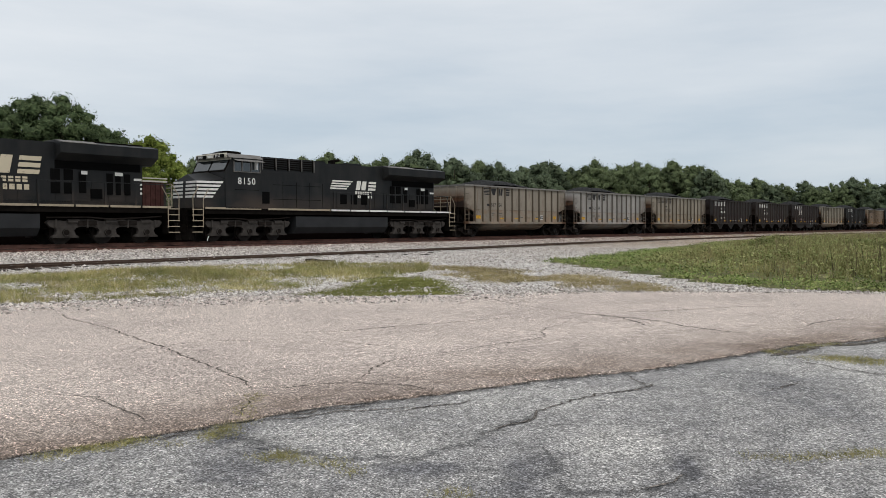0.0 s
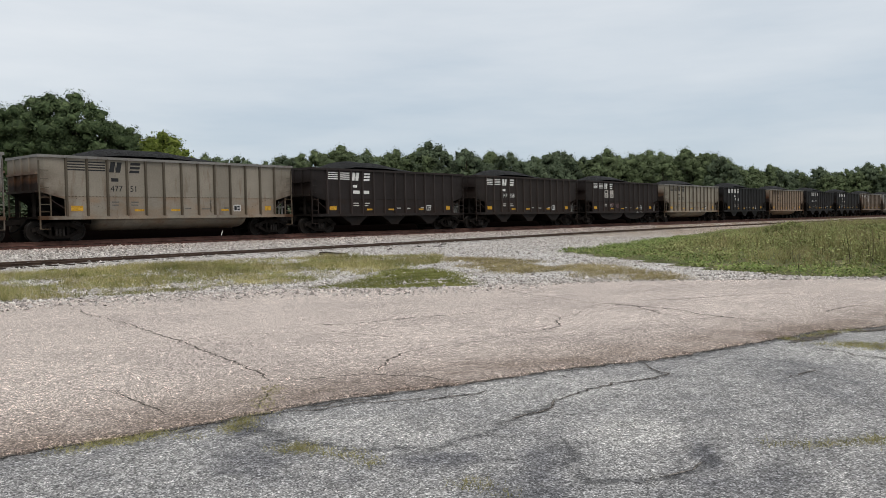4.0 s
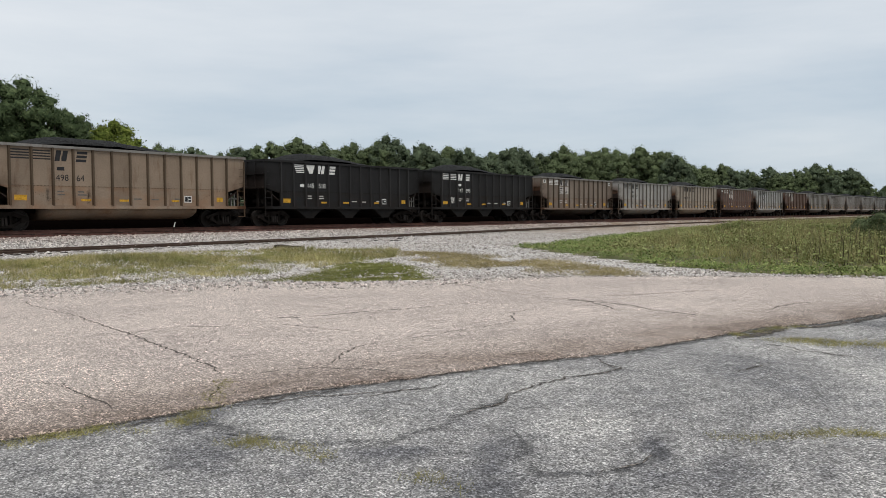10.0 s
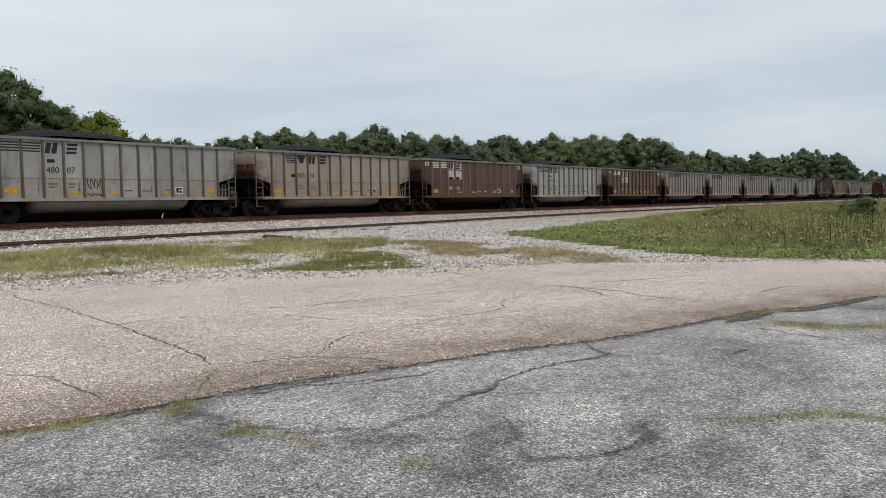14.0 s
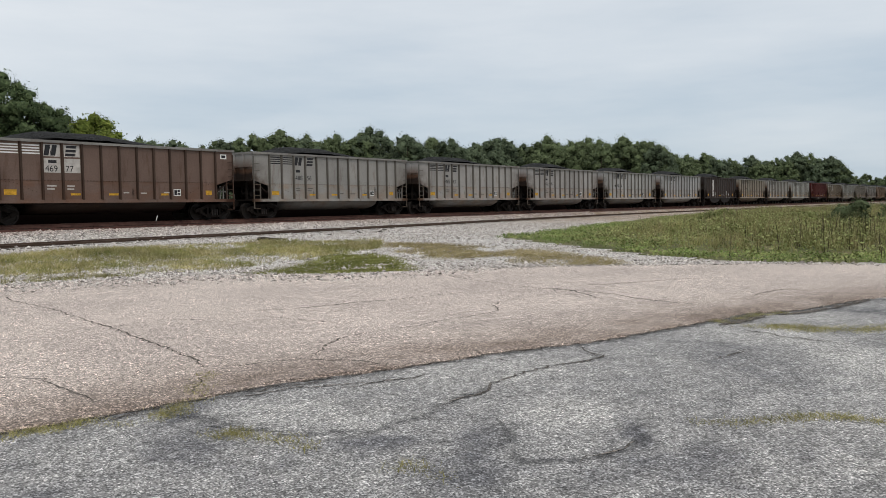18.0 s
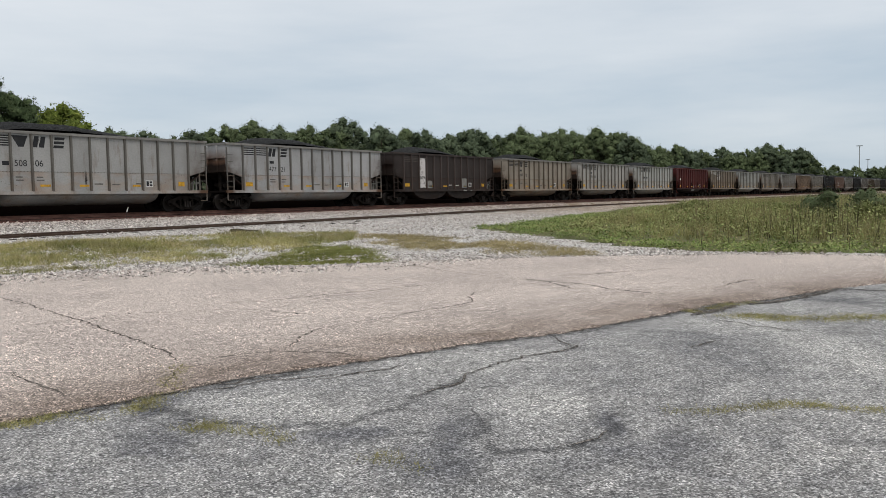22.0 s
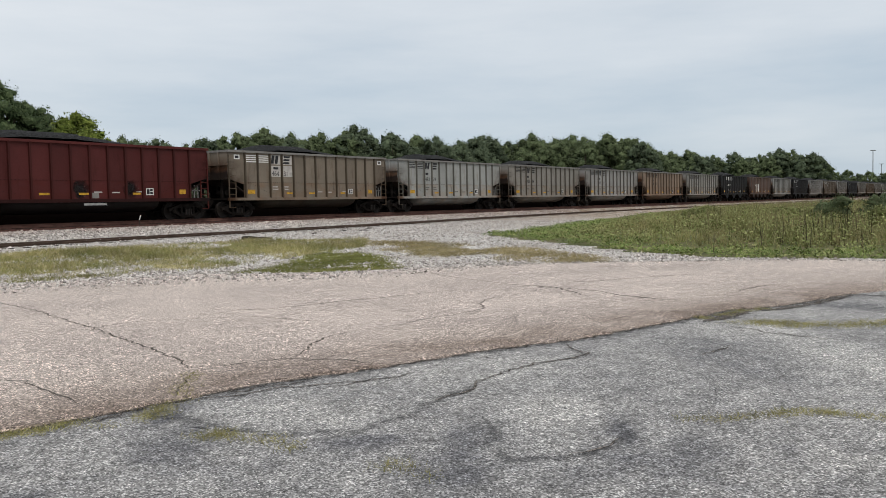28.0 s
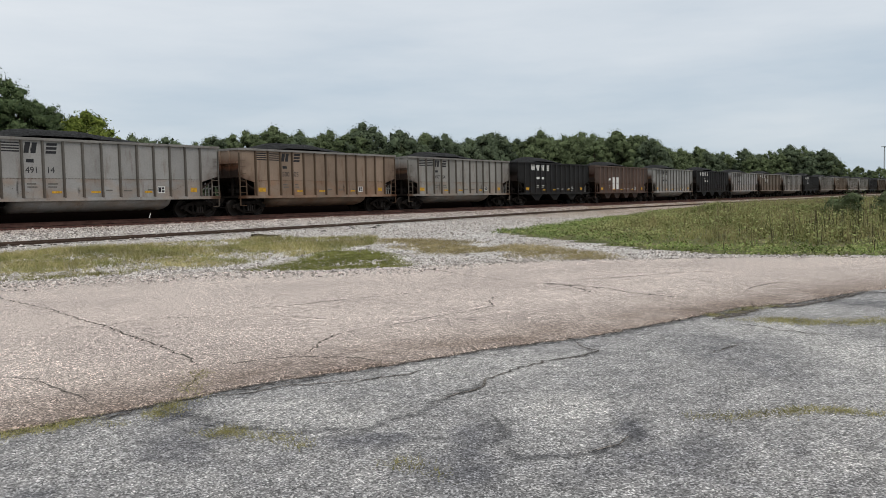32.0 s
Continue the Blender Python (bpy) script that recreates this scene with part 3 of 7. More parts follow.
def build_paving():
    rng = random.Random(4)
    near = NEAR_EDGE[:3] + ribbon_line(NEAR_EDGE[3:16], 0.12, 0.04, rng) + NEAR_EDGE[16:]
    far = FAR_EDGE[:2] + ribbon_line(FAR_EDGE[2:13], 0.25, 0.10, rng) + FAR_EDGE[13:]
    # strips along the worn edge, then the rest of the surface in one piece
    steps = [(0.0, 0.0, 1.0), (0.03, 0.028, 1.0), (0.25, 0.035, 0.95), (0.75, 0.036, 0.62), (1.3, 0.0365, 0.28), (2.1, 0.037, 0.0)]
    base = NEAR_EDGE[:3] + ribbon_line(NEAR_EDGE[3:16], 0.12, 0.0, rng) + NEAR_EDGE[16:]
    verts, wear, faces = [], [], []
    n = len(near)
    for d, z, w in steps:
        row = near if d < 0.1 else inward(base, d)
        row = inward(near, d) if 0 < d < 0.1 else row
        verts += [(x, y, z) for x, y in row]
        wear += [w] * n
    for r in range(len(steps) - 1):
        faces += [(r * n + i, r * n + i + 1, (r + 1) * n + i + 1, (r + 1) * n + i) for i in range(n - 1)]
    first = (len(steps) - 1) * n
    verts += [(x, y, 0.036) for x, y in far] + [(x, y, -0.05) for x, y in far]
    wear += [0.0] * (2 * len(far))
    m = len(verts) - 2 * len(far)
    faces.append(list(range(first, first + n)) + list(range(m + len(far) - 1, m - 1, -1)))
    faces += [(m + i, m + i + 1, m + len(far) + i + 1, m + len(far) + i) for i in range(len(far) - 1)]
    me = bpy.data.meshes.new("road")
    me.from_pydata(verts, [], faces)
    bm = bmesh.new()
    bm.from_mesh(me)
    bmesh.ops.triangulate(bm, faces=[f for f in bm.faces if len(f.verts) > 4])
    bmesh.ops.recalc_face_normals(bm, faces=bm.faces[:])
    bm.to_mesh(me)
    bm.free()
    at = me.attributes.new("wear", "FLOAT", "POINT")
    at.data.foreach_set("value", wear)
    me.materials.append(M_ROAD)
    tagged(new("road", me), "worn pinkish-grey asphalt road with long cracks", "road", "", "structure")
    xs, ys = lattice(-60, 1.0, 16.0, 20, 0.10), lattice(-40, -1.5, 7.5, 21, 0.10)
    gx, gy = (g.ravel() for g in np.meshgrid(xs, ys, indexing="ij"))
    ny = len(ys)
    i, j = (g.ravel() for g in np.meshgrid(np.arange(len(xs) - 1), np.arange(ny - 1), indexing="ij"))
    quads = np.c_[i * ny + j, (i + 1) * ny + j, (i + 1) * ny + j + 1, i * ny + j + 1]
    quads = quads[beyond(gx[quads].mean(1), gy[quads].mean(1), NEAR_EDGE) < 0.45]
    tone = np.full(len(gx), 0.10)
    for x, y, across, deep, k in PATCHES:
        u = ((gx - x) * 0.578 - (gy - y) * 0.816) / across
        v = ((gx - x) * 0.816 + (gy - y) * 0.578) / deep
        tone += 0.62 * k * (1 - smooth01((np.hypot(u, v) - 0.35) / 1.0))
    lot = raw("pavement", np.c_[gx, gy, np.zeros(len(gx))].tolist(), quads.tolist(), M_LOT,
              "old grey asphalt lot, broken and stained", "pavement", "structure")
    lot.data.attributes.new("patch", "FLOAT", "POINT").data.foreach_set("value", tone)


# worn pale and stained dark patches of the lot: place, half sizes, how pale
PATCHES = [(4.53, 4.56, 0.83, 0.62, 0.35), (6.68, 4.47, 1.26, 0.97, 0.35), (5.7, 2.94, 0.48, 0.56, 0.5), (4.97, 2.64, 0.31, 0.42, 0.15),
           (4.7, 3.08, 0.19, 0.42, -0.45), (4.0, 2.78, 0.3, 0.47, -0.4), (4.9, 1.70, 0.5, 0.60, -0.25), (5.4, 2.28, 0.09, 0.41, -0.6),
           (8.22, 2.18, 0.49, 1.57, -0.3), (9.02, 1.39, 0.41, 2.22, 0.4), (5.41, 0.83, 0.26, 0.26, 0.3), (3.53, 4.7, 0.39, 0.51, -0.35),
           (2.36, 4.54, 0.18, 0.25, -0.35), (2.91, 5.05, 0.45, 0.57, 0.12), (4.04, 5.44, 0.12, 0.49, -0.6), (13.0, 1.98, 0.6, 0.6, -0.4), (7.3, 0.7, 1.3, 2.6, 0.22), (12.2, 2.3, 1.0, 0.8, 0.25),
           (10.25, 2.82, 0.79, 0.78, 0.35), (7.91, 3.12, 0.39, 0.76, 0.1), (4.34, 2.28, 0.3, 0.32, -0.15), (5.01, 1.14, 0.34, 0.38, 0.15), (4.22, 3.63, 0.38, 0.19, -0.5)]


CRACKS = [
    [(7.74, 15.72), (7.35, 14.6), (7.16, 13.38), (6.96, 12.36), (6.7, 11.6), (6.48, 10.66), (6.33, 10.03), (6.09, 9.29), (5.94, 8.84), (5.78, 8.28), (5.69, 7.84), (5.5, 7.4), (5.38, 7.05), (5.18, 6.68)],
    [(3.81, 8.19), (3.92, 7.78), (4.03, 7.54), (3.92, 7.15), (3.85, 6.76), (3.85, 6.5), (3.75, 6.2)],
    [(6.1, 6.09), (6.57, 6.4), (6.77, 6.56), (7.24, 6.75), (7.7, 6.8)],
    [(15.46, 12.18), (15.02, 10.75), (14.46, 9.88), (14.1, 9.09), (13.77, 8.35), (13.58, 7.93), (13.49, 7.34), (13.29, 6.78), (12.95, 6.39), (12.37, 5.8)],
    [(4.97, 6.4), (4.57, 5.99), (4.39, 5.8)],
]
HAIRLINES = [
    [(5.91, 10.24), (6.17, 10.03), (6.68, 10.12), (7.13, 10.06), (7.47, 9.63), (7.89, 9.29), (8.12, 9.08), (8.17, 8.45), (8.17, 7.82), (8.19, 7.43)],
    [(5.17, 6.7), (5.46, 6.46), (5.74, 6.37), (5.99, 6.22), (6.12, 5.86), (6.25, 5.68), (6.25, 5.31), (6.24, 5.02)],
    [(7.7, 6.8), (7.98, 6.76), (8.37, 6.62), (8.83, 6.6), (9.2, 6.58), (9.56, 6.5), (10.03, 6.48), (10.36, 6.52), (10.81, 6.85), (11.29, 7.05), (11.81, 7.06), (12.11, 6.8)],
    [(13.63, 7.53), (13.33, 6.68), (13.22, 5.99), (12.73, 5.37), (12.54, 4.82), (12.4, 4.23)],
    [(14.25, 7.15), (14.79, 6.7), (15.57, 6.32), (16.59, 5.77), (17.35, 4.86)],
    [(13.84, 3.87), (14.86, 3.78), (15.48, 3.55)],
    [(8.36, 9.85), (8.86, 9.41), (9.31, 9.26), (10.04, 9.08), (10.79, 8.75), (11.63, 8.55), (12.21, 8.35)],
]
# soft dark bands of crumbling lot surface, with half widths
BANDS = [
    (0.11, [(3.85, 5.08), (3.92, 4.78), (4.0, 4.51), (4.05, 4.22), (4.22, 4.07), (4.44, 3.84), (4.64, 3.79), (4.94, 3.76), (5.27, 3.87), (5.61, 3.86), (5.86, 3.85), (6.18, 3.95)]),
    (0.13, [(5.21, 3.28), (4.91, 3.04), (4.58, 2.8), (4.43, 2.63), (4.48, 2.46), (4.57, 2.31), (4.77, 2.25), (4.95, 2.18), (5.17, 2.19), (5.38, 2.24), (5.74, 2.37)]),
    (0.20, [(3.93, 5.67), (3.94, 5.32), (4.0, 5.1), (3.96, 4.59)]),
    (0.09, [(5.7, 3.92), (5.78, 3.69), (5.89, 3.49), (5.91, 3.34)]),
]
LOT_CRACKS = [
    [(4.38, 5.69), (4.6, 5.57), (4.79, 5.42), (5.16, 5.32), (5.45, 5.06), (5.7, 4.87), (6.02, 4.73), (6.27, 4.65)],
    [(3.4, 5.72), (3.66, 5.76), (3.87, 5.78), (4.13, 5.69)],
    [(10.43, 3.15), (10.36, 2.78), (10.09, 2.39), (9.93, 1.64)],
    [(5.27, 3.87), (5.61, 3.86), (5.86, 3.85), (6.18, 3.95), (6.46, 3.94), (6.73, 3.98), (6.97, 3.93), (7.25, 3.89), (7.49, 3.76), (7.7, 3.68), (7.94, 3.7), (8.06, 3.92), (8.4, 4.19)],
    [(5.19, 5.02), (5.52, 4.89), (5.86, 4.78), (6.03, 4.72)],
    [(7.16, 4.7), (7.21, 4.46), (7.14, 4.28)], [(10.42, 2.99), (10.35, 2.83), (10.23, 2.67)], [(8.32, 2.67), (8.64, 2.59), (9.13, 2.56)],
    [(3.52, 5.78), (3.71, 5.71), (3.86, 5.63), (4.07, 5.5)], [(4.64, 6.01), (4.81, 5.93), (4.81, 5.62), (4.87, 5.48), (5.06, 5.54), (5.27, 5.34), (5.58, 5.28)],
    [(4.57, 2.31), (4.77, 2.25), (4.95, 2.18), (5.17, 2.19)],
]


def crack_mesh(line, z, width, rng, material, jag=0.025):
    """A ragged ribbon along a line, with its distance from the line on its points."""
    pts = ribbon_line(line, 0.08, jag, rng)
    verts, across, faces = [], [], []
    for i, (x, y) in enumerate(pts):
        ax, ay = pts[max(0, i - 1)]
        bx, by = pts[min(len(pts) - 1, i + 1)]
        d = math.hypot(bx - ax, by - ay) or 1
        w = width * rng.uniform(0.5, 1.0) * min(1, (i + 0.5) / 5, (len(pts) - i) / 5)
        nx, ny = -(by - ay) / d * w, (bx - ax) / d * w
        verts += [(x + nx, y + ny, z), (x, y, z), (x - nx, y - ny, z)]
        across += [1.0, 0.0, 1.0]
    for i in range(len(pts) - 1):
        a = 3 * i
        faces += [(a, a + 1, a + 4, a + 3), (a + 1, a + 2, a + 5, a + 4)]
    me = bpy.data.meshes.new("crack")
    me.from_pydata(verts, [], faces)
    me.attributes.new("across", "FLOAT", "POINT").data.foreach_set("value", across)
    me.materials.append(material)
    return me


def build_cracks():
    rng = random.Random(8)
    road = bpy.data.objects["road"]
    for k, line in enumerate(CRACKS):
        part("crack", crack_mesh(line, 0.0405, (0.032, 0.025, 0.026, 0.042, 0.026)[k % 5], rng, M_DECAL, 0.035), None, road)
    for line in HAIRLINES:
        part("crack", crack_mesh(line, 0.0402, 0.022 if line[0][0] < 8 else 0.038, rng, M_HAIR, 0.03), None, road)
    for line in ([(17.43, 11.06), (17.81, 10.47), (17.88, 9.72)], [(19.69, 7.7), (20.04, 7.25), (20.56, 6.86)], [(20.95, 6.28), (21.0, 5.47)], [(15.01, 12.85), (15.98, 12.58), (15.85, 11.6)]):
        part("crumbled_edge", crack_mesh(line, 0.045, 0.10, rng, M_BROKEN, 0.05), None, road, "dark crumbled far edge of the road")
    lot = bpy.data.objects["pavement"]
    for w, line in BANDS:
        part("broken_band", crack_mesh(line, 0.004, w, rng, M_BROKEN, 0.05), None, lot, "dark band of broken asphalt")
    for line in LOT_CRACKS:
        part("crack", crack_mesh(line, 0.008, 0.026, rng, M_HAIR, 0.04), None, lot)
    edge = [p for p in NEAR_EDGE if -1 < p[0] < 16]
    part("broken_edge", crack_mesh([(x - 0.03, y - 0.07) for x, y in edge], 0.005, 0.19, rng, M_BROKEN, 0.03), None, lot, "dark crumbled edge of the road surface")
    part("crack", crack_mesh([(x - 0.01, y - 0.015) for x, y in edge], 0.010, 0.062, rng, M_DECAL, 0.03), None, lot)
    part("pothole", crack_mesh([(10.62, 3.36), (10.95, 3.30), (11.3, 3.22), (11.6, 3.14), (11.9, 3.08)], 0.012, 0.30, rng, M_DECAL, 0.05), None, lot, "dark hole at the road's broken edge")
    part("broken_edge", crack_mesh([(11.95, 3.05), (12.35, 2.78), (12.9, 2.58), (13.6, 2.38), (14.4, 2.20)], 0.013, 0.17, rng, M_DECAL, 0.04), None, lot, "dark crumbled edge of the road surface")


# ---- railway ----
def rail_mesh(line, z, name):
    """A flat-bottomed rail along a line of (x, y), its head at z."""
    prof = [(-0.075, -0.17), (0.075, -0.17), (0.075, -0.155), (0.012, -0.135), (0.012, -0.045), (0.036, -0.03), (0.036, 0), (-0.036, 0), (-0.036, -0.03), (-0.012, -0.045), (-0.012, -0.135), (-0.075, -0.155)]
    verts, faces = [], []
    n = len(prof)
    for x, y in line:
        verts += [(x, y + a, z + b) for a, b in prof]
    for i in range(len(line) - 1):
        for k in range(n):
            m = (k + 1) % n
            faces.append((i * n + k, (i + 1) * n + k, (i + 1) * n + m, i * n + m))
    me = bpy.data.meshes.new(name)
    me.from_pydata(verts, [], faces)
    me.materials.append(M_RAIL)
    me.materials.append(M_RAILTOP)
    for p in me.polygons:
        if p.normal.z > 0.9 and p.center.z > z - 0.01 or p.normal.z < -0.9 and p.center.z > z - 0.01:
            p.material_index = 1
    return me


def build_tracks():
    rng = random.Random(11)
    tie = mesh_of(boxes((-0.115, 0.115, -1.3, 1.3, -0.18, 0)), "tie", M_TIE)
    main = thing("main_track", "rusty main railway track on pale ballast under the train", "railway track", "", "structure")
    xs = list(range(-400, 1500, 20))
    for dy in (-0.753, 0.753):
        part("rail", rail_mesh([(x, TRACK_Y + dy) for x in xs], RAIL_Z, "rail"), M_RAIL, main)
    for i in range(-20, 200):
        part("tie", tie, M_TIE, main, at=pose(i * 0.53 + 8, TRACK_Y, RAIL_Z - 0.172, 0, 0, rng.uniform(-1, 1)))
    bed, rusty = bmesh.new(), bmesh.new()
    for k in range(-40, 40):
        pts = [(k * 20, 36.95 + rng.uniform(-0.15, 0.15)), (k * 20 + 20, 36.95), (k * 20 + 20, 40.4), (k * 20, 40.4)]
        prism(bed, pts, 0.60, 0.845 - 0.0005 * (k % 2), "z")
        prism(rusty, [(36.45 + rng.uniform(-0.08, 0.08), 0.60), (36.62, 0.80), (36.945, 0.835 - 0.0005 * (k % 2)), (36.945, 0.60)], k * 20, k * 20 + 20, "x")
        # slope of the added bank, keeps the view under the cars dark
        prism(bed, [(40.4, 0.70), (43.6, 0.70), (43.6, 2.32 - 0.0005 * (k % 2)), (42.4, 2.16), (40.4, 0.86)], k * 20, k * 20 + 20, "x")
    part("track_bed", bed, M_UNDERSHADE, main, "ballast between the rails and bank behind, blackened as shade under the train")
    part("bed_edge", rusty, M_RUSTBED, main, "rust-stained edge of the track bed")
    side = thing("siding_track", "disused dark rusty siding track sunk in gravel", "railway track", "", "structure")
    sx = list(np.arange(-200, 900, 4.0))
    for dy in (0, 1.435):
        me = rail_mesh([(x, float(siding_y(x)) + dy) for x in sx], 0.50, "siding_rail")
        me.materials[0] = me.materials[1] = M_OLDRAIL
        part("rail", me, M_OLDRAIL, side)
    for i in range(-30, 130):
        x = i * 0.55 + 5
        part("tie", tie, M_TIE, side, at=pose(x, float(siding_y(x)) + 0.72, 0.40, 0, 0, rng.uniform(-3, 3)))


def scatter(rng, poly, n, x0, x1, y0, y1):
    """n seeded places inside an outline."""
    out = []
    while len(out) < n:
        px, py = rng.uniform(x0, x1, 4000), rng.uniform(y0, y1, 4000)
        keep = inside(px, py, poly)
        out += list(zip(px[keep], py[keep]))
    return np.array(out[:n])


def stones(name, pts, z, size, rng, label):
    base = np.array([(1, 0, 0), (-1, 0, 0), (0, 1, 0), (0, -1, 0), (0, 0, 1), (0, 0, -1)], float)
    tri = np.array([(0, 2, 4), (2, 1, 4), (1, 3, 4), (3, 0, 4), (2, 0, 5), (1, 2, 5), (3, 1, 5), (0, 3, 5)])
    n = len(pts)
    sc = size * rng.lognormal(0, 0.35, (n, 1, 1)) * rng.uniform(0.6, 1.25, (n, 6, 1))
    a = rng.uniform(0, 6.28, n)
    c, s = np.cos(a), np.sin(a)
    v = base[None] * sc
    v = np.stack([v[..., 0] * c[:, None] - v[..., 1] * s[:, None], v[..., 0] * s[:, None] + v[..., 1] * c[:, None], v[..., 2] * 0.75], -1)
    tilt = rng.uniform(-0.5, 0.5, (n, 1, 2))
    v[..., 2] += v[..., 0] * tilt[..., 0] + v[..., 1] * tilt[..., 1]
    v[..., 0] += pts[:, 0, None]
    v[..., 1] += pts[:, 1, None]
    v[..., 2] += (z + size * 0.25)[:, None]
    f = (tri[None] + 6 * np.arange(n)[:, None, None]).reshape(-1, 3)
    return raw(name, v.reshape(-1, 3).tolist(), f.tolist(), M_STONE, label, "gravel", "stuff")


def build_gravel():
    rng = np.random.RandomState(5)
    n = 42000
    px = rng.uniform(4, 75, n)
    py = rng.uniform(0, 1, n)
    s = siding_y(px)
    py = s + 1.9 + py * (37.0 - s - 1.9)
    keep = rng.rand(n) < np.clip(45.0 / np.hypot(px, py), 0.15, 1)
    p = np.c_[px, py][keep]
    stones("track_ballast", p, ground_z(p[:, 0], p[:, 1]), 0.042, rng, "pale grey crushed stone ballast between the tracks")
    n = 125000
    px, py = rng.uniform(2, 48, n), rng.uniform(2, 34, n)
    d = beyond(px, py)
    s = siding_y(px)
    spill = 0.3 + 2.1 * rng.rand(n) * smooth01((19 - px) / 6)
    keep = (d > -spill) & (py < s + 2.0) & ~inside(px, py, WEED_AREA) & (rng.rand(n) < np.where(d < 2.2, 1.0, 0.34))
    p = np.c_[px, py][keep]
    d = d[keep]
    z = np.where(d < 0, 0.036, ground_z(p[:, 0], p[:, 1]))
    stones("loose_gravel", p, z, 0.030, rng, "loose pale gravel along the road edge and siding")


# ---- coal cars ----
def build_gondola_meshes():
    """The shared meshes of the coal cars; x from the body's leading corner, z from the rail head."""
    S = {}
    top, sill, hw = 3.81, 1.11, 1.50
    bm = bmesh.new()
    out = [(0, top), (BODY, top), (BODY, 2.20), (BODY - 1.15, 1.88), (BODY - 1.15, sill), (1.15, sill), (1.15, 1.88), (0, 2.20)]
    prism(bm, out, -hw, -hw + 0.05)
    S["side"] = mesh_of(bm, "side_sheet", M_PAINT)
    bm = bmesh.new()
    prism(bm, [(-0.055, 0), (0.055, 0), (0.035, 0), (0.055, 0)][:2] + [(0.04, -0.10), (-0.04, -0.10)], sill, top - 0.1, "z")
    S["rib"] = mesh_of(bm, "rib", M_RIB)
    seam = [(1.2, BODY - 1.2, -hw - 0.004, -hw, 1.996, 2.002)]
    seam += [(1.30 + k * 0.16, 1.375 + k * 0.16, -hw - 0.014, -hw, 1.985, 2.012) for k in range(71)]
    for k in range(12):
        for x in (1.5 + k * 0.17, BODY - 1.5 - k * 0.17):
            z = 1.93 - 0.55 * smooth01(k / 11.0)
            seam.append((x - 0.018, x + 0.018, -hw - 0.012, -hw, float(z) - 0.014, float(z) + 0.014))
    S["seam"] = mesh_of(boxes(*seam), "rivet_seam", M_PAINT)
    S["top_chord"] = mesh_of(boxes((-0.05, BODY + 0.05, -1.60, -1.44, top - 0.12, top), (-0.05, BODY + 0.05, 1.44, 1.60, top - 0.12, top),
                                   (-0.05, 0.08, -1.44, 1.44, top - 0.12, top), (BODY - 0.08, BODY + 0.05, -1.44, 1.44, top - 0.12, top)), "top_chord", M_PAINT)
    S["sill"] = mesh_of(boxes((-0.02, BODY + 0.02, -1.58, -1.40, sill - 0.14, sill + 0.02)), "side_sill", M_PAINT)
    bm = bmesh.new()
    box(bm, 0.0, 0.05, -1.45, 1.45, 2.2, top)
    prism(bm, [(0.0, 2.2), (0.05, 2.2), (1.75, sill), (1.65, sill)], -1.45, 1.45)
    for y in (-0.75, 0.0, 0.75):
        box(bm, -0.08, 0.0, y - 0.05, y + 0.05, 2.2, top - 0.12)
    box(bm, -0.10, 0.0, -1.45, 1.45, 2.95, 3.05)
    box(bm, -0.12, 0.0, -1.45, 1.45, 2.16, 2.26)
    S["end"] = mesh_of(bm, "end_sheet", M_END)
    S["platform"] = mesh_of(boxes((-0.05, 1.7, -1.45, 1.45, sill - 0.10, sill), (0.02, 0.14, -0.9, -0.78, sill, 2.2), (0.02, 0.14, 0.78, 0.9, sill, 2.2),
                                  (-0.25, 1.2, -0.22, 0.22, 0.72, sill - 0.1)), "end_platform", M_STEEL)
    bm = bmesh.new()
    for y in (-0.55, 0.0, 0.55):
        prism(bm, [(0.42, sill), (1.6, sill), (0.42, 1.92)], y - 0.012, y + 0.012)
    cyl(bm, (0.35, -0.95, 1.42), (0.35, -0.2, 1.42), 0.15, 10)
    S["gusset"] = mesh_of(bm, "brake_rigging", M_STEEL)
    bm = bmesh.new()
    for x in (0.03, 0.50):
        box(bm, x - 0.025, x + 0.025, -1.56, -1.50, 0.55 if x < 0.1 else sill, 3.55 if x < 0.1 else 2.05)
    for k in range(3):
        z = 1.30 + k * 0.32
        box(bm, 0.03, 0.50, -1.55, -1.52, z, z + 0.03)
    for k in range(3):
        z = 2.35 + k * 0.38
        box(bm, 0.03, 0.42, -1.60, -1.57, z, z + 0.03)
    box(bm, 0.03, 0.45, -1.56, -1.52, 0.55, 0.58)
    S["ladder"] = mesh_of(bm, "ladder", M_RIB)
    stand = [(BODY - x - 0.03, BODY - x + 0.03, -1.30, -1.24, sill, 1.86 - 0.12 * abs(x - 0.5)) for x in (0.28, 0.52, 0.74, 0.98)]
    S["stand"] = mesh_of(boxes(*stand, (BODY - 1.0, BODY - 0.26, -1.30, -1.26, 1.50, 1.56)), "brake_stand", M_GREY)
    # rounded tub between the trucks
    bm = bmesh.new()
    arc = [(1.30 * math.cos(a), 1.02 - 0.58 * math.sin(a)) for a in np.linspace(0, math.pi, 15)]
    prism(bm, [(-y, z) for y, z in arc], 3.0, BODY - 3.0, "x")
    S["belly"] = mesh_of(bm, "belly_tub", M_PAINT, True)
    bm = bmesh.new()
    prism(bm, [(-2.15, 1.0)] + [(-2.15 * math.cos(a), 1.0 - 0.62 * math.sin(a)) for a in np.linspace(0.12, math.pi - 0.12, 15)] + [(2.15, 1.0)], -1.42, 1.42)
    S["belly2"] = mesh_of(bm, "belly_pan", M_RIB)
    bm = bmesh.new()
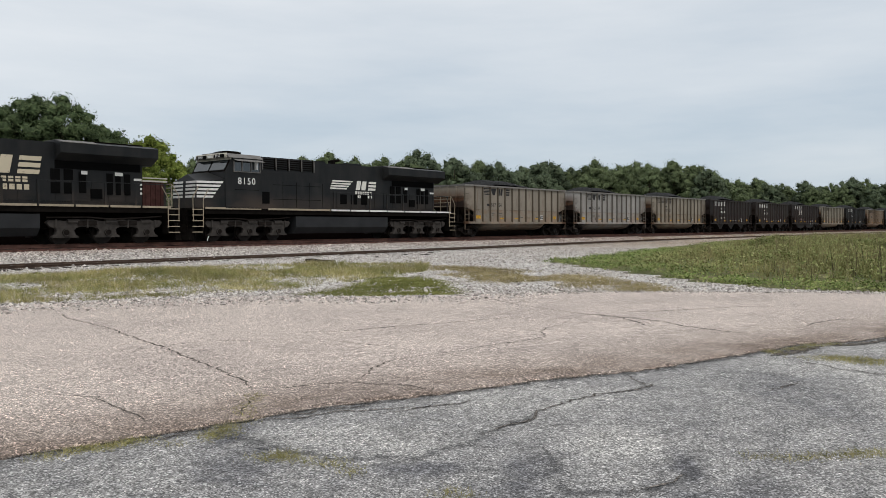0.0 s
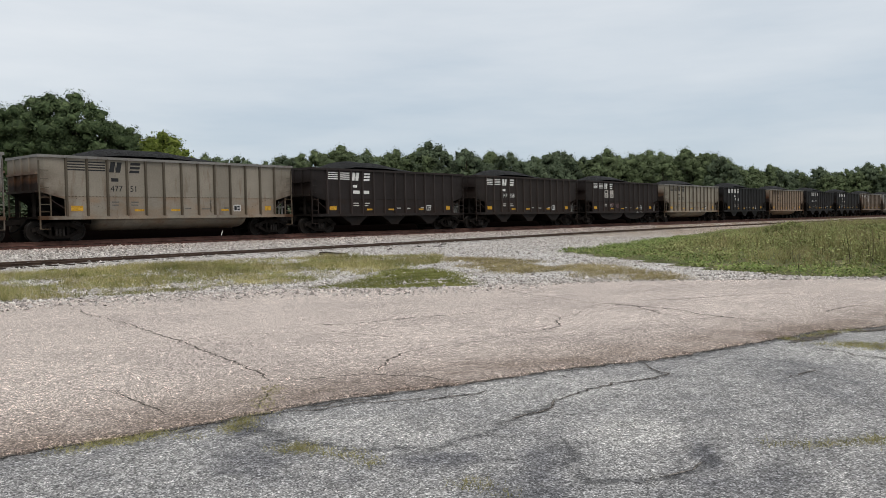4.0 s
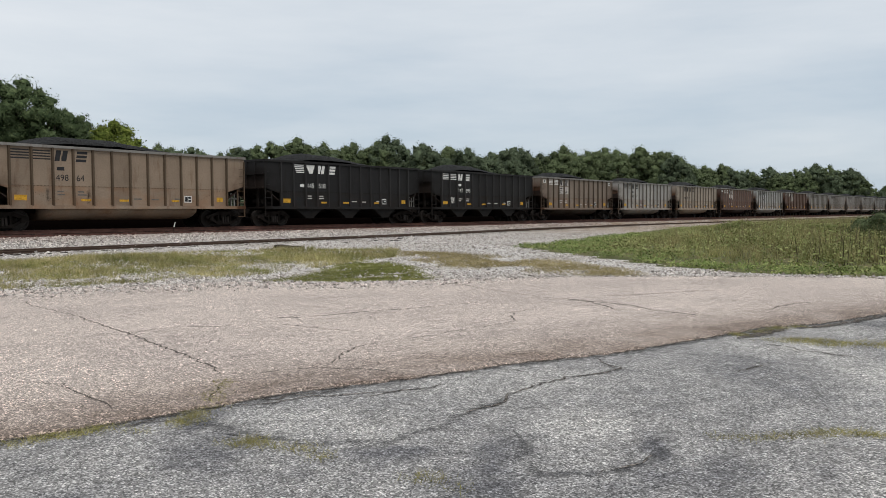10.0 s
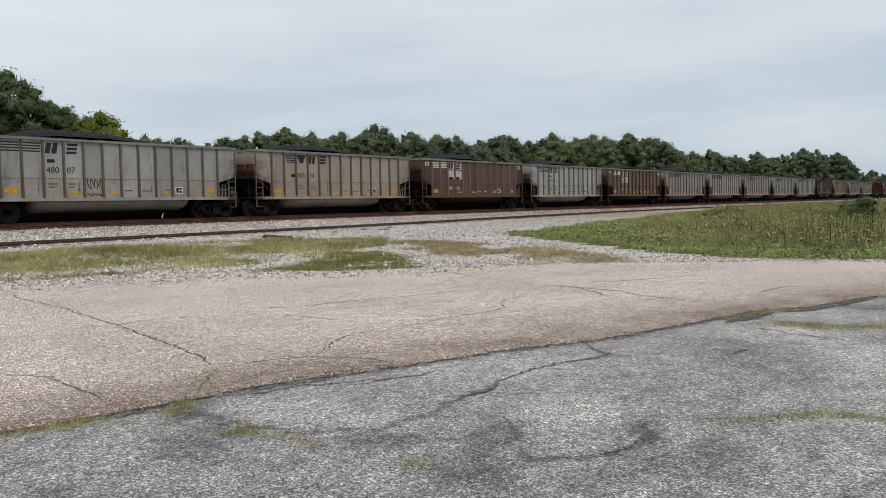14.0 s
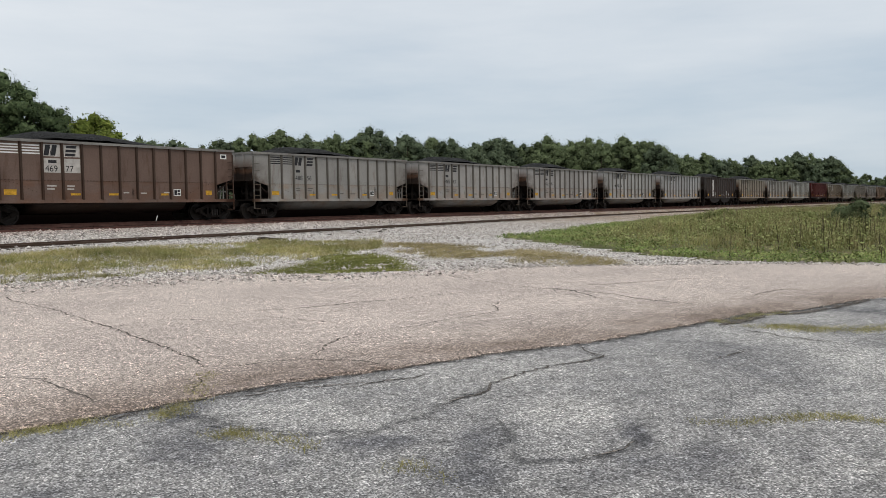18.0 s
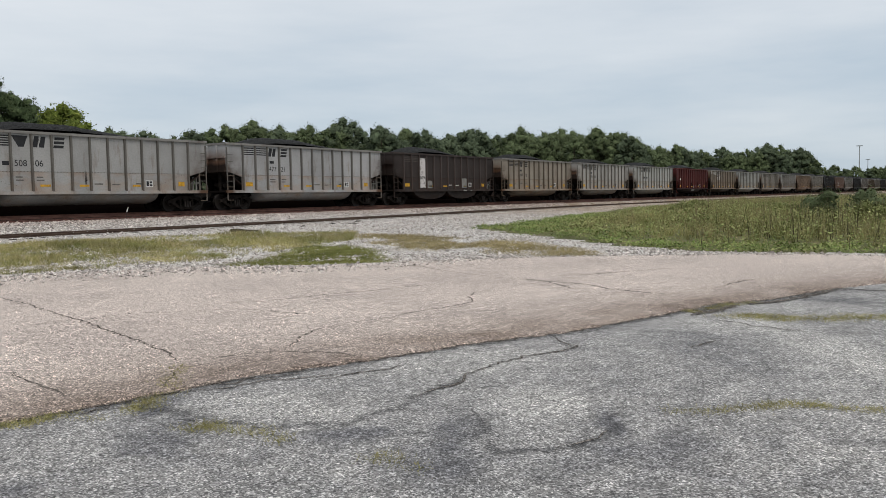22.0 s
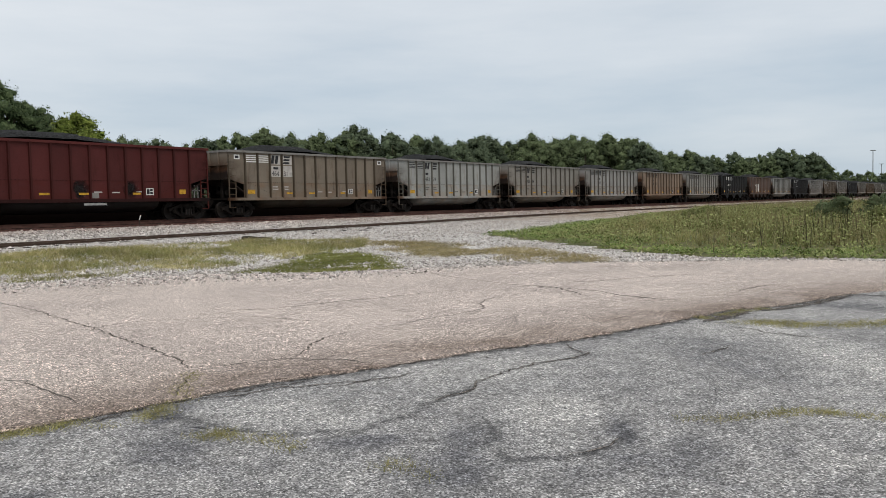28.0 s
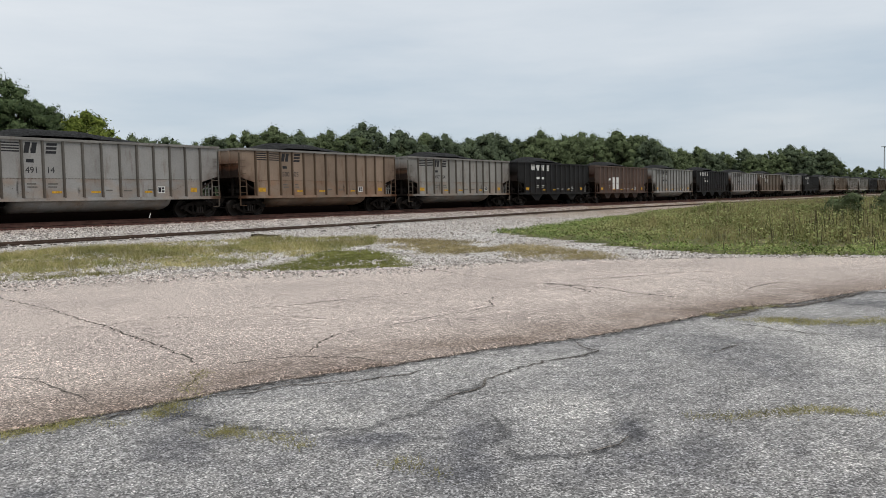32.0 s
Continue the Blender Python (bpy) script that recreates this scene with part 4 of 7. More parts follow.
    prism(bm, [(-1.15, 1.0), (1.15, 1.0), (0.42, 0.50), (0.42, 0.42), (-0.30, 0.42), (-0.30, 0.50)], -1.40, 1.40)
    S["pockets3"] = mesh_of(bm, "hopper_pocket", M_RIB)
    bm = bmesh.new()
    prism(bm, [(-0.95, 1.0), (0.95, 1.0), (0.30, 0.45), (-0.30, 0.45)], -1.40, 1.40)
    S["pockets4"] = mesh_of(bm, "hopper_pocket", M_RIB)
    # inside floor and coal
    nx, ny = 56, 12
    S["coal"] = []
    for seed in range(3):
        verts, faces = [], []
        for i in range(nx + 1):
            for j in range(ny + 1):
                x, y = 0.1 + (BODY - 0.2) * i / nx, -1.42 + 2.84 * j / ny
                e = min(float(smooth01(x / 4.2)), max(0.0, min(1.0, (BODY - x) / 7.5)) ** 1.15)
                hump = 0.68 * e * math.cos(y / 1.42 * 1.25) ** 0.9 * (0.95 + 0.05 * math.sin(x * 0.55 + seed * 2))
                z = top - 0.32 + 0.22 * e + hump + 0.03 * noise.noise(Vector((x * 2.1, y * 2.1, seed * 9)))
                verts.append((x, y, z))
        for i in range(nx):
            for j in range(ny):
                a = i * (ny + 1) + j
                faces.append((a, a + ny + 1, a + ny + 2, a + 1))
        me = bpy.data.meshes.new("coal_load")
        me.from_pydata(verts, [], faces)
        me.materials.append(M_COAL)
        me.shade_smooth()
        S["coal"].append(me)
    S["floor"] = mesh_of(boxes((1.5, BODY - 1.5, -1.40, 1.40, 1.02, 1.10), (-0.6, BODY + 0.6, -0.18, 0.18, 0.78, 1.0)), "underframe", M_STEEL)
    # truck: cast side frames, springs, wheels
    bm = bmesh.new()
    prism(bm, [(-1.20, 0.60), (-1.02, 0.64), (-0.45, 0.84), (0.45, 0.84), (1.02, 0.64), (1.20, 0.60), (1.20, 0.44), (1.00, 0.46), (0.45, 0.66), (-0.45, 0.66), (-1.00, 0.46), (-1.20, 0.44)], -1.10, -0.94)
    prism(bm, [(-0.98, 0.42), (-0.46, 0.14), (0.46, 0.14), (0.98, 0.42), (0.84, 0.48), (0.42, 0.27), (-0.42, 0.27), (-0.84, 0.48)], -1.10, -0.94)
    for sx in (-1, 1):
        box(bm, sx * 0.40 - 0.06, sx * 0.40 + 0.06, -1.09, -0.95, 0.24, 0.70)
        cyl(bm, (sx * 0.89, -1.17, 0.457), (sx * 0.89, -0.95, 0.457), 0.125, 12)
        cyl(bm, (sx * 0.89, -1.19, 0.457), (sx * 0.89, -1.17, 0.457), 0.07, 8)
        box(bm, sx * 0.89 - 0.16, sx * 0.89 + 0.16, -1.12, -0.94, 0.54, 0.66)
    S["frame"] = mesh_of(bm, "side_frame", M_STEEL)
    bm = bmesh.new()
    for k in (-0.16, 0, 0.16):
        cyl(bm, (k, -1.13, 0.24), (k, -1.13, 0.56), 0.065, 8)
    S["spring"] = mesh_of(bm, "spring", M_WHEEL)
    bm = bmesh.new()
    for sy in (-1, 1):
        cyl(bm, (0, sy * 0.70, 0), (0, sy * 0.75, 0), 0.40, 24)
        cyl(bm, (0, sy * 0.75, 0), (0, sy * 0.82, 0), 0.13, 12)
        for q in range(24):
            a, b = 6.2832 * q / 24, 6.2832 * (q + 1) / 24
            ca, sa, cb, sb = math.cos(a), math.sin(a), math.cos(b), math.sin(b)
            ring = [[bm.verts.new((r * c, sy * y, r * z)) for r, y in ((0.385, 0.68), (0.457, 0.68), (0.457, 0.80), (0.385, 0.80))] for c, z in ((ca, sa), (cb, sb))]
            for m in range(4):
                n = (m + 1) % 4
                bm.faces.new((ring[0][m], ring[0][n], ring[1][n], ring[1][m]))
    cyl(bm, (0, -0.68, 0), (0, -0.65, 0), 0.485, 28)
    cyl(bm, (0, 0.65, 0), (0, 0.68, 0), 0.485, 28)
    cyl(bm, (0, -1.05, 0), (0, 1.05, 0), 0.08, 10)
    for k in range(3):
        a = k * 2.094
        cyl(bm, (0.05 * math.cos(a), -1.18, 0.05 * math.sin(a)), (0.05 * math.cos(a), -1.15, 0.05 * math.sin(a)), 0.018, 6)
    S["wheelset"] = mesh_of(bm, "wheelset", M_WHEEL)
    S["bolster"] = mesh_of(boxes((-0.2, 0.2, -1.05, 1.05, 0.50, 0.74)), "bolster", M_STEEL)
    bm = bmesh.new()
    box(bm, -0.72, 0.0, -0.07, 0.07, 0.76, 0.94)
    prism(bm, [(-0.78, -0.16), (-0.58, -0.16), (-0.5, -0.08), (-0.5, 0.08), (-0.58, 0.14), (-0.66, 0.14), (-0.66, 0.02), (-0.78, 0.0)], 0.72, 0.98, "z")
    S["coupler"] = mesh_of(bm, "coupler", M_STEEL)
    bm = bmesh.new()
    tube(bm, [(0.0, -0.3, 0.95), (-0.3, -0.32, 0.65), (-0.55, -0.30, 0.45), (-0.74, -0.28, 0.42)], 0.03)
    S["hose"] = mesh_of(bm, "air_hose", M_DARK)
    return S


SHARED = build_gondola_meshes()
FLIP = Matrix.Translation((BODY, 0, 0)) @ Matrix.Rotation(math.pi, 4, "Z")


def build_truck(parent, x):
    t = new("truck")
    t.parent = parent
    t.matrix_basis = pose(x, 0, 0)
    for turn in (0, 180):
        part("side_frame", SHARED["frame"], None, t, at=pose(0, 0, 0, 0, 0, turn))
        part("spring", SHARED["spring"], None, t, at=pose(0, 0, 0, 0, 0, turn))
    part("bolster", SHARED["bolster"], None, t)
    for dx in (-0.89, 0.89):
        part("wheelset", SHARED["wheelset"], None, t, at=pose(dx, 0, 0.457))
    return t


def coal_car(kind):
    """gondola: one rounded tub; hopper: three pockets; pan: two rounded pans; quad: four pockets."""
    car = thing("coal_car", "", "freight car", "coal cars of the train")
    for turn in (Matrix(), FLIP):
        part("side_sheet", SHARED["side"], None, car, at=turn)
        part("side_sill", SHARED["sill"], None, car, at=turn)
        part("rivet_seam", SHARED["seam"], None, car, at=turn)
        part("end_sheet", SHARED["end"], None, car, at=turn)
        part("end_platform", SHARED["platform"], None, car, at=turn)
        part("brake_rigging", SHARED["gusset"], None, car, at=turn)
        part("ladder", SHARED["ladder"], None, car, at=turn)
        part("ladder", SHARED["ladder"], None, car, at=turn @ Matrix.Translation((BODY, 0, 0)) @ Matrix.Diagonal((-1, 1, 1, 1)))
        part("coupler", SHARED["coupler"], None, car, at=turn)
        part("air_hose", SHARED["hose"], None, car, at=turn)
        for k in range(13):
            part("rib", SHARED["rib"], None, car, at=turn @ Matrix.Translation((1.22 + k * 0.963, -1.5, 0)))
    part("top_chord", SHARED["top_chord"], None, car)
    part("brake_stand", SHARED["stand"], None, car, "pale grey posts of the brake stand")
    part("underframe", SHARED["floor"], None, car)
    part("coal_load", SHARED["coal"][len(kind) % 3], None, car, "heaped black coal")
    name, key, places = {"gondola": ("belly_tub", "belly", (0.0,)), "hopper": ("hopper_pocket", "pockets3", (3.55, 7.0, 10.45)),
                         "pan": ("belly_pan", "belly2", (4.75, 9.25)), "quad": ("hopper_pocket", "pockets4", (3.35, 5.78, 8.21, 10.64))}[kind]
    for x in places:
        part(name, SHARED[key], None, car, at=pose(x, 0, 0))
    build_truck(car, 1.05)
    build_truck(car, BODY - 1.05)
    return car


GREY, LIGHT, TAN, BEIGE, DUSTY = (0.295, 0.284, 0.266), (0.330, 0.327, 0.316), (0.285, 0.211, 0.158), (0.295, 0.258, 0.212), (0.238, 0.218, 0.194)
BROWN, UMBER, DARK, SOOT, RED = (0.206, 0.168, 0.132), (0.098, 0.066, 0.054), (0.0185, 0.0178, 0.0180), (0.027, 0.0215, 0.0195), (0.074, 0.017, 0.0155)
RUSTY = (0.168, 0.112, 0.088)
PAINTNAME = {GREY: "weathered grey", LIGHT: "pale silver-grey", TAN: "rusty tan", BEIGE: "dusty beige-grey", DUSTY: "dusty grey-brown", BROWN: "dirty taupe-brown", RUSTY: "rusty brown", UMBER: "red-brown",
             DARK: "black", SOOT: "sooty dark brown", RED: "dark red"}
KINDNAME = {"gondola": "rounded tub", "hopper": "three hopper pockets", "pan": "two rounded pans", "quad": "four hopper pockets"}
# kind, paint, marking style, number
CARS = [
    ("gondola", BEIGE, "a", "517 54"), ("gondola", GREY, "a", "513 50"), ("gondola", BEIGE, "b", "477 51"), ("hopper", SOOT, "b", ""), ("hopper", SOOT, "b", "147 358"),
    ("pan", SOOT, "p", "10 235"), ("gondola", BEIGE, "b", "482 28"), ("hopper", DARK, "b", "147 147"), ("gondola", TAN, "b", "498 64"), ("hopper", DARK, "a", "145 518"),
    ("hopper", DARK, "b", "147 698"), ("gondola", BROWN, "p", "472 69"), ("gondola", GREY, "b", "480 07"), ("gondola", BEIGE, "a", "505 94"), ("gondola", UMBER, "p", ""),
    ("gondola", LIGHT, "b", "479 13"), ("gondola", RUSTY, "p", "469 77"), ("gondola", GREY, "b", "488 56"), ("gondola", GREY, "b", "485 43"), ("gondola", GREY, "b", "481 95"),
    ("gondola", LIGHT, "a", "508 06"), ("gondola", LIGHT, "b", "477 21"), ("pan", SOOT, "f", "079"), ("gondola", BEIGE, "b", "499 13"), ("gondola", GREY, "b", "483 90"),
    ("gondola", LIGHT, "a", ""), ("gondola", RED, "r", ""), ("gondola", BROWN, "p", "464 31"), ("gondola", LIGHT, "b", "482 79"), ("gondola", DUSTY, "b", "488 16"),
    ("gondola", GREY, "b", "491 14"), ("gondola", TAN, "b", "500 05"), ("gondola", GREY, "b", "497 54"), ("hopper", DARK, "a", ""), ("quad", UMBER, "q", ""),
    ("gondola", LIGHT, "b", ""), ("hopper", DARK, "b", ""), ("gondola", LIGHT, "b", ""), ("gondola", BROWN, "p", ""), ("gondola", GREY, "b", ""),
    ("hopper", DARK, "b", ""), ("gondola", GREY, "b", ""), ("gondola", BROWN, "b", ""), ("gondola", GREY, "b", ""), ("gondola", LIGHT, "b", ""),
    ("hopper", DARK, "b", ""), ("gondola", BROWN, "b", ""), ("gondola", GREY, "b", ""), ("hopper", DARK, "b", ""), ("gondola", BEIGE, "b", ""),
    ("gondola", BROWN, "p", ""), ("hopper", DARK, "b", ""), ("gondola", GREY, "b", ""),
]


def text_mesh(words, size, material, bold=0.0, gap=1.0):
    cu = bpy.data.curves.new("lettering", "FONT")
    cu.body, cu.size, cu.extrude, cu.offset, cu.space_character = words, size, 0.002, bold, gap
    tmp = bpy.data.objects.new("lettering", cu)
    scene.collection.objects.link(tmp)
    me = bpy.data.meshes.new_from_object(tmp.evaluated_get(bpy.context.evaluated_depsgraph_get()))
    bpy.data.objects.remove(tmp)
    me.materials.clear()
    me.materials.append(material)
    return me


UPRIGHT = Matrix.Rotation(radians(90), 4, "X")


def bar(pts):
    bm = bmesh.new()
    prism(bm, pts, -0.002, 0.0)
    return bm


def block_pair(bm, x, z, w, h, y):
    """Two leaning posts of a block sign."""
    k = 0.20 * h
    for a, b in ((0.0, 0.42), (0.58, 1.0)):
        prism(bm, [(x + w * a, z), (x + w * b, z), (x + w * b + k, z + h), (x + w * a + k, z + h)], y - 0.002, y)
    prism(bm, [(x + w * 0.42 + k * 0.7, z + h * 0.7), (x + w * 0.42 + k * 0.7, z + h * 0.98), (x + w * 0.58 + k * 0.3, z + h * 0.3), (x + w * 0.58 + k * 0.1, z + h * 0.1)], y - 0.002, y)


def block_stack(bm, x, z, w, h, y):
    """Three leaning bars, one above the other."""
    t = h * 0.25
    for i in range(3):
        zz, o = z + i * (h - t) / 2, 0.06 * h * i
        prism(bm, [(x + o, zz), (x + w + o, zz), (x + w + o + 0.03, zz + t), (x + o + 0.03, zz + t)], y - 0.002, y)


EMBLEM = {}


def emblem_pieces(style, ink):
    """Shared pieces of a car's emblem: stripes, a leaning block and a stack of bars."""
    if (style, ink.name) in EMBLEM:
        return EMBLEM[style, ink.name]
    rib0, gapx, z1, out = 1.22, 0.963, 3.60, []
    if style == "a":
        for k in range(5):
            z = z1 - 0.06 - k * 0.105
            out.append(("stripe", bar([(rib0 + 1.05 + k * 0.05, z), (rib0 + 1.9, z), (rib0 + 1.9, z + 0.06), (rib0 + 1.05 + k * 0.05, z + 0.06)])))
        out.append(("wedge", bar([(rib0 + 2.0, z1), (rib0 + 2.75, z1), (rib0 + 2.55, z1 - 0.5), (rib0 + 2.3, z1 - 0.5)])))
        xs = (rib0 + 2.95, rib0 + 3.95, 0.5)
    elif style in "bpf":
        for panel in (0, 1):
            for k in range(4):
                z = z1 - 0.05 - k * 0.12
                x = rib0 + panel * gapx
                out.append(("stripe", bar([(x + 0.08, z - 0.03), (x + gapx - 0.08, z - 0.03), (x + gapx - 0.08, z + 0.03), (x + 0.08, z + 0.03)])))
        xs = (rib0 + 2 * gapx + 0.10, rib0 + 3 * gapx + 0.14, 0.48) if style != "f" else (None, None, 0.4)
    elif style == "r":
        xs = (None, None, 0.45)
    else:
        for k in (3, 4):
            x = rib0 + k * gapx
            out.append(("white_panel", bar([(x + 0.1, 1.4), (x + gapx - 0.1, 1.4), (x + gapx - 0.1, 2.65), (x + 0.1, 2.65)])))
        xs = (None, None, 0.4)
    if xs[0] is not None:
        bm = bmesh.new()
        block_pair(bm, xs[0], z1 - xs[2], 0.55, xs[2], 0.0)
        out.append(("block", bm))
    if xs[1] is not None:
        bm = bmesh.new()
        block_stack(bm, xs[1], z1 - xs[2], 0.5, xs[2], 0.0)
        out.append(("block", bm))
    if style in "b":
        x = rib0 + 2 * gapx + 0.2 if style == "b" else rib0 + 0.2
        out.append(("initial_mark", bar([(x, z1 - 0.90), (x + 0.35, z1 - 0.90), (x + 0.35, z1 - 0.74), (x, z1 - 0.74)])))
    if style == "r":
        out.append(("mark", bar([(rib0 + 0.35, 2.2), (rib0 + 0.6, 2.2), (rib0 + 0.75, 2.5), (rib0 + 0.45, 2.5)])))
    EMBLEM[style, ink.name] = [(n, mesh_of(bm, n, ink)) for n, bm in out]
    return EMBLEM[style, ink.name]


M_PANEL = plain("dusty_white_panel", (0.50, 0.465, 0.43), 0.7, 0, 0.3, 4.0)
M_FAINT = plain("faint_grey_stencil", (0.150, 0.138, 0.125), 0.8, 0, 0.4)
M_FADED = plain("faded_stripe", (0.09, 0.075, 0.068), 0.8, 0, 0.5)
M_PATCHY = worn_white("flaking_white", (0.55, 0.52, 0.50), (0.07, 0.05, 0.045), 0.52)
M_SCRAWLPALE = plain("faded_pink_spray", (0.24, 0.15, 0.16), 0.8, 0, 0.5)
M_SCRAWLRED = plain("dark_red_spray", (0.14, 0.045, 0.035), 0.8, 0, 0.4)
M_SCRAWLPALER = plain("pale_blue_spray", (0.30, 0.36, 0.38), 0.8, 0, 0.5)
M_RUN = crack_decal("soot_run", (0.030, 0.026, 0.024), 5.0, 0.15, 0.60, 0.75)
M_STAIN = crack_decal("soot_stain", (0.012, 0.010, 0.010), 2.2, 0.06, 0.34, 0.9)
SCRAWLS = {"10 235": [(4.3, 1.42, 0.8, 0.5, M_SCRAWLPALE), (5.4, 1.40, 0.8, 0.45, M_SCRAWLPALE)], "480 07": [(5.2, 1.5, 0.8, 0.55, M_SCRAWLRED), (5.2, 1.2, 1.0, 0.12, M_SCRAWLRED)],
           "147 698": [(2.35, 1.4, 0.45, 0.5, M_WHITE)], "505 94": [(4.4, 1.15, 0.9, 0.3, M_SCRAWLPALER)]}


def scrawl(x, z, w, h, rng):
    """A looping flat stroke, as of a spray can."""
    bm = bmesh.new()
    pts = [(x + w * (k / 14) + 0.06 * math.cos(k * 2.1), z + h * (0.5 + 0.5 * math.sin(k * 1.7 + rng.uniform(-0.4, 0.4)))) for k in range(15)]
    for (ax, az), (bx, bz) in zip(pts, pts[1:]):
        d = math.hypot(bx - ax, bz - az) or 1
        nx, nz = -(bz - az) / d * 0.022, (bx - ax) / d * 0.022
        prism(bm, [(ax + nx, az + nz), (ax - nx, az - nz), (bx - nx, bz - nz), (bx + nx, bz + nz)], -0.001, 0.0)
    return bm


def stain_mesh(x, z, w, h, y, material=None):
    """A blot whose edge fades outwards."""
    n = 20
    verts, far, faces = [(x, y, z + h / 2)], [0.0], []
    for k in range(n):
        a = 6.2832 * k / n
        verts.append((x + w * 0.62 * math.cos(a), y, z + h / 2 + h * 0.6 * math.sin(a)))
        far.append(1.0)
        faces.append((0, 1 + k, 1 + (k + 1) % n))
    me = bpy.data.meshes.new("stain")
    me.from_pydata(verts, [], faces)
    me.attributes.new("across", "FLOAT", "POINT").data.foreach_set("value", far)
    me.materials.append(material or M_STAIN)
    return me


def mark_car(car, kind, paint, style, number, rng, near):
    y = -1.503
    dark = sum(paint) < 0.52
    ink = M_WHITE if dark else M_BLACKMARK
    rib0, gapx = 1.22, 0.963
    z1 = 3.60
    emblem = new("emblem")
    emblem.parent = car
    boxed = style == "p" and kind == "gondola"
    if style == "f":
        ink = M_FADED
        part("number_panel", boxes((rib0 + 2 * gapx + 0.12, rib0 + 3 * gapx - 0.10, y - 0.001, y, 1.25, 3.45)), M_PATCHY, car, "flaking white number panel")
    black = emblem_pieces(style, M_BLACKMARK)
    for (name, me), (_, other) in zip(emblem_pieces(style, ink), black):
        part(name, other if boxed and name == "block" else me, None, emblem, at=pose(0, y - 0.002 if boxed else y, 0))
    if boxed:
        for k in (2, 3):
            part("emblem_panel", boxes((rib0 + k * gapx + 0.09, rib0 + (k + 1) * gapx - 0.09, y - 0.001, y, z1 - 0.52, z1 + 0.03)), M_PANEL, emblem, "white emblem panel")
        for x in (0.45, BODY - 0.85):
            plate = part("plate", boxes((x, x + 0.42, y - 0.002, y, z1 - 0.30, z1 - 0.04)), M_WHITE, car, "small white plate with dark mark")
            part("mark", boxes((x + 0.08, x + 0.34, y - 0.004, y - 0.002, z1 - 0.24, z1 - 0.10)), M_BLACKMARK, plate)
    if style == "p":
        part("number_panel", boxes((rib0 + 2 * gapx + 0.10, rib0 + 3 * gapx - 0.08, y - 0.001, y, 2.35, 3.0), (rib0 + 3 * gapx + 0.10, rib0 + 4 * gapx - 0.08, y - 0.001, y, 2.35, 3.0)),
             M_PANEL, car, "white number panel")
        ink = M_BLACKMARK
    if style == "f":
        ink = M_BLACKMARK
    if number:
        for k, word in enumerate(number.split()):
            me = text_mesh(word, 0.40, ink)
            part("number", me, ink, car, at=Matrix.Translation((rib0 + (2 + k) * gapx + (0.15 if len(word) > 2 or k else 0.30), y - 0.004, z1 - (1.20 if style == "p" else 1.75 if style == "f" else 1.36))) @ UPRIGHT)
            if style == "a" and not k:
                part("initial_mark", boxes((rib0 + 1.6 * gapx, rib0 + 1.92 * gapx, y - 0.004, y - 0.002, 2.27, 2.45)), ink, car)
            if style == "p" and not k:
                part("initial_mark", boxes((rib0 + 2 * gapx + 0.3, rib0 + 2 * gapx + 0.7, y - 0.004, y - 0.002, 2.78, 2.92)), ink, car)
    elif style != "r":
        part("number", boxes((rib0 + 2 * gapx + 0.2, rib0 + 2 * gapx + 0.75, y - 0.004, y - 0.003, z1 - 1.28, z1 - 1.08), (rib0 + 3 * gapx + 0.12, rib0 + 3 * gapx + 0.6, y - 0.004, y - 0.003, z1 - 1.28, z1 - 1.08)), ink, car)
    if not near:
        return
    for k, (px, w) in enumerate(((0.2, 0.55), (3.25, 0.5), (5.2, 0.5), (8.1, 0.45), (10.9, 0.4))):
        zz = 1.32 if 0 < k < 4 else 1.34
        part("reflector", boxes((rib0 + px, rib0 + px + w, y - 0.003, y, zz, zz + (0.10 if 0 < k < 4 else 0.24))), M_YELLOW, car)
    bx = rib0 + 9 * gapx + 0.2
    part("stencil_box", boxes((bx, bx + 0.44, y - 0.001, y, 1.30, 1.64)), M_WHITE, car, "small white stencil panel")
    part("stencil", boxes((bx + 0.04, bx + 0.20, y - 0.004, y - 0.003, 1.34, 1.60), (bx + 0.23, bx + 0.40, y - 0.004, y - 0.003, 1.34, 1.45), (bx + 0.23, bx + 0.40, y - 0.004, y - 0.003, 1.49, 1.60)), M_BLACKMARK, car)
    if kind == "pan":
        for x, w in ((9.2, 0.5), (10.2, 0.3)):
            part("sill_mark", boxes((x, x + w, -1.583, -1.581, 1.02, 1.05)), M_WHITE, car)
    if number == "079":
        for x, w, h in ((4.15, 0.75, 0.50), (9.0, 0.80, 0.75)):
            part("placard", bar([(x, 1.22), (x + w, 1.22), (x + w, 1.22 + h), (x + w / 2, 1.30 + h), (x, 1.22 + h)]), M_GREY, car, "pale patch of newer paint", at=pose(0, y - 0.001, 0))
    if number in SCRAWLS:
        for x, z, w, h, tint in SCRAWLS[number]:
            part("graffiti", scrawl(x, z, w, h, rng), tint, car, "faded illegible scrawl", at=pose(0, y - 0.003, 0))
    if kind == "gondola" and paint in (GREY, LIGHT, BEIGE, TAN, DUSTY, BROWN, RUSTY):
        for k in range(rng.choice((1, 2, 2, 3))):
            part("stain", stain_mesh(rib0 + gapx * (rng.randrange(1, 11) + 0.75), 1.14, rng.uniform(0.10, 0.24), rng.uniform(0.5, 1.1), y - 0.002, M_RUN), None, car, "dark run of soot")
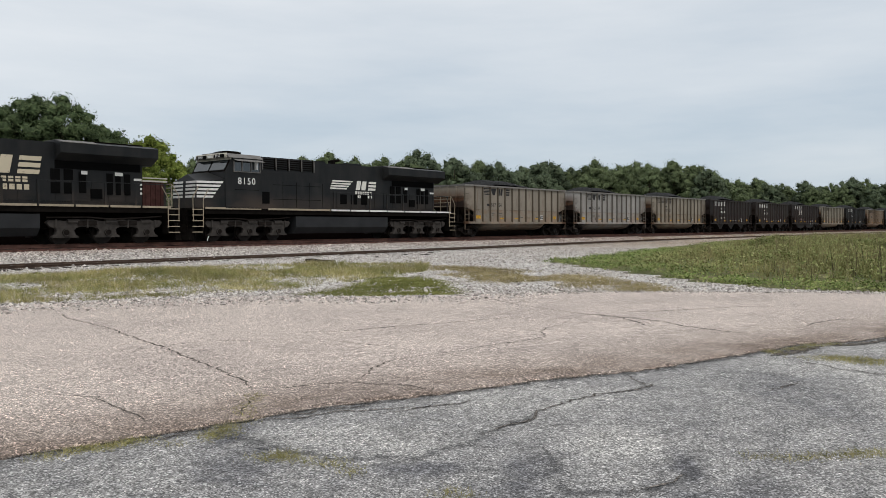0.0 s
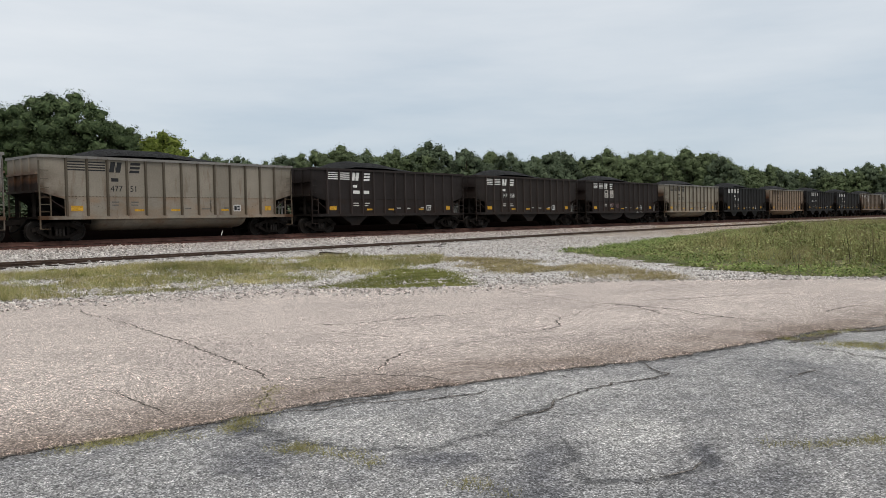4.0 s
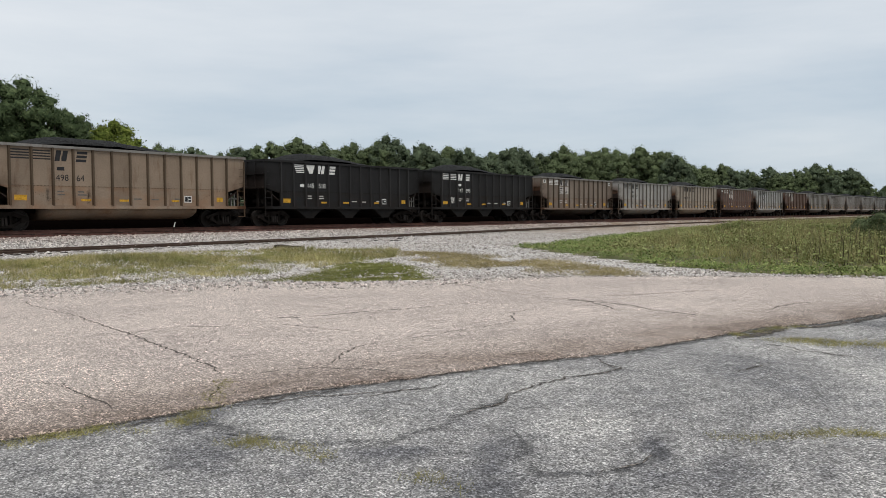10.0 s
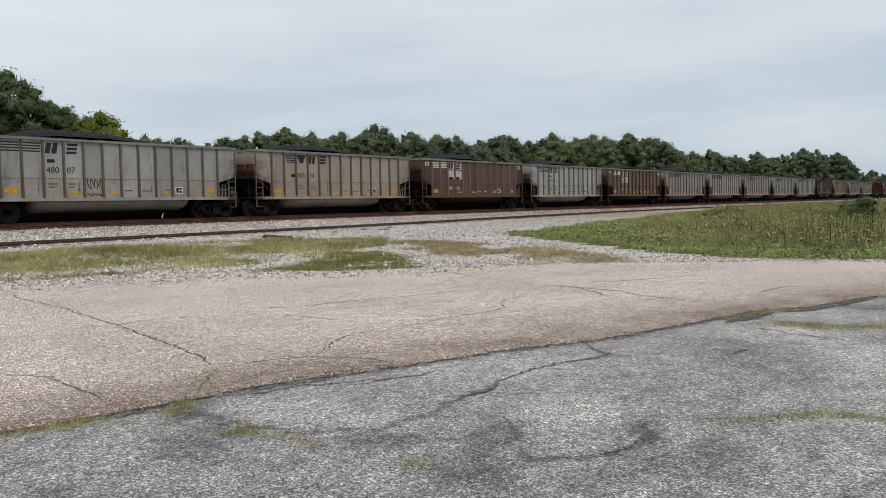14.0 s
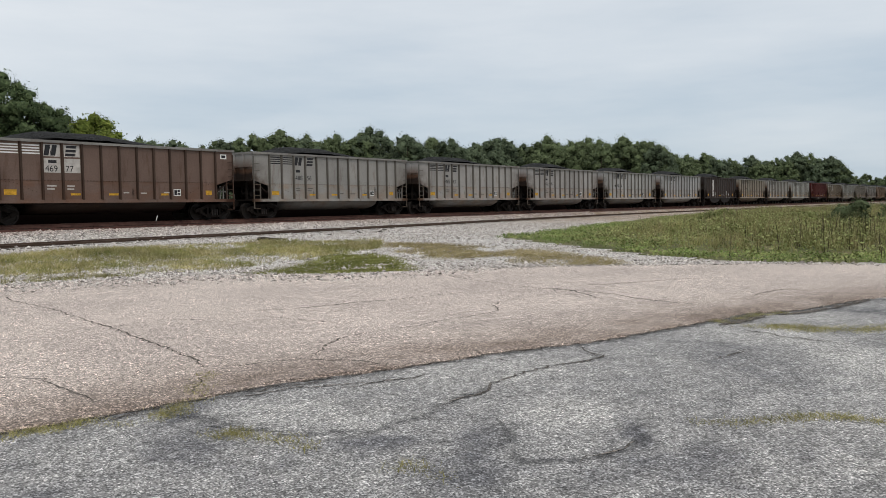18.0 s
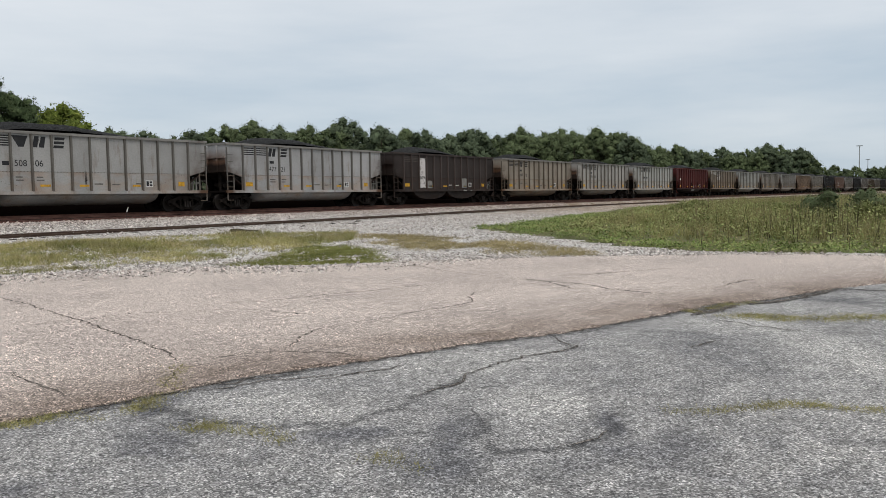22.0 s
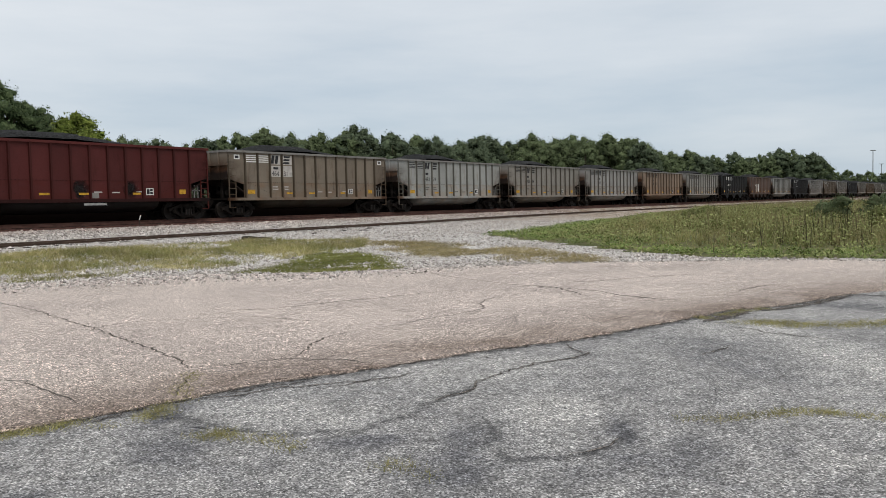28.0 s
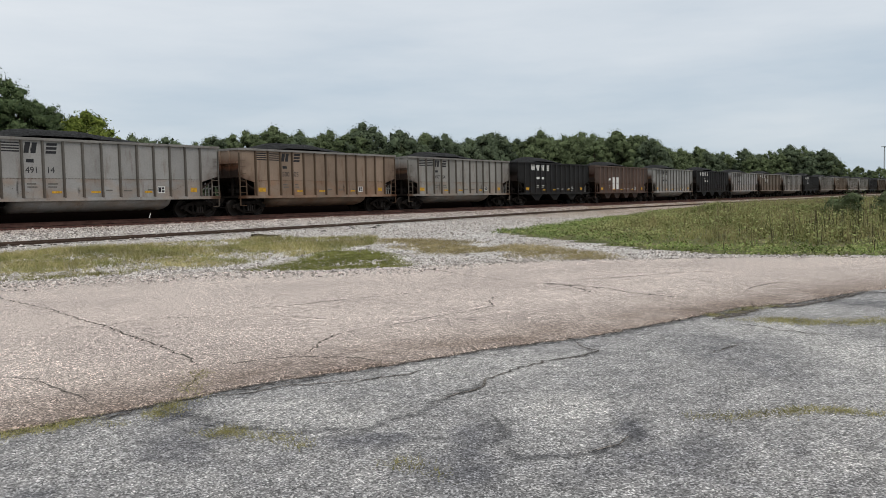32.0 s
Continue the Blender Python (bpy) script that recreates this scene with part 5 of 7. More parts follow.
    if paint is RED:
        for x, w, h in ((6.55, 0.85, 0.75), (9.2, 0.75, 0.85)):
            part("stain", stain_mesh(x, 1.2, w, h, y - 0.002), None, car, "sooty stain")
        part("plate", boxes((7.0, 7.45, y - 0.004, y - 0.003, 1.16, 1.42)), M_GREY, car, "pale grey placard")
        part("sill_mark", boxes((6.7, 7.9, -1.44, -1.415, 0.82, 0.93)), M_WHITE, car)
    tone = M_PANEL if dark else M_FAINT
    for k, (col, zz) in enumerate(((2, 1.72), (2, 1.58), (3, 1.72), (3, 1.58), (6, 1.42), (7, 1.40), (8.4, 1.44))):
        x = rib0 + col * gapx + 0.2
        if paint is RED and k < 4:
            continue
        part("lettering", boxes((x, x + rng.uniform(0.3, 0.5), y - 0.002, y, zz, zz + 0.06)), tone, car)


def build_cars():
    rng = random.Random(21)
    made = {k: coal_car(k) for k in KINDNAME}
    used, cars = set(), []
    for i, (kind, paint, style, number) in enumerate(CARS):
        at = pose(i * PITCH, TRACK_Y, RAIL_Z)
        if kind in used:
            car = copy_thing(made[kind], at)
        else:
            car = made[kind]
            car.matrix_basis = at
            used.add(kind)
        s = rng.uniform(0.88, 1.12) * (1.5 if number == "079" else 1.0)
        c = tuple(v * s * rng.uniform(0.985, 1.015) for v in paint)
        for ob in car.children_recursive:
            if ob.name.startswith("top_chord"):
                ob.color = (0.215, 0.205, 0.19, 1) if kind == "gondola" and paint is not RED else (c[0] * 1.2, c[1] * 1.2, c[2] * 1.2, 1)
                continue
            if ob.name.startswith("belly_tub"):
                # tub darker than the sides: soot, plus underbody shade in the colour
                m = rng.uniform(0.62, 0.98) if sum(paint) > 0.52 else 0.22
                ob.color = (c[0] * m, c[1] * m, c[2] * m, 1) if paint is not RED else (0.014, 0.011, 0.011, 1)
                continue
            # ribs of pale cars darkened: dirt and steel colour, with rib shadow included
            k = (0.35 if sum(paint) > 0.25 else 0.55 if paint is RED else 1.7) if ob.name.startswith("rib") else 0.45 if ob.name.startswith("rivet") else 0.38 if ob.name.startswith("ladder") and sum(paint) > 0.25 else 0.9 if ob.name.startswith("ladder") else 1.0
            # pockets and pans take the shade under the body as darker colour
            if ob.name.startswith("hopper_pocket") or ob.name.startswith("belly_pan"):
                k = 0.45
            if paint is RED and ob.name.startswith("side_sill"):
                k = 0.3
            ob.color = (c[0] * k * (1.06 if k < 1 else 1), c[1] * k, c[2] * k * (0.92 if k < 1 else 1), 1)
        tagged(car, f"{PAINTNAME[paint]} coal car with {KINDNAME[kind]}, heaped with coal", "freight car", "coal cars of the train")
        cars.append(car)
    for i, (car, (kind, paint, style, number)) in enumerate(zip(cars, CARS)):
        mark_car(car, kind, paint, style, number, rng, i < 36)
    return cars


# ---- locomotives ----
LOCO = 22.3


def build_locomotive(at, lead):
    loco = thing("locomotive", "black six-axle diesel locomotive with white nose stripes" if not lead else "leading black six-axle diesel locomotive",
                 "locomotive", "locomotives of the train", at=at)
    P = lambda name, bm, m=M_LOCO, label="", smooth=False: part(name, bm, m, loco, label, smooth=smooth)
    P("frame", boxes((0.7, 21.7, -1.45, 1.45, 1.45, 1.70), (0.5, 21.9, -0.5, 0.5, 0.75, 1.45)), M_LOCOGRIME)
    for sy in (-1, 1):
        y0, y1 = sorted((sy * 1.50, sy * 1.46))
        P("sill_stripe", boxes((1.15, 4.75, y0, y1, 1.70, 1.80), (5.25, 9.9, y0, y1, 1.70, 1.80)), M_GOLD, "pale dusty sill stripe")
        P("sill_stripe", boxes(*[(10.0 + k * 1.65, 11.55 + k * 1.65, y0, y1, 1.70, 1.80) for k in range(7)]), M_WHITE if not lead else M_GOLD, "broken white sill stripe")
        y0, y1 = sorted((sy * 0.983, sy * 1.012))
        # black panel drawn in place of the shade under the radiator wings
        P("intake_screen", boxes((15.9, 20.1, y0, y1, 3.42, 3.78)), M_DARK, "black panel painted as the shade under the radiator")
        P("hood_vent", boxes(*[(11.2 + k * 0.9, 11.75 + k * 0.9, y0, y1, 2.15, 2.75) for k in range(3)]), M_DARK)
    P("deck", boxes((0.7, 21.7, -1.46, 1.46, 1.701, 1.76)), M_LOCOGRIME)
    # nose with a bevelled top, then the cab
    bm = bmesh.new()
    a = [bm.verts.new(p) for p in ((0.85, -1.0, 1.76), (0.85, 1.0, 1.76), (0.95, 1.0, 3.15), (0.95, -1.0, 3.15))]
    b = [bm.verts.new(p) for p in ((2.45, -1.45, 1.76), (2.45, 1.45, 1.76), (2.45, 1.45, 3.28), (2.45, -1.45, 3.28))]
    c0, c1 = bm.verts.new((1.10, 0, 3.55)), bm.verts.new((2.45, 0, 3.72))
    for f in ((a[0], a[1], a[2], a[3]), (a[0], a[3], b[3], b[0]), (a[1], b[1], b[2], a[2]), (a[0], b[0], b[1], a[1]), (b[0], b[3], b[2], b[1]),
              (a[3], a[2], c0), (a[3], c0, c1, b[3]), (a[2], b[2], c1, c0), (b[3], c1, b[2])):
        bm.faces.new(f)
    P("nose", bm)
    bm = bmesh.new()
    # the cab's outline leans back at the windscreen
    prism(bm, [(2.40, 1.76), (4.80, 1.76), (4.80, 4.50), (2.85, 4.50), (2.40, 3.70)], -1.50, 1.50)
    P("cab", bm)
    bm = bmesh.new()
    prism(bm, [(-1.58, 4.44), (1.58, 4.44), (1.30, 4.66), (0.7, 4.74), (-0.7, 4.74), (-1.30, 4.66)], 2.62, 4.86, "x")
    P("cab_roof", bm, M_GREYROOF)
    for y in (-0.78, 0.78):
        board = P("number_board", boxes((2.50, 2.60, y - 0.42, y + 0.42, 4.45, 4.63)), M_DARK, "black number board")
        part("board_number", text_mesh("8150", 0.20, M_WHITE, 0.002, 1.1) if not lead else boxes((2.496, 2.499, y - 0.3, y + 0.3, 4.49, 4.59)), M_WHITE, board,
             at=Matrix.Translation((2.495, y + 0.28, 4.475)) @ Matrix.Rotation(radians(-90), 4, "Z") @ UPRIGHT if not lead else None)
    P("roof_cooler", boxes((3.15, 4.15, -0.55, 0.55, 4.74, 4.86), (3.25, 4.05, -0.45, 0.45, 4.86, 4.90)), M_LOCOGRIME, "dark cooler on the cab roof")
    P("headlight", boxes((2.52, 2.62, -0.22, 0.22, 4.48, 4.60)), M_WHITE)
    for y0, y1 in ((-1.36, -0.06), (0.06, 1.36)):
        bm = bmesh.new()
        bm.faces.new([bm.verts.new(p) for p in ((2.42, y0, 3.80), (2.42, y1, 3.80), (2.72, y1, 4.33), (2.72, y0, 4.33))])
        P("windscreen", bm, M_GLASS)
    bm = bmesh.new()
    for y0, y1, t0, t1, out in ((-1.49, 1.49, 0.0, 0.09, 0), (-1.49, -1.36, 0.09, 0.80, 0), (-0.06, 0.06, 0.09, 0.80, 0), (1.36, 1.49, 0.09, 0.80, 0)):
        lo, hi = (2.385 + 0.45 * t0, 3.70 + 0.80 * t0), (2.385 + 0.45 * t1, 3.70 + 0.80 * t1)
        bm.faces.new([bm.verts.new(p) for p in ((lo[0], y0, lo[1]), (lo[0], y1, lo[1]), (hi[0], y1, hi[1]), (hi[0], y0, hi[1]))])
    P("windscreen_frame", bm, M_LOCOGRIME, "black windscreen surround")
    bm = bmesh.new()
    prism(bm, [(2.69, 4.34), (2.86, 4.34), (2.86, 4.50), (2.76, 4.50)], -1.50, 1.50)
    prism(bm, [(2.56, 4.44), (2.62, 4.44), (2.62, 4.70), (2.56, 4.66)], -1.34, 1.34)
    P("brow", bm, M_CREAM, "pale cream brow over the windscreen")
    if lead:
        P("end_cabinet", boxes((20.2, 21.35, -1.05, 1.05, 1.76, 2.98)), M_MAROON, "rusty maroon end cabinet")
        P("cabinet_rib", boxes(*[(20.3 + k * 0.28, 20.36 + k * 0.28, -1.10, -1.05, 1.8, 2.95) for k in range(4)]), M_MAROON)
        P("cabinet_top", boxes((20.15, 21.5, -1.12, 1.12, 2.98, 3.06), (20.15, 21.5, -1.12, -1.06, 3.14, 3.20)), M_CREAM)
    for sy in (-1, 1):
        w = new("cab_window")
        w.parent = loco
        y0, y1 = sorted((sy * 1.502, sy * 1.515))
        part("pane", boxes((2.98, 3.42, y0, y1, 3.75, 4.28), (3.52, 4.02, y0, y1, 3.75, 4.28), (4.10, 4.62, y0, y1, 3.75, 4.28)), M_GLASS, w)
        y0, y1 = sorted((sy * 1.50, sy * 1.54))
        part("window_frame", boxes((2.92, 4.70, y0, y1, 3.69, 3.74), (2.92, 2.97, y0, y1, 3.74, 4.28), (3.43, 3.51, y0, y1, 3.74, 4.28), (4.03, 4.09, y0, y1, 3.74, 4.28), (4.64, 4.70, y0, y1, 3.74, 4.28)), M_GREYROOF, w)
        bm = bmesh.new()
        prism(bm, sorted([(sy * 1.5, 4.40), (sy * 1.88, 4.27), (sy * 1.88, 4.25), (sy * 1.5, 4.36)]), 2.9, 4.75, "x")
        part("sunshade", bm, M_GREYROOF, w)
        y0, y1 = sorted((sy * 1.52, sy * 1.70))
        part("mirror", boxes((4.30, 4.36, y0, y1, 3.85, 4.30)), M_WHITE, w)
    # hood
    P("equipment_hood", boxes((4.80, 9.9, -1.46, 1.46, 1.76, 3.35), (4.80, 9.9, -1.10, 1.10, 3.35, 4.66)))
    for y0, y1 in ((-1.38, -1.10), (1.10, 1.38)):
        P("inverter_cabinet", boxes((4.85, 8.7, y0, y1, 3.35, 3.9)))
    bm = bmesh.new()
    for sy in (-1, 1):
        y0, y1 = sorted((sy * 1.105, sy * 1.14))
        for k in range(4):
            x = 5.2 + k * 0.95
            for z in np.arange(4.02, 4.60, 0.12):
                box(bm, x, x + 0.8, y0, y1, float(z), float(z) + 0.05)
            box(bm, x + 0.80, x + 0.86, y0, y1, 3.95, 4.62)
            box(bm, x - 0.06, x, y0, y1, 3.95, 4.62)
    P("grille", bm, M_LOCOGRIME)
    for sy in (-1, 1):
        y0, y1 = sorted((sy * 1.14, sy * 1.17))
        for k in range(5):
            x = 5.12 + k * 0.95
            P("grille_post", boxes((x, x + 0.05, y0, y1, 3.95, 4.62)), M_GREYROOF)
    P("long_hood", boxes((9.9, 20.2, -0.98, 0.98, 1.76, 4.58)))
    for sy in (-1, 1):
        y0, y1 = sorted((sy * 0.981, sy * 1.0))
        for k in range(12):
            x = 10.05 + k * 0.84
            P("hood_door", boxes((x, x + 0.78, y0, y1, 1.95, 2.95)))
    bm = bmesh.new()
    prism(bm, [(-1.55, 4.10), (-1.55, 4.55), (-1.0, 4.68), (1.0, 4.68), (1.55, 4.55), (1.55, 4.10), (0.95, 3.75), (-0.95, 3.75)], 15.0 if not lead else 15.9, 20.75, "x")
    P("radiator", bm)
    bm = bmesh.new()
    prism(bm, [(-1.57, 4.575), (-1.0, 4.715), (1.0, 4.715), (1.57, 4.575), (1.50, 4.50), (-1.50, 4.50)], 15.2 if not lead else 16.0, 17.7, "x")
    P("radiator_top", bm, M_GREYROOF, "bleached grey radiator roof panel")
    P("radiator_hatch", boxes((17.9, 20.3, -0.9, 0.9, 4.685, 4.76)), M_LOCOGRIME)
    for sy in (-1, 1):
        y0, y1 = sorted((sy * 1.002, sy * 1.03))
        for x, w, z0, z1 in ((15.7, 0.42, 2.3, 2.8), (15.7, 0.42, 2.9, 3.4), (16.3, 0.42, 2.3, 2.8), (16.3, 0.42, 2.9, 3.4), (17.0, 0.34, 2.35, 3.3), (18.35, 0.3, 2.3, 3.3), (18.8, 0.25, 2.3, 3.3), (19.25, 0.3, 2.3, 3.3)):
            P("vent", boxes((x, x + w, y0, y1, z0, z1)), M_DARK)
        P("control_box", boxes((17.55, 18.1, *sorted((sy * 1.002, sy * 1.06)), 2.1, 2.55)), M_DARK)
    P("exhaust", boxes((12.2, 13.6, -0.45, 0.45, 4.58, 4.74 if not lead else 4.95)))
    bm = bmesh.new()
    for k in range(3):
        cyl(bm, (11.0, -0.5 + 0.16 * k, 4.80), (11.55, -0.55 + 0.16 * k, 4.86), 0.035, 7, 0.085)
    box(bm, 11.05, 11.25, -0.55, -0.1, 4.58, 4.78)
    P("horn", bm, M_LOCOGRIME)
    P("fuel_tank", tank_mesh(), M_TANK)
    for turn in (False, True):
        P("plow", plow_mesh(turn), M_LOCOGRIME)
    for end in (0, 1):
        flip = Matrix.Translation((LOCO, 0, 0)) @ Matrix.Rotation(math.pi, 4, "Z") if end else Matrix()
        for sy in (-1, 1):
            bm = bmesh.new()
            y0, y1 = sorted((sy * 1.48, sy * 1.02))
            for k in range(5):
                z = 0.48 + k * 0.29
                box(bm, 0.38, 0.98, y0, y1, z, z + 0.04)
            box(bm, 0.98, 1.04, y0, y1, 0.45, 1.75)
            box(bm, 0.36, 1.04, sorted((sy * 1.02, sy * 0.98))[0], sorted((sy * 1.02, sy * 0.98))[1], 0.45, 1.75)
            st = part("steps", bm, M_LOCOGRIME, loco, at=flip)
            bm = bmesh.new()
            for k in range(5):
                z = 0.52 + k * 0.29
                box(bm, 0.37, 0.99, sorted((sy * 1.48, sy * 1.50))[0], sorted((sy * 1.48, sy * 1.50))[1], z - 0.03, z + 0.015)
            part("step_edge", bm, M_GOLD, st)
            bm = bmesh.new()
            tube(bm, [(0.42, sy * 1.50, 1.05), (0.40, sy * 1.50, 2.3), (0.70, sy * 1.5, 2.75), (0.75, sy * 1.45, 2.85)], 0.022)
            tube(bm, [(1.02, sy * 1.50, 0.75), (1.02, sy * 1.50, 2.2), (1.35, sy * 1.5, 2.75)], 0.022)
            part("handrail", bm, M_GOLD, loco, at=flip)
        part("coupler", SHARED["coupler"], None, loco, at=flip @ Matrix.Translation((0.72, 0, 0.05)))
        part("air_hose", SHARED["hose"], None, loco, at=flip @ Matrix.Translation((0.7, 0, 0.1)))
    for sy in (-1, 1):
        bm = bmesh.new()
        tube(bm, [(9.95, sy * 1.42, 2.85), (21.3, sy * 1.42, 2.85)], 0.02)
        for k in range(8):
            box(bm, 10.26 + k * 1.55, 10.36 + k * 1.55, *sorted((sy * 1.43, sy * 1.39)), 1.76, 2.88)
        P("walkway_rail", bm)
    bm = bmesh.new()
    for z in (2.2, 2.45, 2.70, 2.90):
        tube(bm, [(21.55, -1.4, z), (21.55, 1.4, z)], 0.02)
    for y in (-1.4, -0.5, 0.5, 1.4):
        cyl(bm, (21.55, y, 1.7), (21.55, y, 2.9), 0.025, 6)
    P("end_rail", bm, M_GOLD)
    for x in (4.1, 18.2):
        loco_truck(loco, x)
    # white stripes on the nose, number and emblem on both sides
    for sy in (-1, 1):
        bm = bmesh.new()
        for k in range(5):
            z = 2.30 + k * 0.19
            e = 1.75 + k * 0.13
            def side(x, zz):
                t = (x - 0.85) / 1.6
                return sy * (1.0 + 0.45 * t + 0.006)
            vs = [bm.verts.new((x, side(x, zz), zz)) for x, zz in ((0.95, z), (e, z), (e + 0.07, z + 0.11), (0.95, z + 0.11))]
            bm.faces.new(vs)
        P("nose_stripe", bm, M_WHITE, "white nose stripe")
        bm = bmesh.new()
        for k in range(5):
            z = 2.30 + k * 0.19
            xs = 0.85 + (z - 1.76) / 1.39 * 0.10 - 0.006
            box(bm, xs - 0.004, xs, min(0.12 * sy, 0.98 * sy), max(0.12 * sy, 0.98 * sy), z, z + 0.11)
        P("nose_stripe", bm, M_WHITE, "white stripes on the nose front")
        P("side_vent", boxes((4.85, 5.35, *sorted((sy * 1.462, sy * 1.475)), 2.05, 2.7)), M_DARK)
        for x0, x1, z in ((3.0, 4.6, 2.75), (5.6, 9.2, 3.1), (5.6, 9.2, 2.3)):
            P("panel_seam", boxes((x0, x1, *sorted((sy * (1.501 if x0 < 4.8 else 1.461), sy * (1.508 if x0 < 4.8 else 1.468))), z, z + 0.02)), M_DARK)
        for x in (6.3, 7.3, 8.3, 9.3):
            P("door_seam", boxes((x, x + 0.02, *sorted((sy * 1.461, sy * 1.468)), 1.85, 3.3)), M_DARK)
        turn = Matrix() if sy < 0 else FLIPLOCO
        grow = Matrix() if not lead else Matrix.Translation((0.85, 0, -1.15)) @ Matrix.Translation((14.2, 0, 3.06)) @ Matrix.Diagonal((1.4, 1, 1.4, 1)) @ Matrix.Translation((-14.2, 0, -2.2))
        me = text_mesh("8150", 0.50, M_WHITE, 0.006, 1.22) if not lead else None
        if me:
            part("number", me, M_WHITE, loco, at=Matrix.Translation((3.20, -1.506, 3.06)) @ UPRIGHT if sy < 0 else Matrix.Translation((4.45, 1.506, 3.06)) @ Matrix.Rotation(math.pi, 4, "Z") @ UPRIGHT)
        bm = bmesh.new()
        y = -1.003
        for k in range(4):
            z = 3.06 + k * 0.15
            prism(bm, [(10.35 + k * 0.06, z), (11.75 + k * 0.16, z), (11.80 + k * 0.16, z + 0.09), (10.38 + k * 0.06, z + 0.09)], y - 0.002, y)
        block_pair(bm, 12.55, 3.06, 0.85, 0.56, y)
        block_stack(bm, 13.62, 3.06, 0.68, 0.56, y)
        for z, x0, x1 in ((2.80, 12.5, 14.0), (2.56, 12.5, 14.05)):
            n = 7
            for k in range(n):
                w = (x1 - x0) / n
                box(bm, x0 + k * w, x0 + k * w + w * 0.72, y - 0.002, y, z, z + 0.17)
        part("emblem", bm, M_WHITEWORN if not lead else M_TANMARK, loco, "worn white emblem of bars and blocks", at=turn @ grow)
        for x, w in ((17.1, 0.3), (18.75, 0.4)):
            part("warning_plate", boxes((x, x + w, -1.036, -1.034, 3.2, 3.36)), M_WHITE, loco, at=turn)
        part("rear_stripe", boxes(*[(19.85 - 0.03 * k, 20.19, -0.99, -0.982, 2.35 + 0.22 * k, 2.46 + 0.22 * k) for k in range(4)]), M_WHITE, loco, at=turn)
    return loco


FLIPLOCO = Matrix.Translation((24.4, 0, 0)) @ Matrix.Rotation(math.pi, 4, "Z")
M_GREYROOF = rust_steel("sun_bleached_roof_paint", (0.20, 0.19, 0.18), 0.7)
M_TANK = rust_steel("dusty_fuel_tank", (0.030, 0.031, 0.033), 0.6, 0, 0.4, 0.8)
# mast grey lightened to carry the haze of distance
M_MAST = plain("haze_grey_mast", (0.34, 0.36, 0.37), 0.6)
M_CREAM = plain("dirty_cream_paint", (0.50, 0.47, 0.40), 0.65, 0, 0.35)
M_MAROON = rust_steel("rusty_maroon_sheet", (0.075, 0.032, 0.028), 0.85)
M_TANMARK = worn_white("worn_tan_marking", (0.52, 0.45, 0.33), (0.05, 0.04, 0.035), 0.58)
M_WHITEWORN = worn_white("worn_white_marking", (0.70, 0.68, 0.62), (0.05, 0.05, 0.05), 0.56)


def tank_mesh():
    bm = bmesh.new()
    prism(bm, [(-1.42, 1.36), (1.42, 1.36), (1.42, 0.75), (1.10, 0.38), (-1.10, 0.38), (-1.42, 0.75)], 7.3, 15.0, "x")
    return bm


def plow_mesh(rear):
    bm = bmesh.new()
    pts = [(0.2, 0.12), (0.55, 0.12), (0.62, 0.95), (0.48, 0.95)]
    prism(bm, [(LOCO - x, z) for x, z in pts] if rear else pts, -1.4, 1.4)
    return bm


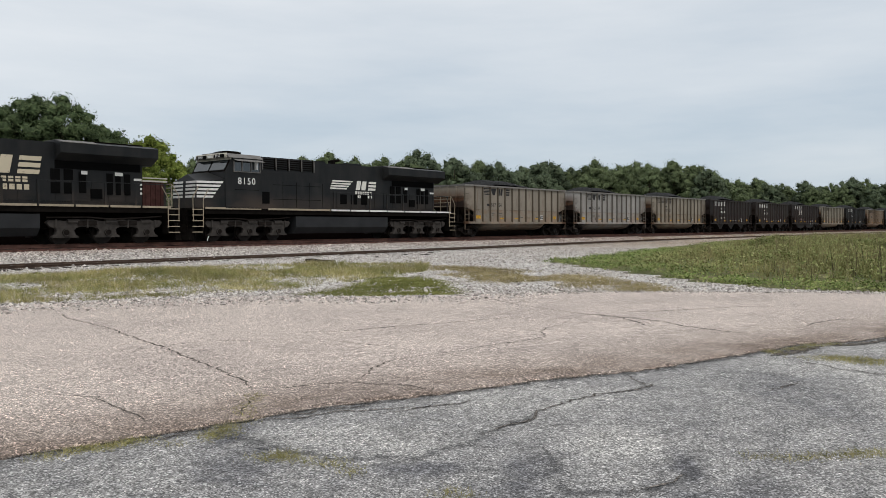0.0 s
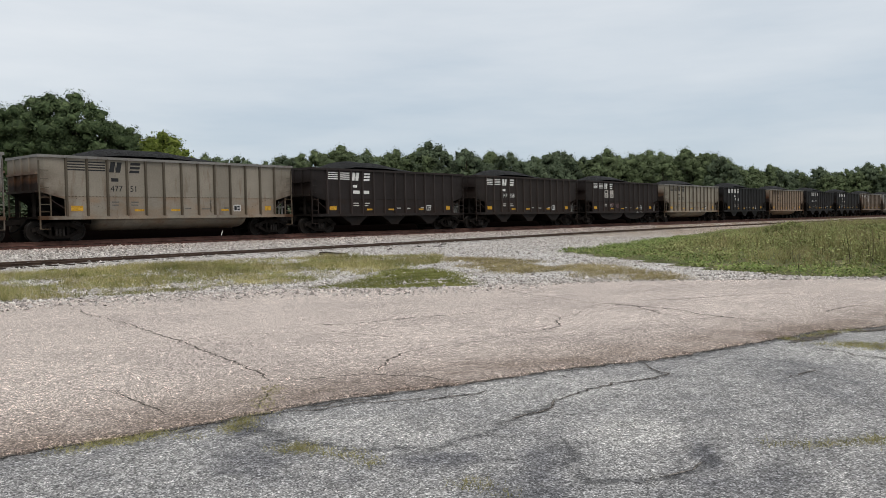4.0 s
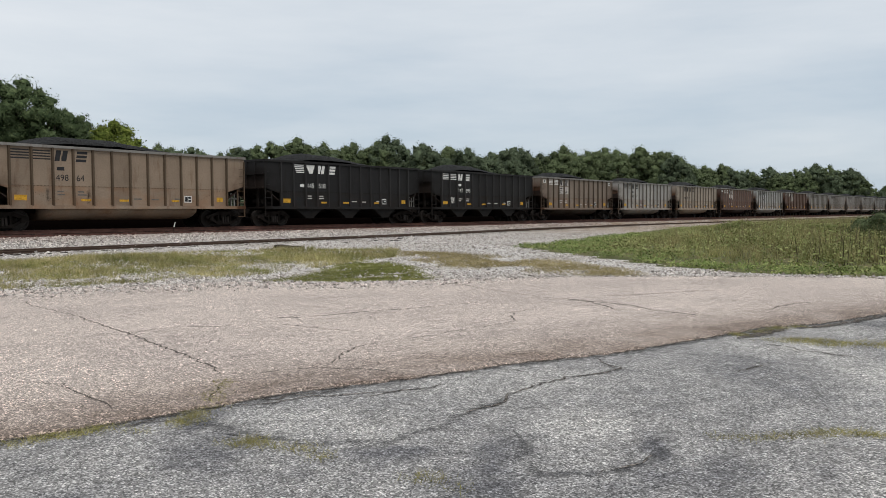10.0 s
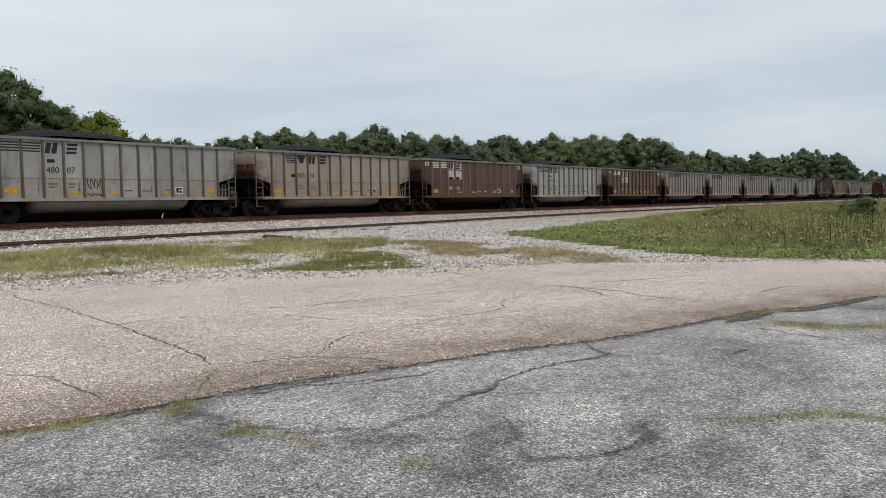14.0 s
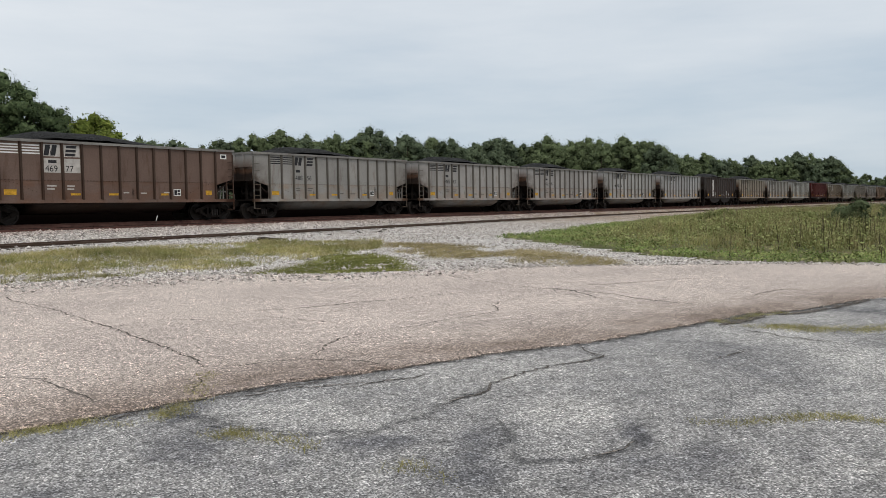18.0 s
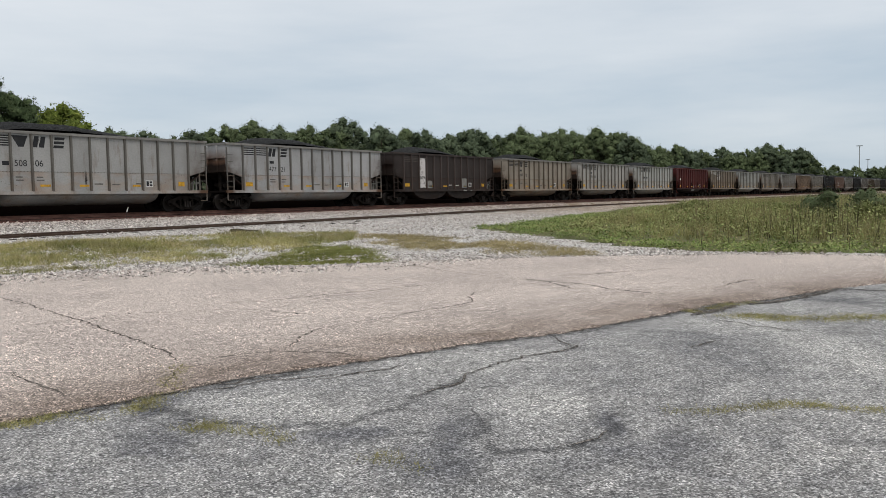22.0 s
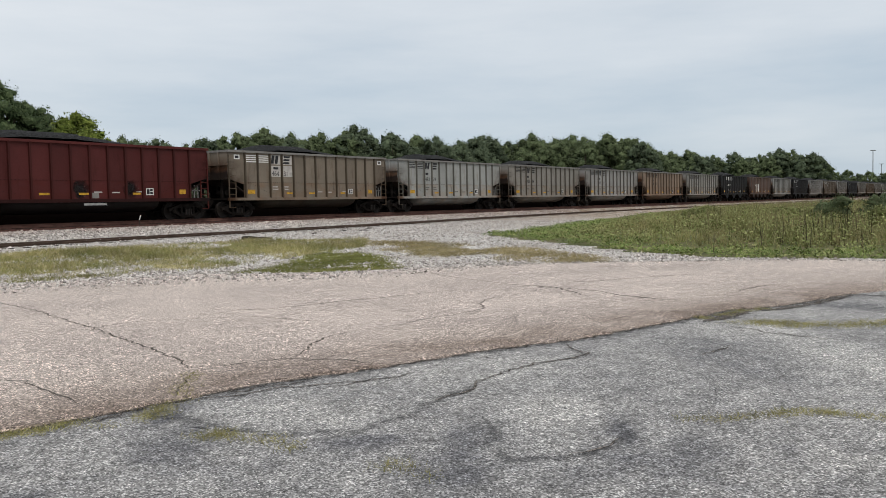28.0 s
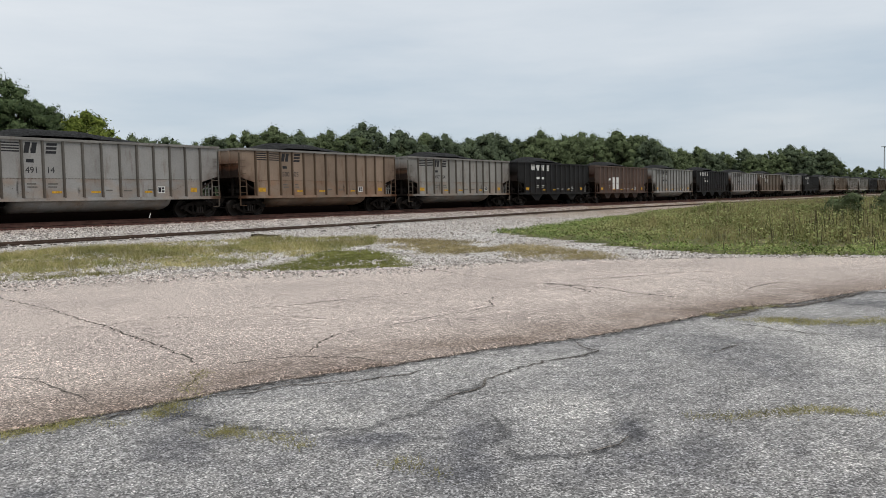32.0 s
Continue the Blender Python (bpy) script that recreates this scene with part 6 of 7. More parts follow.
def loco_truck(loco, x):
    t = new("truck")
    t.parent = loco
    t.matrix_basis = pose(x, 0, 0)
    for sy in (-1, 1):
        bm = bmesh.new()
        y0, y1 = sorted((sy * 1.30, sy * 1.08))
        foot = [(0.60, 0.30), (0.60, 0.37), (0.46, 0.44), (0.40, 0.62), (0.48, 0.74), (0.70, 0.79)]
        line = []
        for dx in (2.0, 0.0, -2.0):
            line += [(dx + a, b) for a, b in reversed(foot)] + [(dx - a, b) for a, b in foot]
        prism(bm, [(-2.85, 0.98), (-2.72, 1.10), (-1.75, 1.04), (-1.30, 1.13), (-0.70, 1.13), (-0.35, 1.05), (0.35, 1.05), (0.70, 1.13), (1.30, 1.13), (1.75, 1.04), (2.72, 1.10), (2.85, 0.98)] + line, y0, y1)
        part("side_frame", bm, M_TRUCKGREY, t)
        bm = bmesh.new()
        for dx in (-2.0, 0, 2.0):
            cyl(bm, (dx, sy * 1.29, 0.53), (dx, sy * 1.36, 0.53), 0.16, 14)
        for dx in (-1.0, 1.0):
            box(bm, dx - 0.45, dx + 0.45, min(sy * 1.30, sy * 1.38), max(sy * 1.30, sy * 1.38), 0.86, 1.06)
        part("axle_box", bm, M_STEEL, t)
        bm = bmesh.new()
        for dx in (-2.0, 0, 2.0):
            for k in range(10):
                a, b = 6.283 * k / 10, 6.283 * (k + 1) / 10
                cyl(bm, (dx + 0.15 * math.cos(a), sy * 1.37, 0.53 + 0.15 * math.sin(a)), (dx + 0.15 * math.cos(b), sy * 1.37, 0.53 + 0.15 * math.sin(b)), 0.018, 5)
        part("bearing_ring", bm, M_TRUCKGREY, t)
        bm = bmesh.new()
        for dx in (-1.9, -0.1, 1.7):
            cyl(bm, (dx, sy * 1.25, 1.02), (dx + 0.55, sy * 1.25, 1.02), 0.12, 10)
        for dx in (-2.45, -1.0, 1.0, 2.45):
            cyl(bm, (dx, sy * 1.34, 0.75), (dx, sy * 1.34, 1.12), 0.05, 8)
        part("brake_cylinder", bm, M_TRUCKGREY, t)
        bm = bmesh.new()
        tube(bm, [(-2.9, sy * 1.38, 1.2), (-1.0, sy * 1.4, 1.22), (0, sy * 1.4, 1.15), (1.8, sy * 1.38, 1.22), (2.8, sy * 1.35, 1.3)], 0.035)
        part("brake_pipe", bm, M_STEEL, t)
    for dx in (-2.0, 0, 2.0):
        bm = bmesh.new()
        for sy in (-1, 1):
            cyl(bm, (0, sy * 0.68, 0), (0, sy * 0.80, 0), 0.53, 28)
            cyl(bm, (0, sy * 0.65, 0), (0, sy * 0.68, 0), 0.56, 28)
        cyl(bm, (0, -1.1, 0), (0, 1.1, 0), 0.1, 10)
        part("wheelset", bm, M_WHEEL, t, at=pose(dx, 0, 0.53))


M_TRUCKGREY = rust_steel("dusty_truck_casting", (0.060, 0.053, 0.048), 0.9)


# ---- trees ----
def leaf_cloud(centres, radii, n, size, rng, spray=0.06):
    """Many small leaf faces through the uneven lumps of a crown."""
    k = len(centres)
    axis, phase = rng.normal(0, 1, (k, 3, 3)), rng.uniform(0, 6.28, (k, 3))
    axis /= np.linalg.norm(axis, axis=2, keepdims=True)

    def swell(d, q):
        w = np.einsum("nij,nj->ni", axis[q], d)
        return 1 + 0.27 * np.sin(3.3 * w[:, 0] + phase[q, 0]) + 0.18 * np.sin(6.1 * w[:, 1] + phase[q, 1]) + 0.12 * np.sin(9.7 * w[:, 2] + phase[q, 2])

    pick = rng.choice(k, n, p=radii ** 2 / (radii ** 2).sum())
    d = rng.normal(0, 1, (n, 3))
    d /= np.linalg.norm(d, axis=1, keepdims=True)
    r = radii[pick] * rng.uniform(0.50, 1.10, n) ** 0.7 * np.where(rng.rand(n) < spray, rng.uniform(1.0, 1.2, n), 1.0) * swell(d, pick)
    p = centres[pick] + d * r[:, None] * (1, 1, 0.8)
    nrm = d + rng.normal(0, 0.6, (n, 3)) + (0, 0, 0.35)
    nrm /= np.linalg.norm(nrm, axis=1, keepdims=True)
    a = np.cross(nrm, rng.normal(0, 1, (n, 3)))
    a /= np.linalg.norm(a, axis=1, keepdims=True)
    b = np.cross(nrm, a)
    s = size * rng.lognormal(0, 0.3, (n, 1))
    v = np.stack([p + a * s, p + b * s * 0.55, p - a * s, p - b * s * 0.55], 1).reshape(-1, 3)
    # each leaf takes its light as part of the rounded lump that it sits on
    out = p - centres.mean(0)
    out /= np.linalg.norm(out, axis=1, keepdims=True) + 1e-6
    shade = d * 0.55 + out * 0.65 + nrm * 0.4 + (0, 0, 0.15)
    shade = np.repeat(shade / np.linalg.norm(shade, axis=1, keepdims=True), 4, 0)
    # a rough, uneven mass of foliage inside each lump
    rings, turns = 6, 9
    th, ph = np.meshgrid(np.linspace(0.15, math.pi - 0.15, rings), np.arange(turns) * 6.2832 / turns, indexing="ij")
    ball = np.stack([np.sin(th) * np.cos(ph), np.sin(th) * np.sin(ph), np.cos(th)], -1).reshape(-1, 3)
    one = np.array([(i * turns + j, (i + 1) * turns + j, (i + 1) * turns + (j + 1) % turns, i * turns + (j + 1) % turns) for i in range(rings - 1) for j in range(turns)])
    q = np.repeat(np.arange(k), len(ball))
    dd = np.tile(ball, (k, 1)) + rng.normal(0, 0.16, (k * len(ball), 3))
    mass = centres[q] + dd * (radii[q] * 0.60 * swell(dd, q) * rng.uniform(0.72, 1.28, len(q)))[:, None] * (1, 1, 0.8)
    more = (one[None] + (4 * n + len(ball) * np.arange(k))[:, None, None]).reshape(-1, 4)
    out = mass - centres.mean(0)
    out /= np.linalg.norm(out, axis=1, keepdims=True) + 1e-6
    rough = dd * 0.55 + out * 0.4 + rng.normal(0, 0.38, dd.shape)
    rough /= np.linalg.norm(rough, axis=1, keepdims=True)
    me = bpy.data.meshes.new("crown")
    me.from_pydata(np.r_[v, mass].tolist(), [], np.r_[np.arange(4 * n).reshape(-1, 4), more].tolist())
    me.normals_split_custom_set_from_vertices(np.r_[shade, rough].tolist())
    return me


def tree_meshes(seed, h, width, n, size, material, low=0.22, k=80):
    rng = np.random.RandomState(seed)
    u = rng.uniform(0, 1, k) ** 0.8
    z = h * (low + (0.90 - low) * u)
    prof = np.sin(np.pi * np.clip(0.16 + 0.78 * u, 0, 1)) ** 0.7
    ang = rng.uniform(0, 6.283, k)
    rad = width * 0.5 * prof * np.sqrt(rng.uniform(0.15, 1, k)) * (0.92 + 0.16 * np.sin(2 * ang + seed) + 0.10 * np.sin(3 * ang + 2 * seed))
    c = np.c_[np.cos(ang) * rad, np.sin(ang) * rad, z]
    r = width * rng.uniform(0.080, 0.180, k) * (1.15 - 0.40 * u)
    c[0], r[0] = (rng.uniform(-0.08, 0.08) * width, rng.uniform(-0.08, 0.08) * width, h - width * 0.10), width * 0.12
    crown = leaf_cloud(c, r, n, size, rng)
    crown.materials.append(material)
    bm = bmesh.new()
    cyl(bm, (0, 0, -0.3), (0, 0, h * 0.45), 0.022 * h, 9, 0.012 * h)
    cyl(bm, (0, 0, h * 0.45), (c[0][0], c[0][1], h * 0.85), 0.012 * h, 7, 0.004 * h)
    for q in range(1, 11):
        z0 = min(c[q][2] * 0.75, h * 0.7)
        cyl(bm, (0, 0, z0 * 0.8), tuple(c[q]), 0.008 * h, 6, 0.002 * h)
    return mesh_of(bm, "trunk", M_BARK), crown


def plant_tree(meshes, x, y, h, base_h, label, group, turn, z=None):
    t = thing("tree", label, "tree", group)
    s = h / base_h
    z = float(ground_z(x, y)[0]) if z is None else z
    t.matrix_basis = pose(x, y, z, 0, 0, turn) @ Matrix.Diagonal((s, s, s, 1))
    part("trunk", meshes[0], None, t)
    part("crown", meshes[1], None, t)


LEFT = [(30, 89, 14.5), (34, 86.9, 14.5), (37.2, 84.7, 14.5), (38.2, 80.9, 14.5), (39.2, 78.3, 14.3), (41.0, 77.7, 12.4), (43.0, 78.2, 11.7), (44.5, 77.6, 11.2), (26, 86, 14)]
YELLOWISH = [(40.8, 66.4, 9.6), (39.9, 62.6, 8.0), (39.5, 60.4, 6.9)]
MID = [(102.4, 149.1, 15.7), (111.7, 158.7, 16.1), (104.6, 141.8, 14.9), (120.4, 158.6, 15.5), (128.8, 158.2, 16.7), (124.9, 146.7, 16.7), (103.3, 116.0, 14.4),
       (103.1, 109.2, 14.6), (109.6, 110.2, 14.2), (134.1, 126.4, 15.3), (113.6, 100.8, 14.1), (115.9, 99.7, 15.4), (139.7, 115.9, 15.9), (144.1, 114.0, 14.8),
       (146.4, 113.4, 16.0), (146.0, 107.7, 15.8), (135.0, 95.4, 14.1), (166.1, 110.0, 15.7), (146.0, 91.8, 14.8), (156.4, 96.1, 15.2), (168.6, 98.3, 14.9)]
RIGHT = [(162.0, 89.2, 15.7), (175.5, 92.4, 15.1), (161.1, 82.1, 14.4), (167.9, 82.1, 15.4), (184.8, 87.6, 16.0), (196.2, 88.8, 14.8), (160.9, 69.7, 14.6),
         (189.5, 78.5, 15.0), (233.1, 90.5, 16.3), (263.9, 97.7, 16.4), (261.1, 92.0, 15.7), (263.7, 87.4, 16.3), (305.1, 91.9, 16.1), (266.1, 74.0, 14.9),
         (276.5, 69.8, 14.2), (291.0, 69.0, 15.6), (268.2, 61.1, 15.4), (272.0, 58.7, 14.9), (319.9, 66.1, 14.6)]
DISTANT = [(435.2, 87.3, 13.8), (465.0, 89.2, 13.9), (441.5, 77.0, 13.5), (464.3, 73.1, 13.6), (611.2, 89.4, 13.9), (733.5, 95.3, 14.7), (750.5, 85.4, 14.2)]


def build_trees():
    rng = random.Random(3)
    wood = [tree_meshes(40 + k, 15.0, 9.5 + (k % 3) * 0.9, 20000, 0.108, M_LEAFMID if k in (0, 2, 4, 6) else M_LEAF, 0.05, 95) for k in range(7)]
    close = [tree_meshes(60 + k, 14.0, 8.0, 28000, 0.082, M_LEAFNEAR, 0.2) for k in range(3)]
    bright = tree_meshes(70, 9.5, 6.5, 16000, 0.075, M_LEAFY, 0.1)
    for k, (x, y, h) in enumerate(LEFT):
        plant_tree(close[k % 3], x, y, h, 14.0, "tall dark green broadleaf tree behind the railway", "trees behind the railway", rng.uniform(0, 360))
    for x, y, h in YELLOWISH:
        plant_tree(bright, x, y, h, 9.5, "smaller yellowish-green tree behind the railway", "trees behind the railway", rng.uniform(0, 360))
    for k, (x, y, h) in enumerate(MID + RIGHT + DISTANT):
        plant_tree(wood[rng.randrange(7)], x, y, h * 1.05, 15.3, "dark green broadleaf tree of the distant wood", "trees of the wood", rng.uniform(0, 360))
    # lower trees that fill the wood between and behind
    for row in (MID, RIGHT, DISTANT):
        for x, y, h in row:
            d = math.hypot(x, y)
            ux, uy = x / d, y / d
            for k in range(4 if row is MID else 8 if row is RIGHT else 12):
                o, back = rng.uniform(-8, 8) * (7 if row is DISTANT else 1), rng.uniform(-6, 14)
                s = (d + back) / d * rng.uniform(0.80, 0.98)
                plant_tree(wood[rng.randrange(7)], x + ux * back - uy * o, y + uy * back + ux * o, h * s, 15.3,
                           "dark green broadleaf tree within the distant wood", "trees of the wood", rng.uniform(0, 360))
    for x, y, h in LEFT:
        plant_tree(close[rng.randrange(3)], x + rng.uniform(-3, 3), y + 5, h * rng.uniform(0.7, 0.95), 14.0,
                   "dark green broadleaf tree behind the railway", "trees behind the railway", rng.uniform(0, 360))


# ---- grass and weeds ----
def blades(name, pts, z, height, width, lean, count, material, label, rng, category="grass"):
    n = len(pts)
    m = n * count
    idx = np.repeat(np.arange(n), count)
    base = np.c_[pts[idx], z[idx]] + np.c_[rng.normal(0, 0.05, (m, 2)), np.full(m, -0.01)]
    h = height[idx] * rng.uniform(0.5, 1.15, m)
    a = rng.uniform(0, 6.283, m)
    side = np.c_[np.cos(a), np.sin(a), np.zeros(m)] * width
    tip = base + np.c_[rng.normal(0, lean, (m, 2)) * h[:, None], h]
    v = np.stack([base - side, base + side, tip], 1).reshape(-1, 3)
    return raw(name, v.tolist(), np.arange(3 * m).reshape(-1, 3).tolist(), material, label, category, "stuff")


def leaves(name, pts, z, height, size, count, material, label, rng, category="weeds"):
    n = len(pts)
    m = n * count
    idx = np.repeat(np.arange(n), count)
    p = np.c_[pts[idx] + rng.normal(0, 0.16, (m, 2)), z[idx] + height[idx] * rng.uniform(0.08, 1.0, m)]
    nrm = rng.normal(0, 0.5, (m, 3)) + (-0.2, -0.25, 0.9)
    nrm /= np.linalg.norm(nrm, axis=1, keepdims=True)
    a = np.cross(nrm, rng.normal(0, 1, (m, 3)))
    a /= np.linalg.norm(a, axis=1, keepdims=True)
    b = np.cross(nrm, a)
    s = size * rng.lognormal(0, 0.3, (m, 1))
    v = np.stack([p + a * s, p + b * s * 0.6, p - a * s, p - b * s * 0.6], 1).reshape(-1, 3)
    return raw(name, v.tolist(), np.arange(4 * m).reshape(-1, 4).tolist(), material, label, category, "stuff")


BAND = [(-15, 21), (0, 19.9), (7.9, 18.9), (9.5, 18.2), (11.2, 17.6), (12.6, 17.3), (13.9, 16.9), (15.4, 17.0), (17.8, 17.2), (20.8, 17.6), (23.6, 19.8), (21.5, 23.2), (18.2, 25.0), (14.7, 25.8), (9, 25.6), (-15, 25)]
PATCH = [(13.5, 15.4), (14.0, 14.1), (13.9, 13.2), (14.0, 12.6), (14.9, 12.5), (14.9, 11.9), (15.9, 12.5), (17.2, 13.9), (18.5, 15.4), (19.1, 16.9), (18.3, 17.3), (16.1, 16.0), (14.8, 15.6)]
DRYBAND = [(19.9, 15.9), (19.3, 14.2), (19.6, 12.4), (19.1, 10.6), (18.9, 9.4), (19.6, 8.6), (21.0, 9.7), (22.4, 12.2), (22.8, 14.5), (23.2, 17.0), (22.7, 19.0)]


def build_plants():
    rng = np.random.RandomState(9)
    p = scatter(rng, BAND, 19000, -15, 24, 16, 27)
    patchy = np.array([noise.noise(Vector((x * 0.35, y * 0.35, 2.0))) for x, y in p])
    ok = (patchy > -0.20) | (rng.rand(len(p)) < 0.22)
    p = p[ok]
    blades("dry_grass", p, ground_z(p[:, 0], p[:, 1]), np.where(patchy[ok] > 0.1, 0.21, 0.12) * (1 + 0.35 * smooth01((12 - p[:, 0]) / 8)), 0.006, 0.65, 8, M_GRASSDRY, "thin yellow-green grass growing through gravel", rng)
    p = scatter(rng, PATCH, 9000, 13, 20, 11, 18) + rng.normal(0, 0.22, (9000, 2))
    lump = np.array([noise.noise(Vector((x * 1.1, y * 1.1, 4.0))) for x, y in p])
    p = p[lump > -0.62 + 0.35 * rng.rand(len(p))]
    blades("green_grass", p, ground_z(p[:, 0], p[:, 1]), np.full(len(p), 0.06), 0.007, 0.9, 8, M_GRASSGREEN, "low green grass patch at the road's edge", rng)
    p = scatter(rng, DRYBAND, 7500, 18, 24, 8, 20) + rng.normal(0, 0.25, (7500, 2))
    patchy = np.array([noise.noise(Vector((x * 0.6, y * 0.6, 5.0))) for x, y in p])
    p = p[patchy > -0.30 + 0.4 * rng.rand(len(p))]
    blades("straw_grass", p, ground_z(p[:, 0], p[:, 1]), np.full(len(p), 0.085), 0.006, 1.0, 6, M_STRAW, "straw-coloured grass on gravel", rng)
    # the weedy bank
    n = 16000
    p = scatter(rng, WEED_AREA, n * 3, 18, 130, -20, 31)
    d = np.hypot(p[:, 0], p[:, 1])
    p = p[rng.rand(len(p)) < np.clip((30 / d) ** 1.2, 0.05, 1)]
    d = np.hypot(p[:, 0], p[:, 1])
    edge = np.min([np.abs(beyond(p[:, 0], p[:, 1], WEED_AREA[:7])), np.abs(beyond(p[:, 0], p[:, 1], WEED_AREA[-6:] + WEED_AREA[:1]))], 0)
    lump = np.array([noise.noise(Vector((x * 0.22, y * 0.22, 7.0))) for x, y in p])
    h = (0.09 + 0.50 * smooth01((edge - 1.0) / 6.0) + 0.22 * smooth01((8.0 - p[:, 1]) / 6.0) * smooth01((edge - 1.5) / 4.0)) * (1 + 0.9 * lump)
    z = ground_z(p[:, 0], p[:, 1])
    big = np.clip(d / 30, 1, 3)
    kind = np.array([noise.noise(Vector((x * 0.3, y * 0.3, 17.0))) for x, y in p]) + rng.normal(0, 0.2, len(p))
    q = kind < 0.16
    leaves("weeds", p[q], z[q], h[q] * 0.85, 0.040, 12, M_WEED, "thick green leafy weeds on the bank", rng)
    q = (kind > -0.28) & (edge > 1.2)
    blades("tall_grass", p[q], z[q], h[q] * 1.1, 0.008, 0.30, 11, M_GRASSWEED, "tall yellow-green grass among the weeds", rng)
    q = (edge < 2.8 * rng.rand(len(p)) ** 1.3 + 0.7) & (p[:, 0] < 45)
    leaves("creeping_weeds", p[q], z[q], np.full(q.sum(), 0.15), 0.031, 18, M_CREEP, "low bright green creeping weeds along the gravel", rng)
    dry = np.array([noise.noise(Vector((x * 0.25, y * 0.25, 31.0))) for x, y in p]) + 0.012 * (p[:, 0] - 30) - 0.01 * (p[:, 1] - 8)
    q = (rng.rand(len(p)) < np.clip(0.06 + 0.4 * dry, 0.02, 0.3)) & (h > 0.3)
    blades("dry_stalks", p[q], z[q], h[q] * 1.45, 0.010, 0.14, 5, M_STALK, "dry brown weed stalks standing above the grass", rng, "weeds")
    c = rng.normal((28.5, 5.0), (1.8, 1.3), (90, 2))
    blades("weed_stems", c, ground_z(c[:, 0], c[:, 1]), rng.uniform(0.6, 1.25, 90), 0.011, 0.10, 2, M_STEM, "tall thin dark weed stems", rng, "weeds")
    # tufts in the broken joints of the lot
    spots = [(3.85, 4.61, 60), (3.80, 4.68, 30), (3.92, 5.51, 50), (4.05, 5.6, 30), (4.36, 5.78, 40), (4.5, 5.85, 20), (3.52, 5.56, 16), (3.88, 4.38, 20), (3.91, 4.19, 24), (3.89, 3.96, 22),
             (3.92, 3.17, 16), (3.93, 3.07, 18), (3.9, 2.88, 12), (5.0, 6.45, 14), (11.02, 3.49, 40), (11.36, 3.29, 70), (2.82, 5.95, 30), (2.99, 5.97, 36), (3.12, 5.91, 40), (3.24, 5.86, 36), (3.38, 5.84, 30), (11.9, 3.2, 60), (11.6, 3.25, 60), (12.2, 3.0, 50), (10.95, 3.4, 40)]
    pts = np.concatenate([rng.normal((x, y), 0.05, (int(c * 0.8), 2)) for x, y, c in spots])

    def along(line, n, spread):
        line = np.array(line)
        t = rng.uniform(0, len(line) - 1.001, n)
        k = t.astype(int)
        return line[k] + (line[k + 1] - line[k]) * (t - k)[:, None] + rng.normal(0, spread, (n, 2))

    seam = along([(5.84, 2.04), (6.0, 1.76), (6.18, 1.61), (6.33, 1.45), (6.45, 1.4), (6.53, 1.26), (6.58, 1.15), (6.55, 1.04), (6.61, 0.8), (6.66, 0.62)], 200, 0.016)
    seam2 = along([(10.88, 2.84), (10.93, 2.51), (10.9, 2.23), (11.19, 1.77), (11.48, 1.39), (11.9, 0.8)], 620, 0.14)
    pts = np.concatenate([pts, seam, seam2, along([(4.35, 5.81), (4.1, 5.66), (3.84, 5.41)], 60, 0.05), along([(3.0, 5.95), (3.36, 5.90), (3.55, 5.80)], 50, 0.05)])
    joint = along([(5.05, 6.45), (4.85, 6.25), (4.65, 6.04), (4.42, 5.82)], 60, 0.035)
    blades("joint_grass", joint, np.full(len(joint), 0.036), np.full(len(joint), 0.035), 0.0035, 1.0, 6, M_CRACKGRASS, "short yellowish grass in a crack of the road", rng)
    blades("crack_grass", pts, np.zeros(len(pts)), np.full(len(pts), 0.04), 0.0035, 1.0, 7, M_CRACKGRASS, "short yellow-green grass in the cracks of the lot", rng)


def build_undergrowth():
    rng = np.random.RandomState(77)
    n = 42000
    x = rng.uniform(-25, 190, n)
    y = 41.8 + rng.uniform(0, 1, n) ** 1.3 * 5.5
    top = np.array([noise.noise(Vector((a * 0.12, b * 0.2, 3.0))) for a, b in zip(x, y)])
    p = np.c_[x, y]
    # brush assumed behind the train, keeps the gaps between cars dark
    leaves("undergrowth", p, ground_z(x, y), (2.0 + 1.0 * top) * np.clip((y - 41.0) / 2.0, 0.3, 1), 0.13, 2, M_LEAF, "dense dark undergrowth on the bank added behind the train", rng, "undergrowth")


def build_bush(x, y, h, w, seed, label):
    rng = np.random.RandomState(seed)
    b = thing("bush", label, "bush", "bushes on the bank", at=pose(x, y, float(ground_z(x, y)[0])))
    k = 14
    c = np.c_[np.clip(rng.normal(0, w * 0.22, (k, 2)), -w * 0.4, w * 0.4), rng.uniform(0.2, 0.72, k) * h]
    r = np.full(k, 0.28 * h)
    me = leaf_cloud(c, r, 7000 if seed < 33 else 3500, 0.036, rng)
    me.materials.append(M_WEED if seed > 32 else M_LEAFMID)
    part("leaves", me, None, b)
    bm = bmesh.new()
    for q in c[:7]:
        cyl(bm, (q[0] * 0.2, q[1] * 0.2, -0.1), tuple(q), 0.02, 5, 0.008)
    part("stems", bm, M_BARK, b)


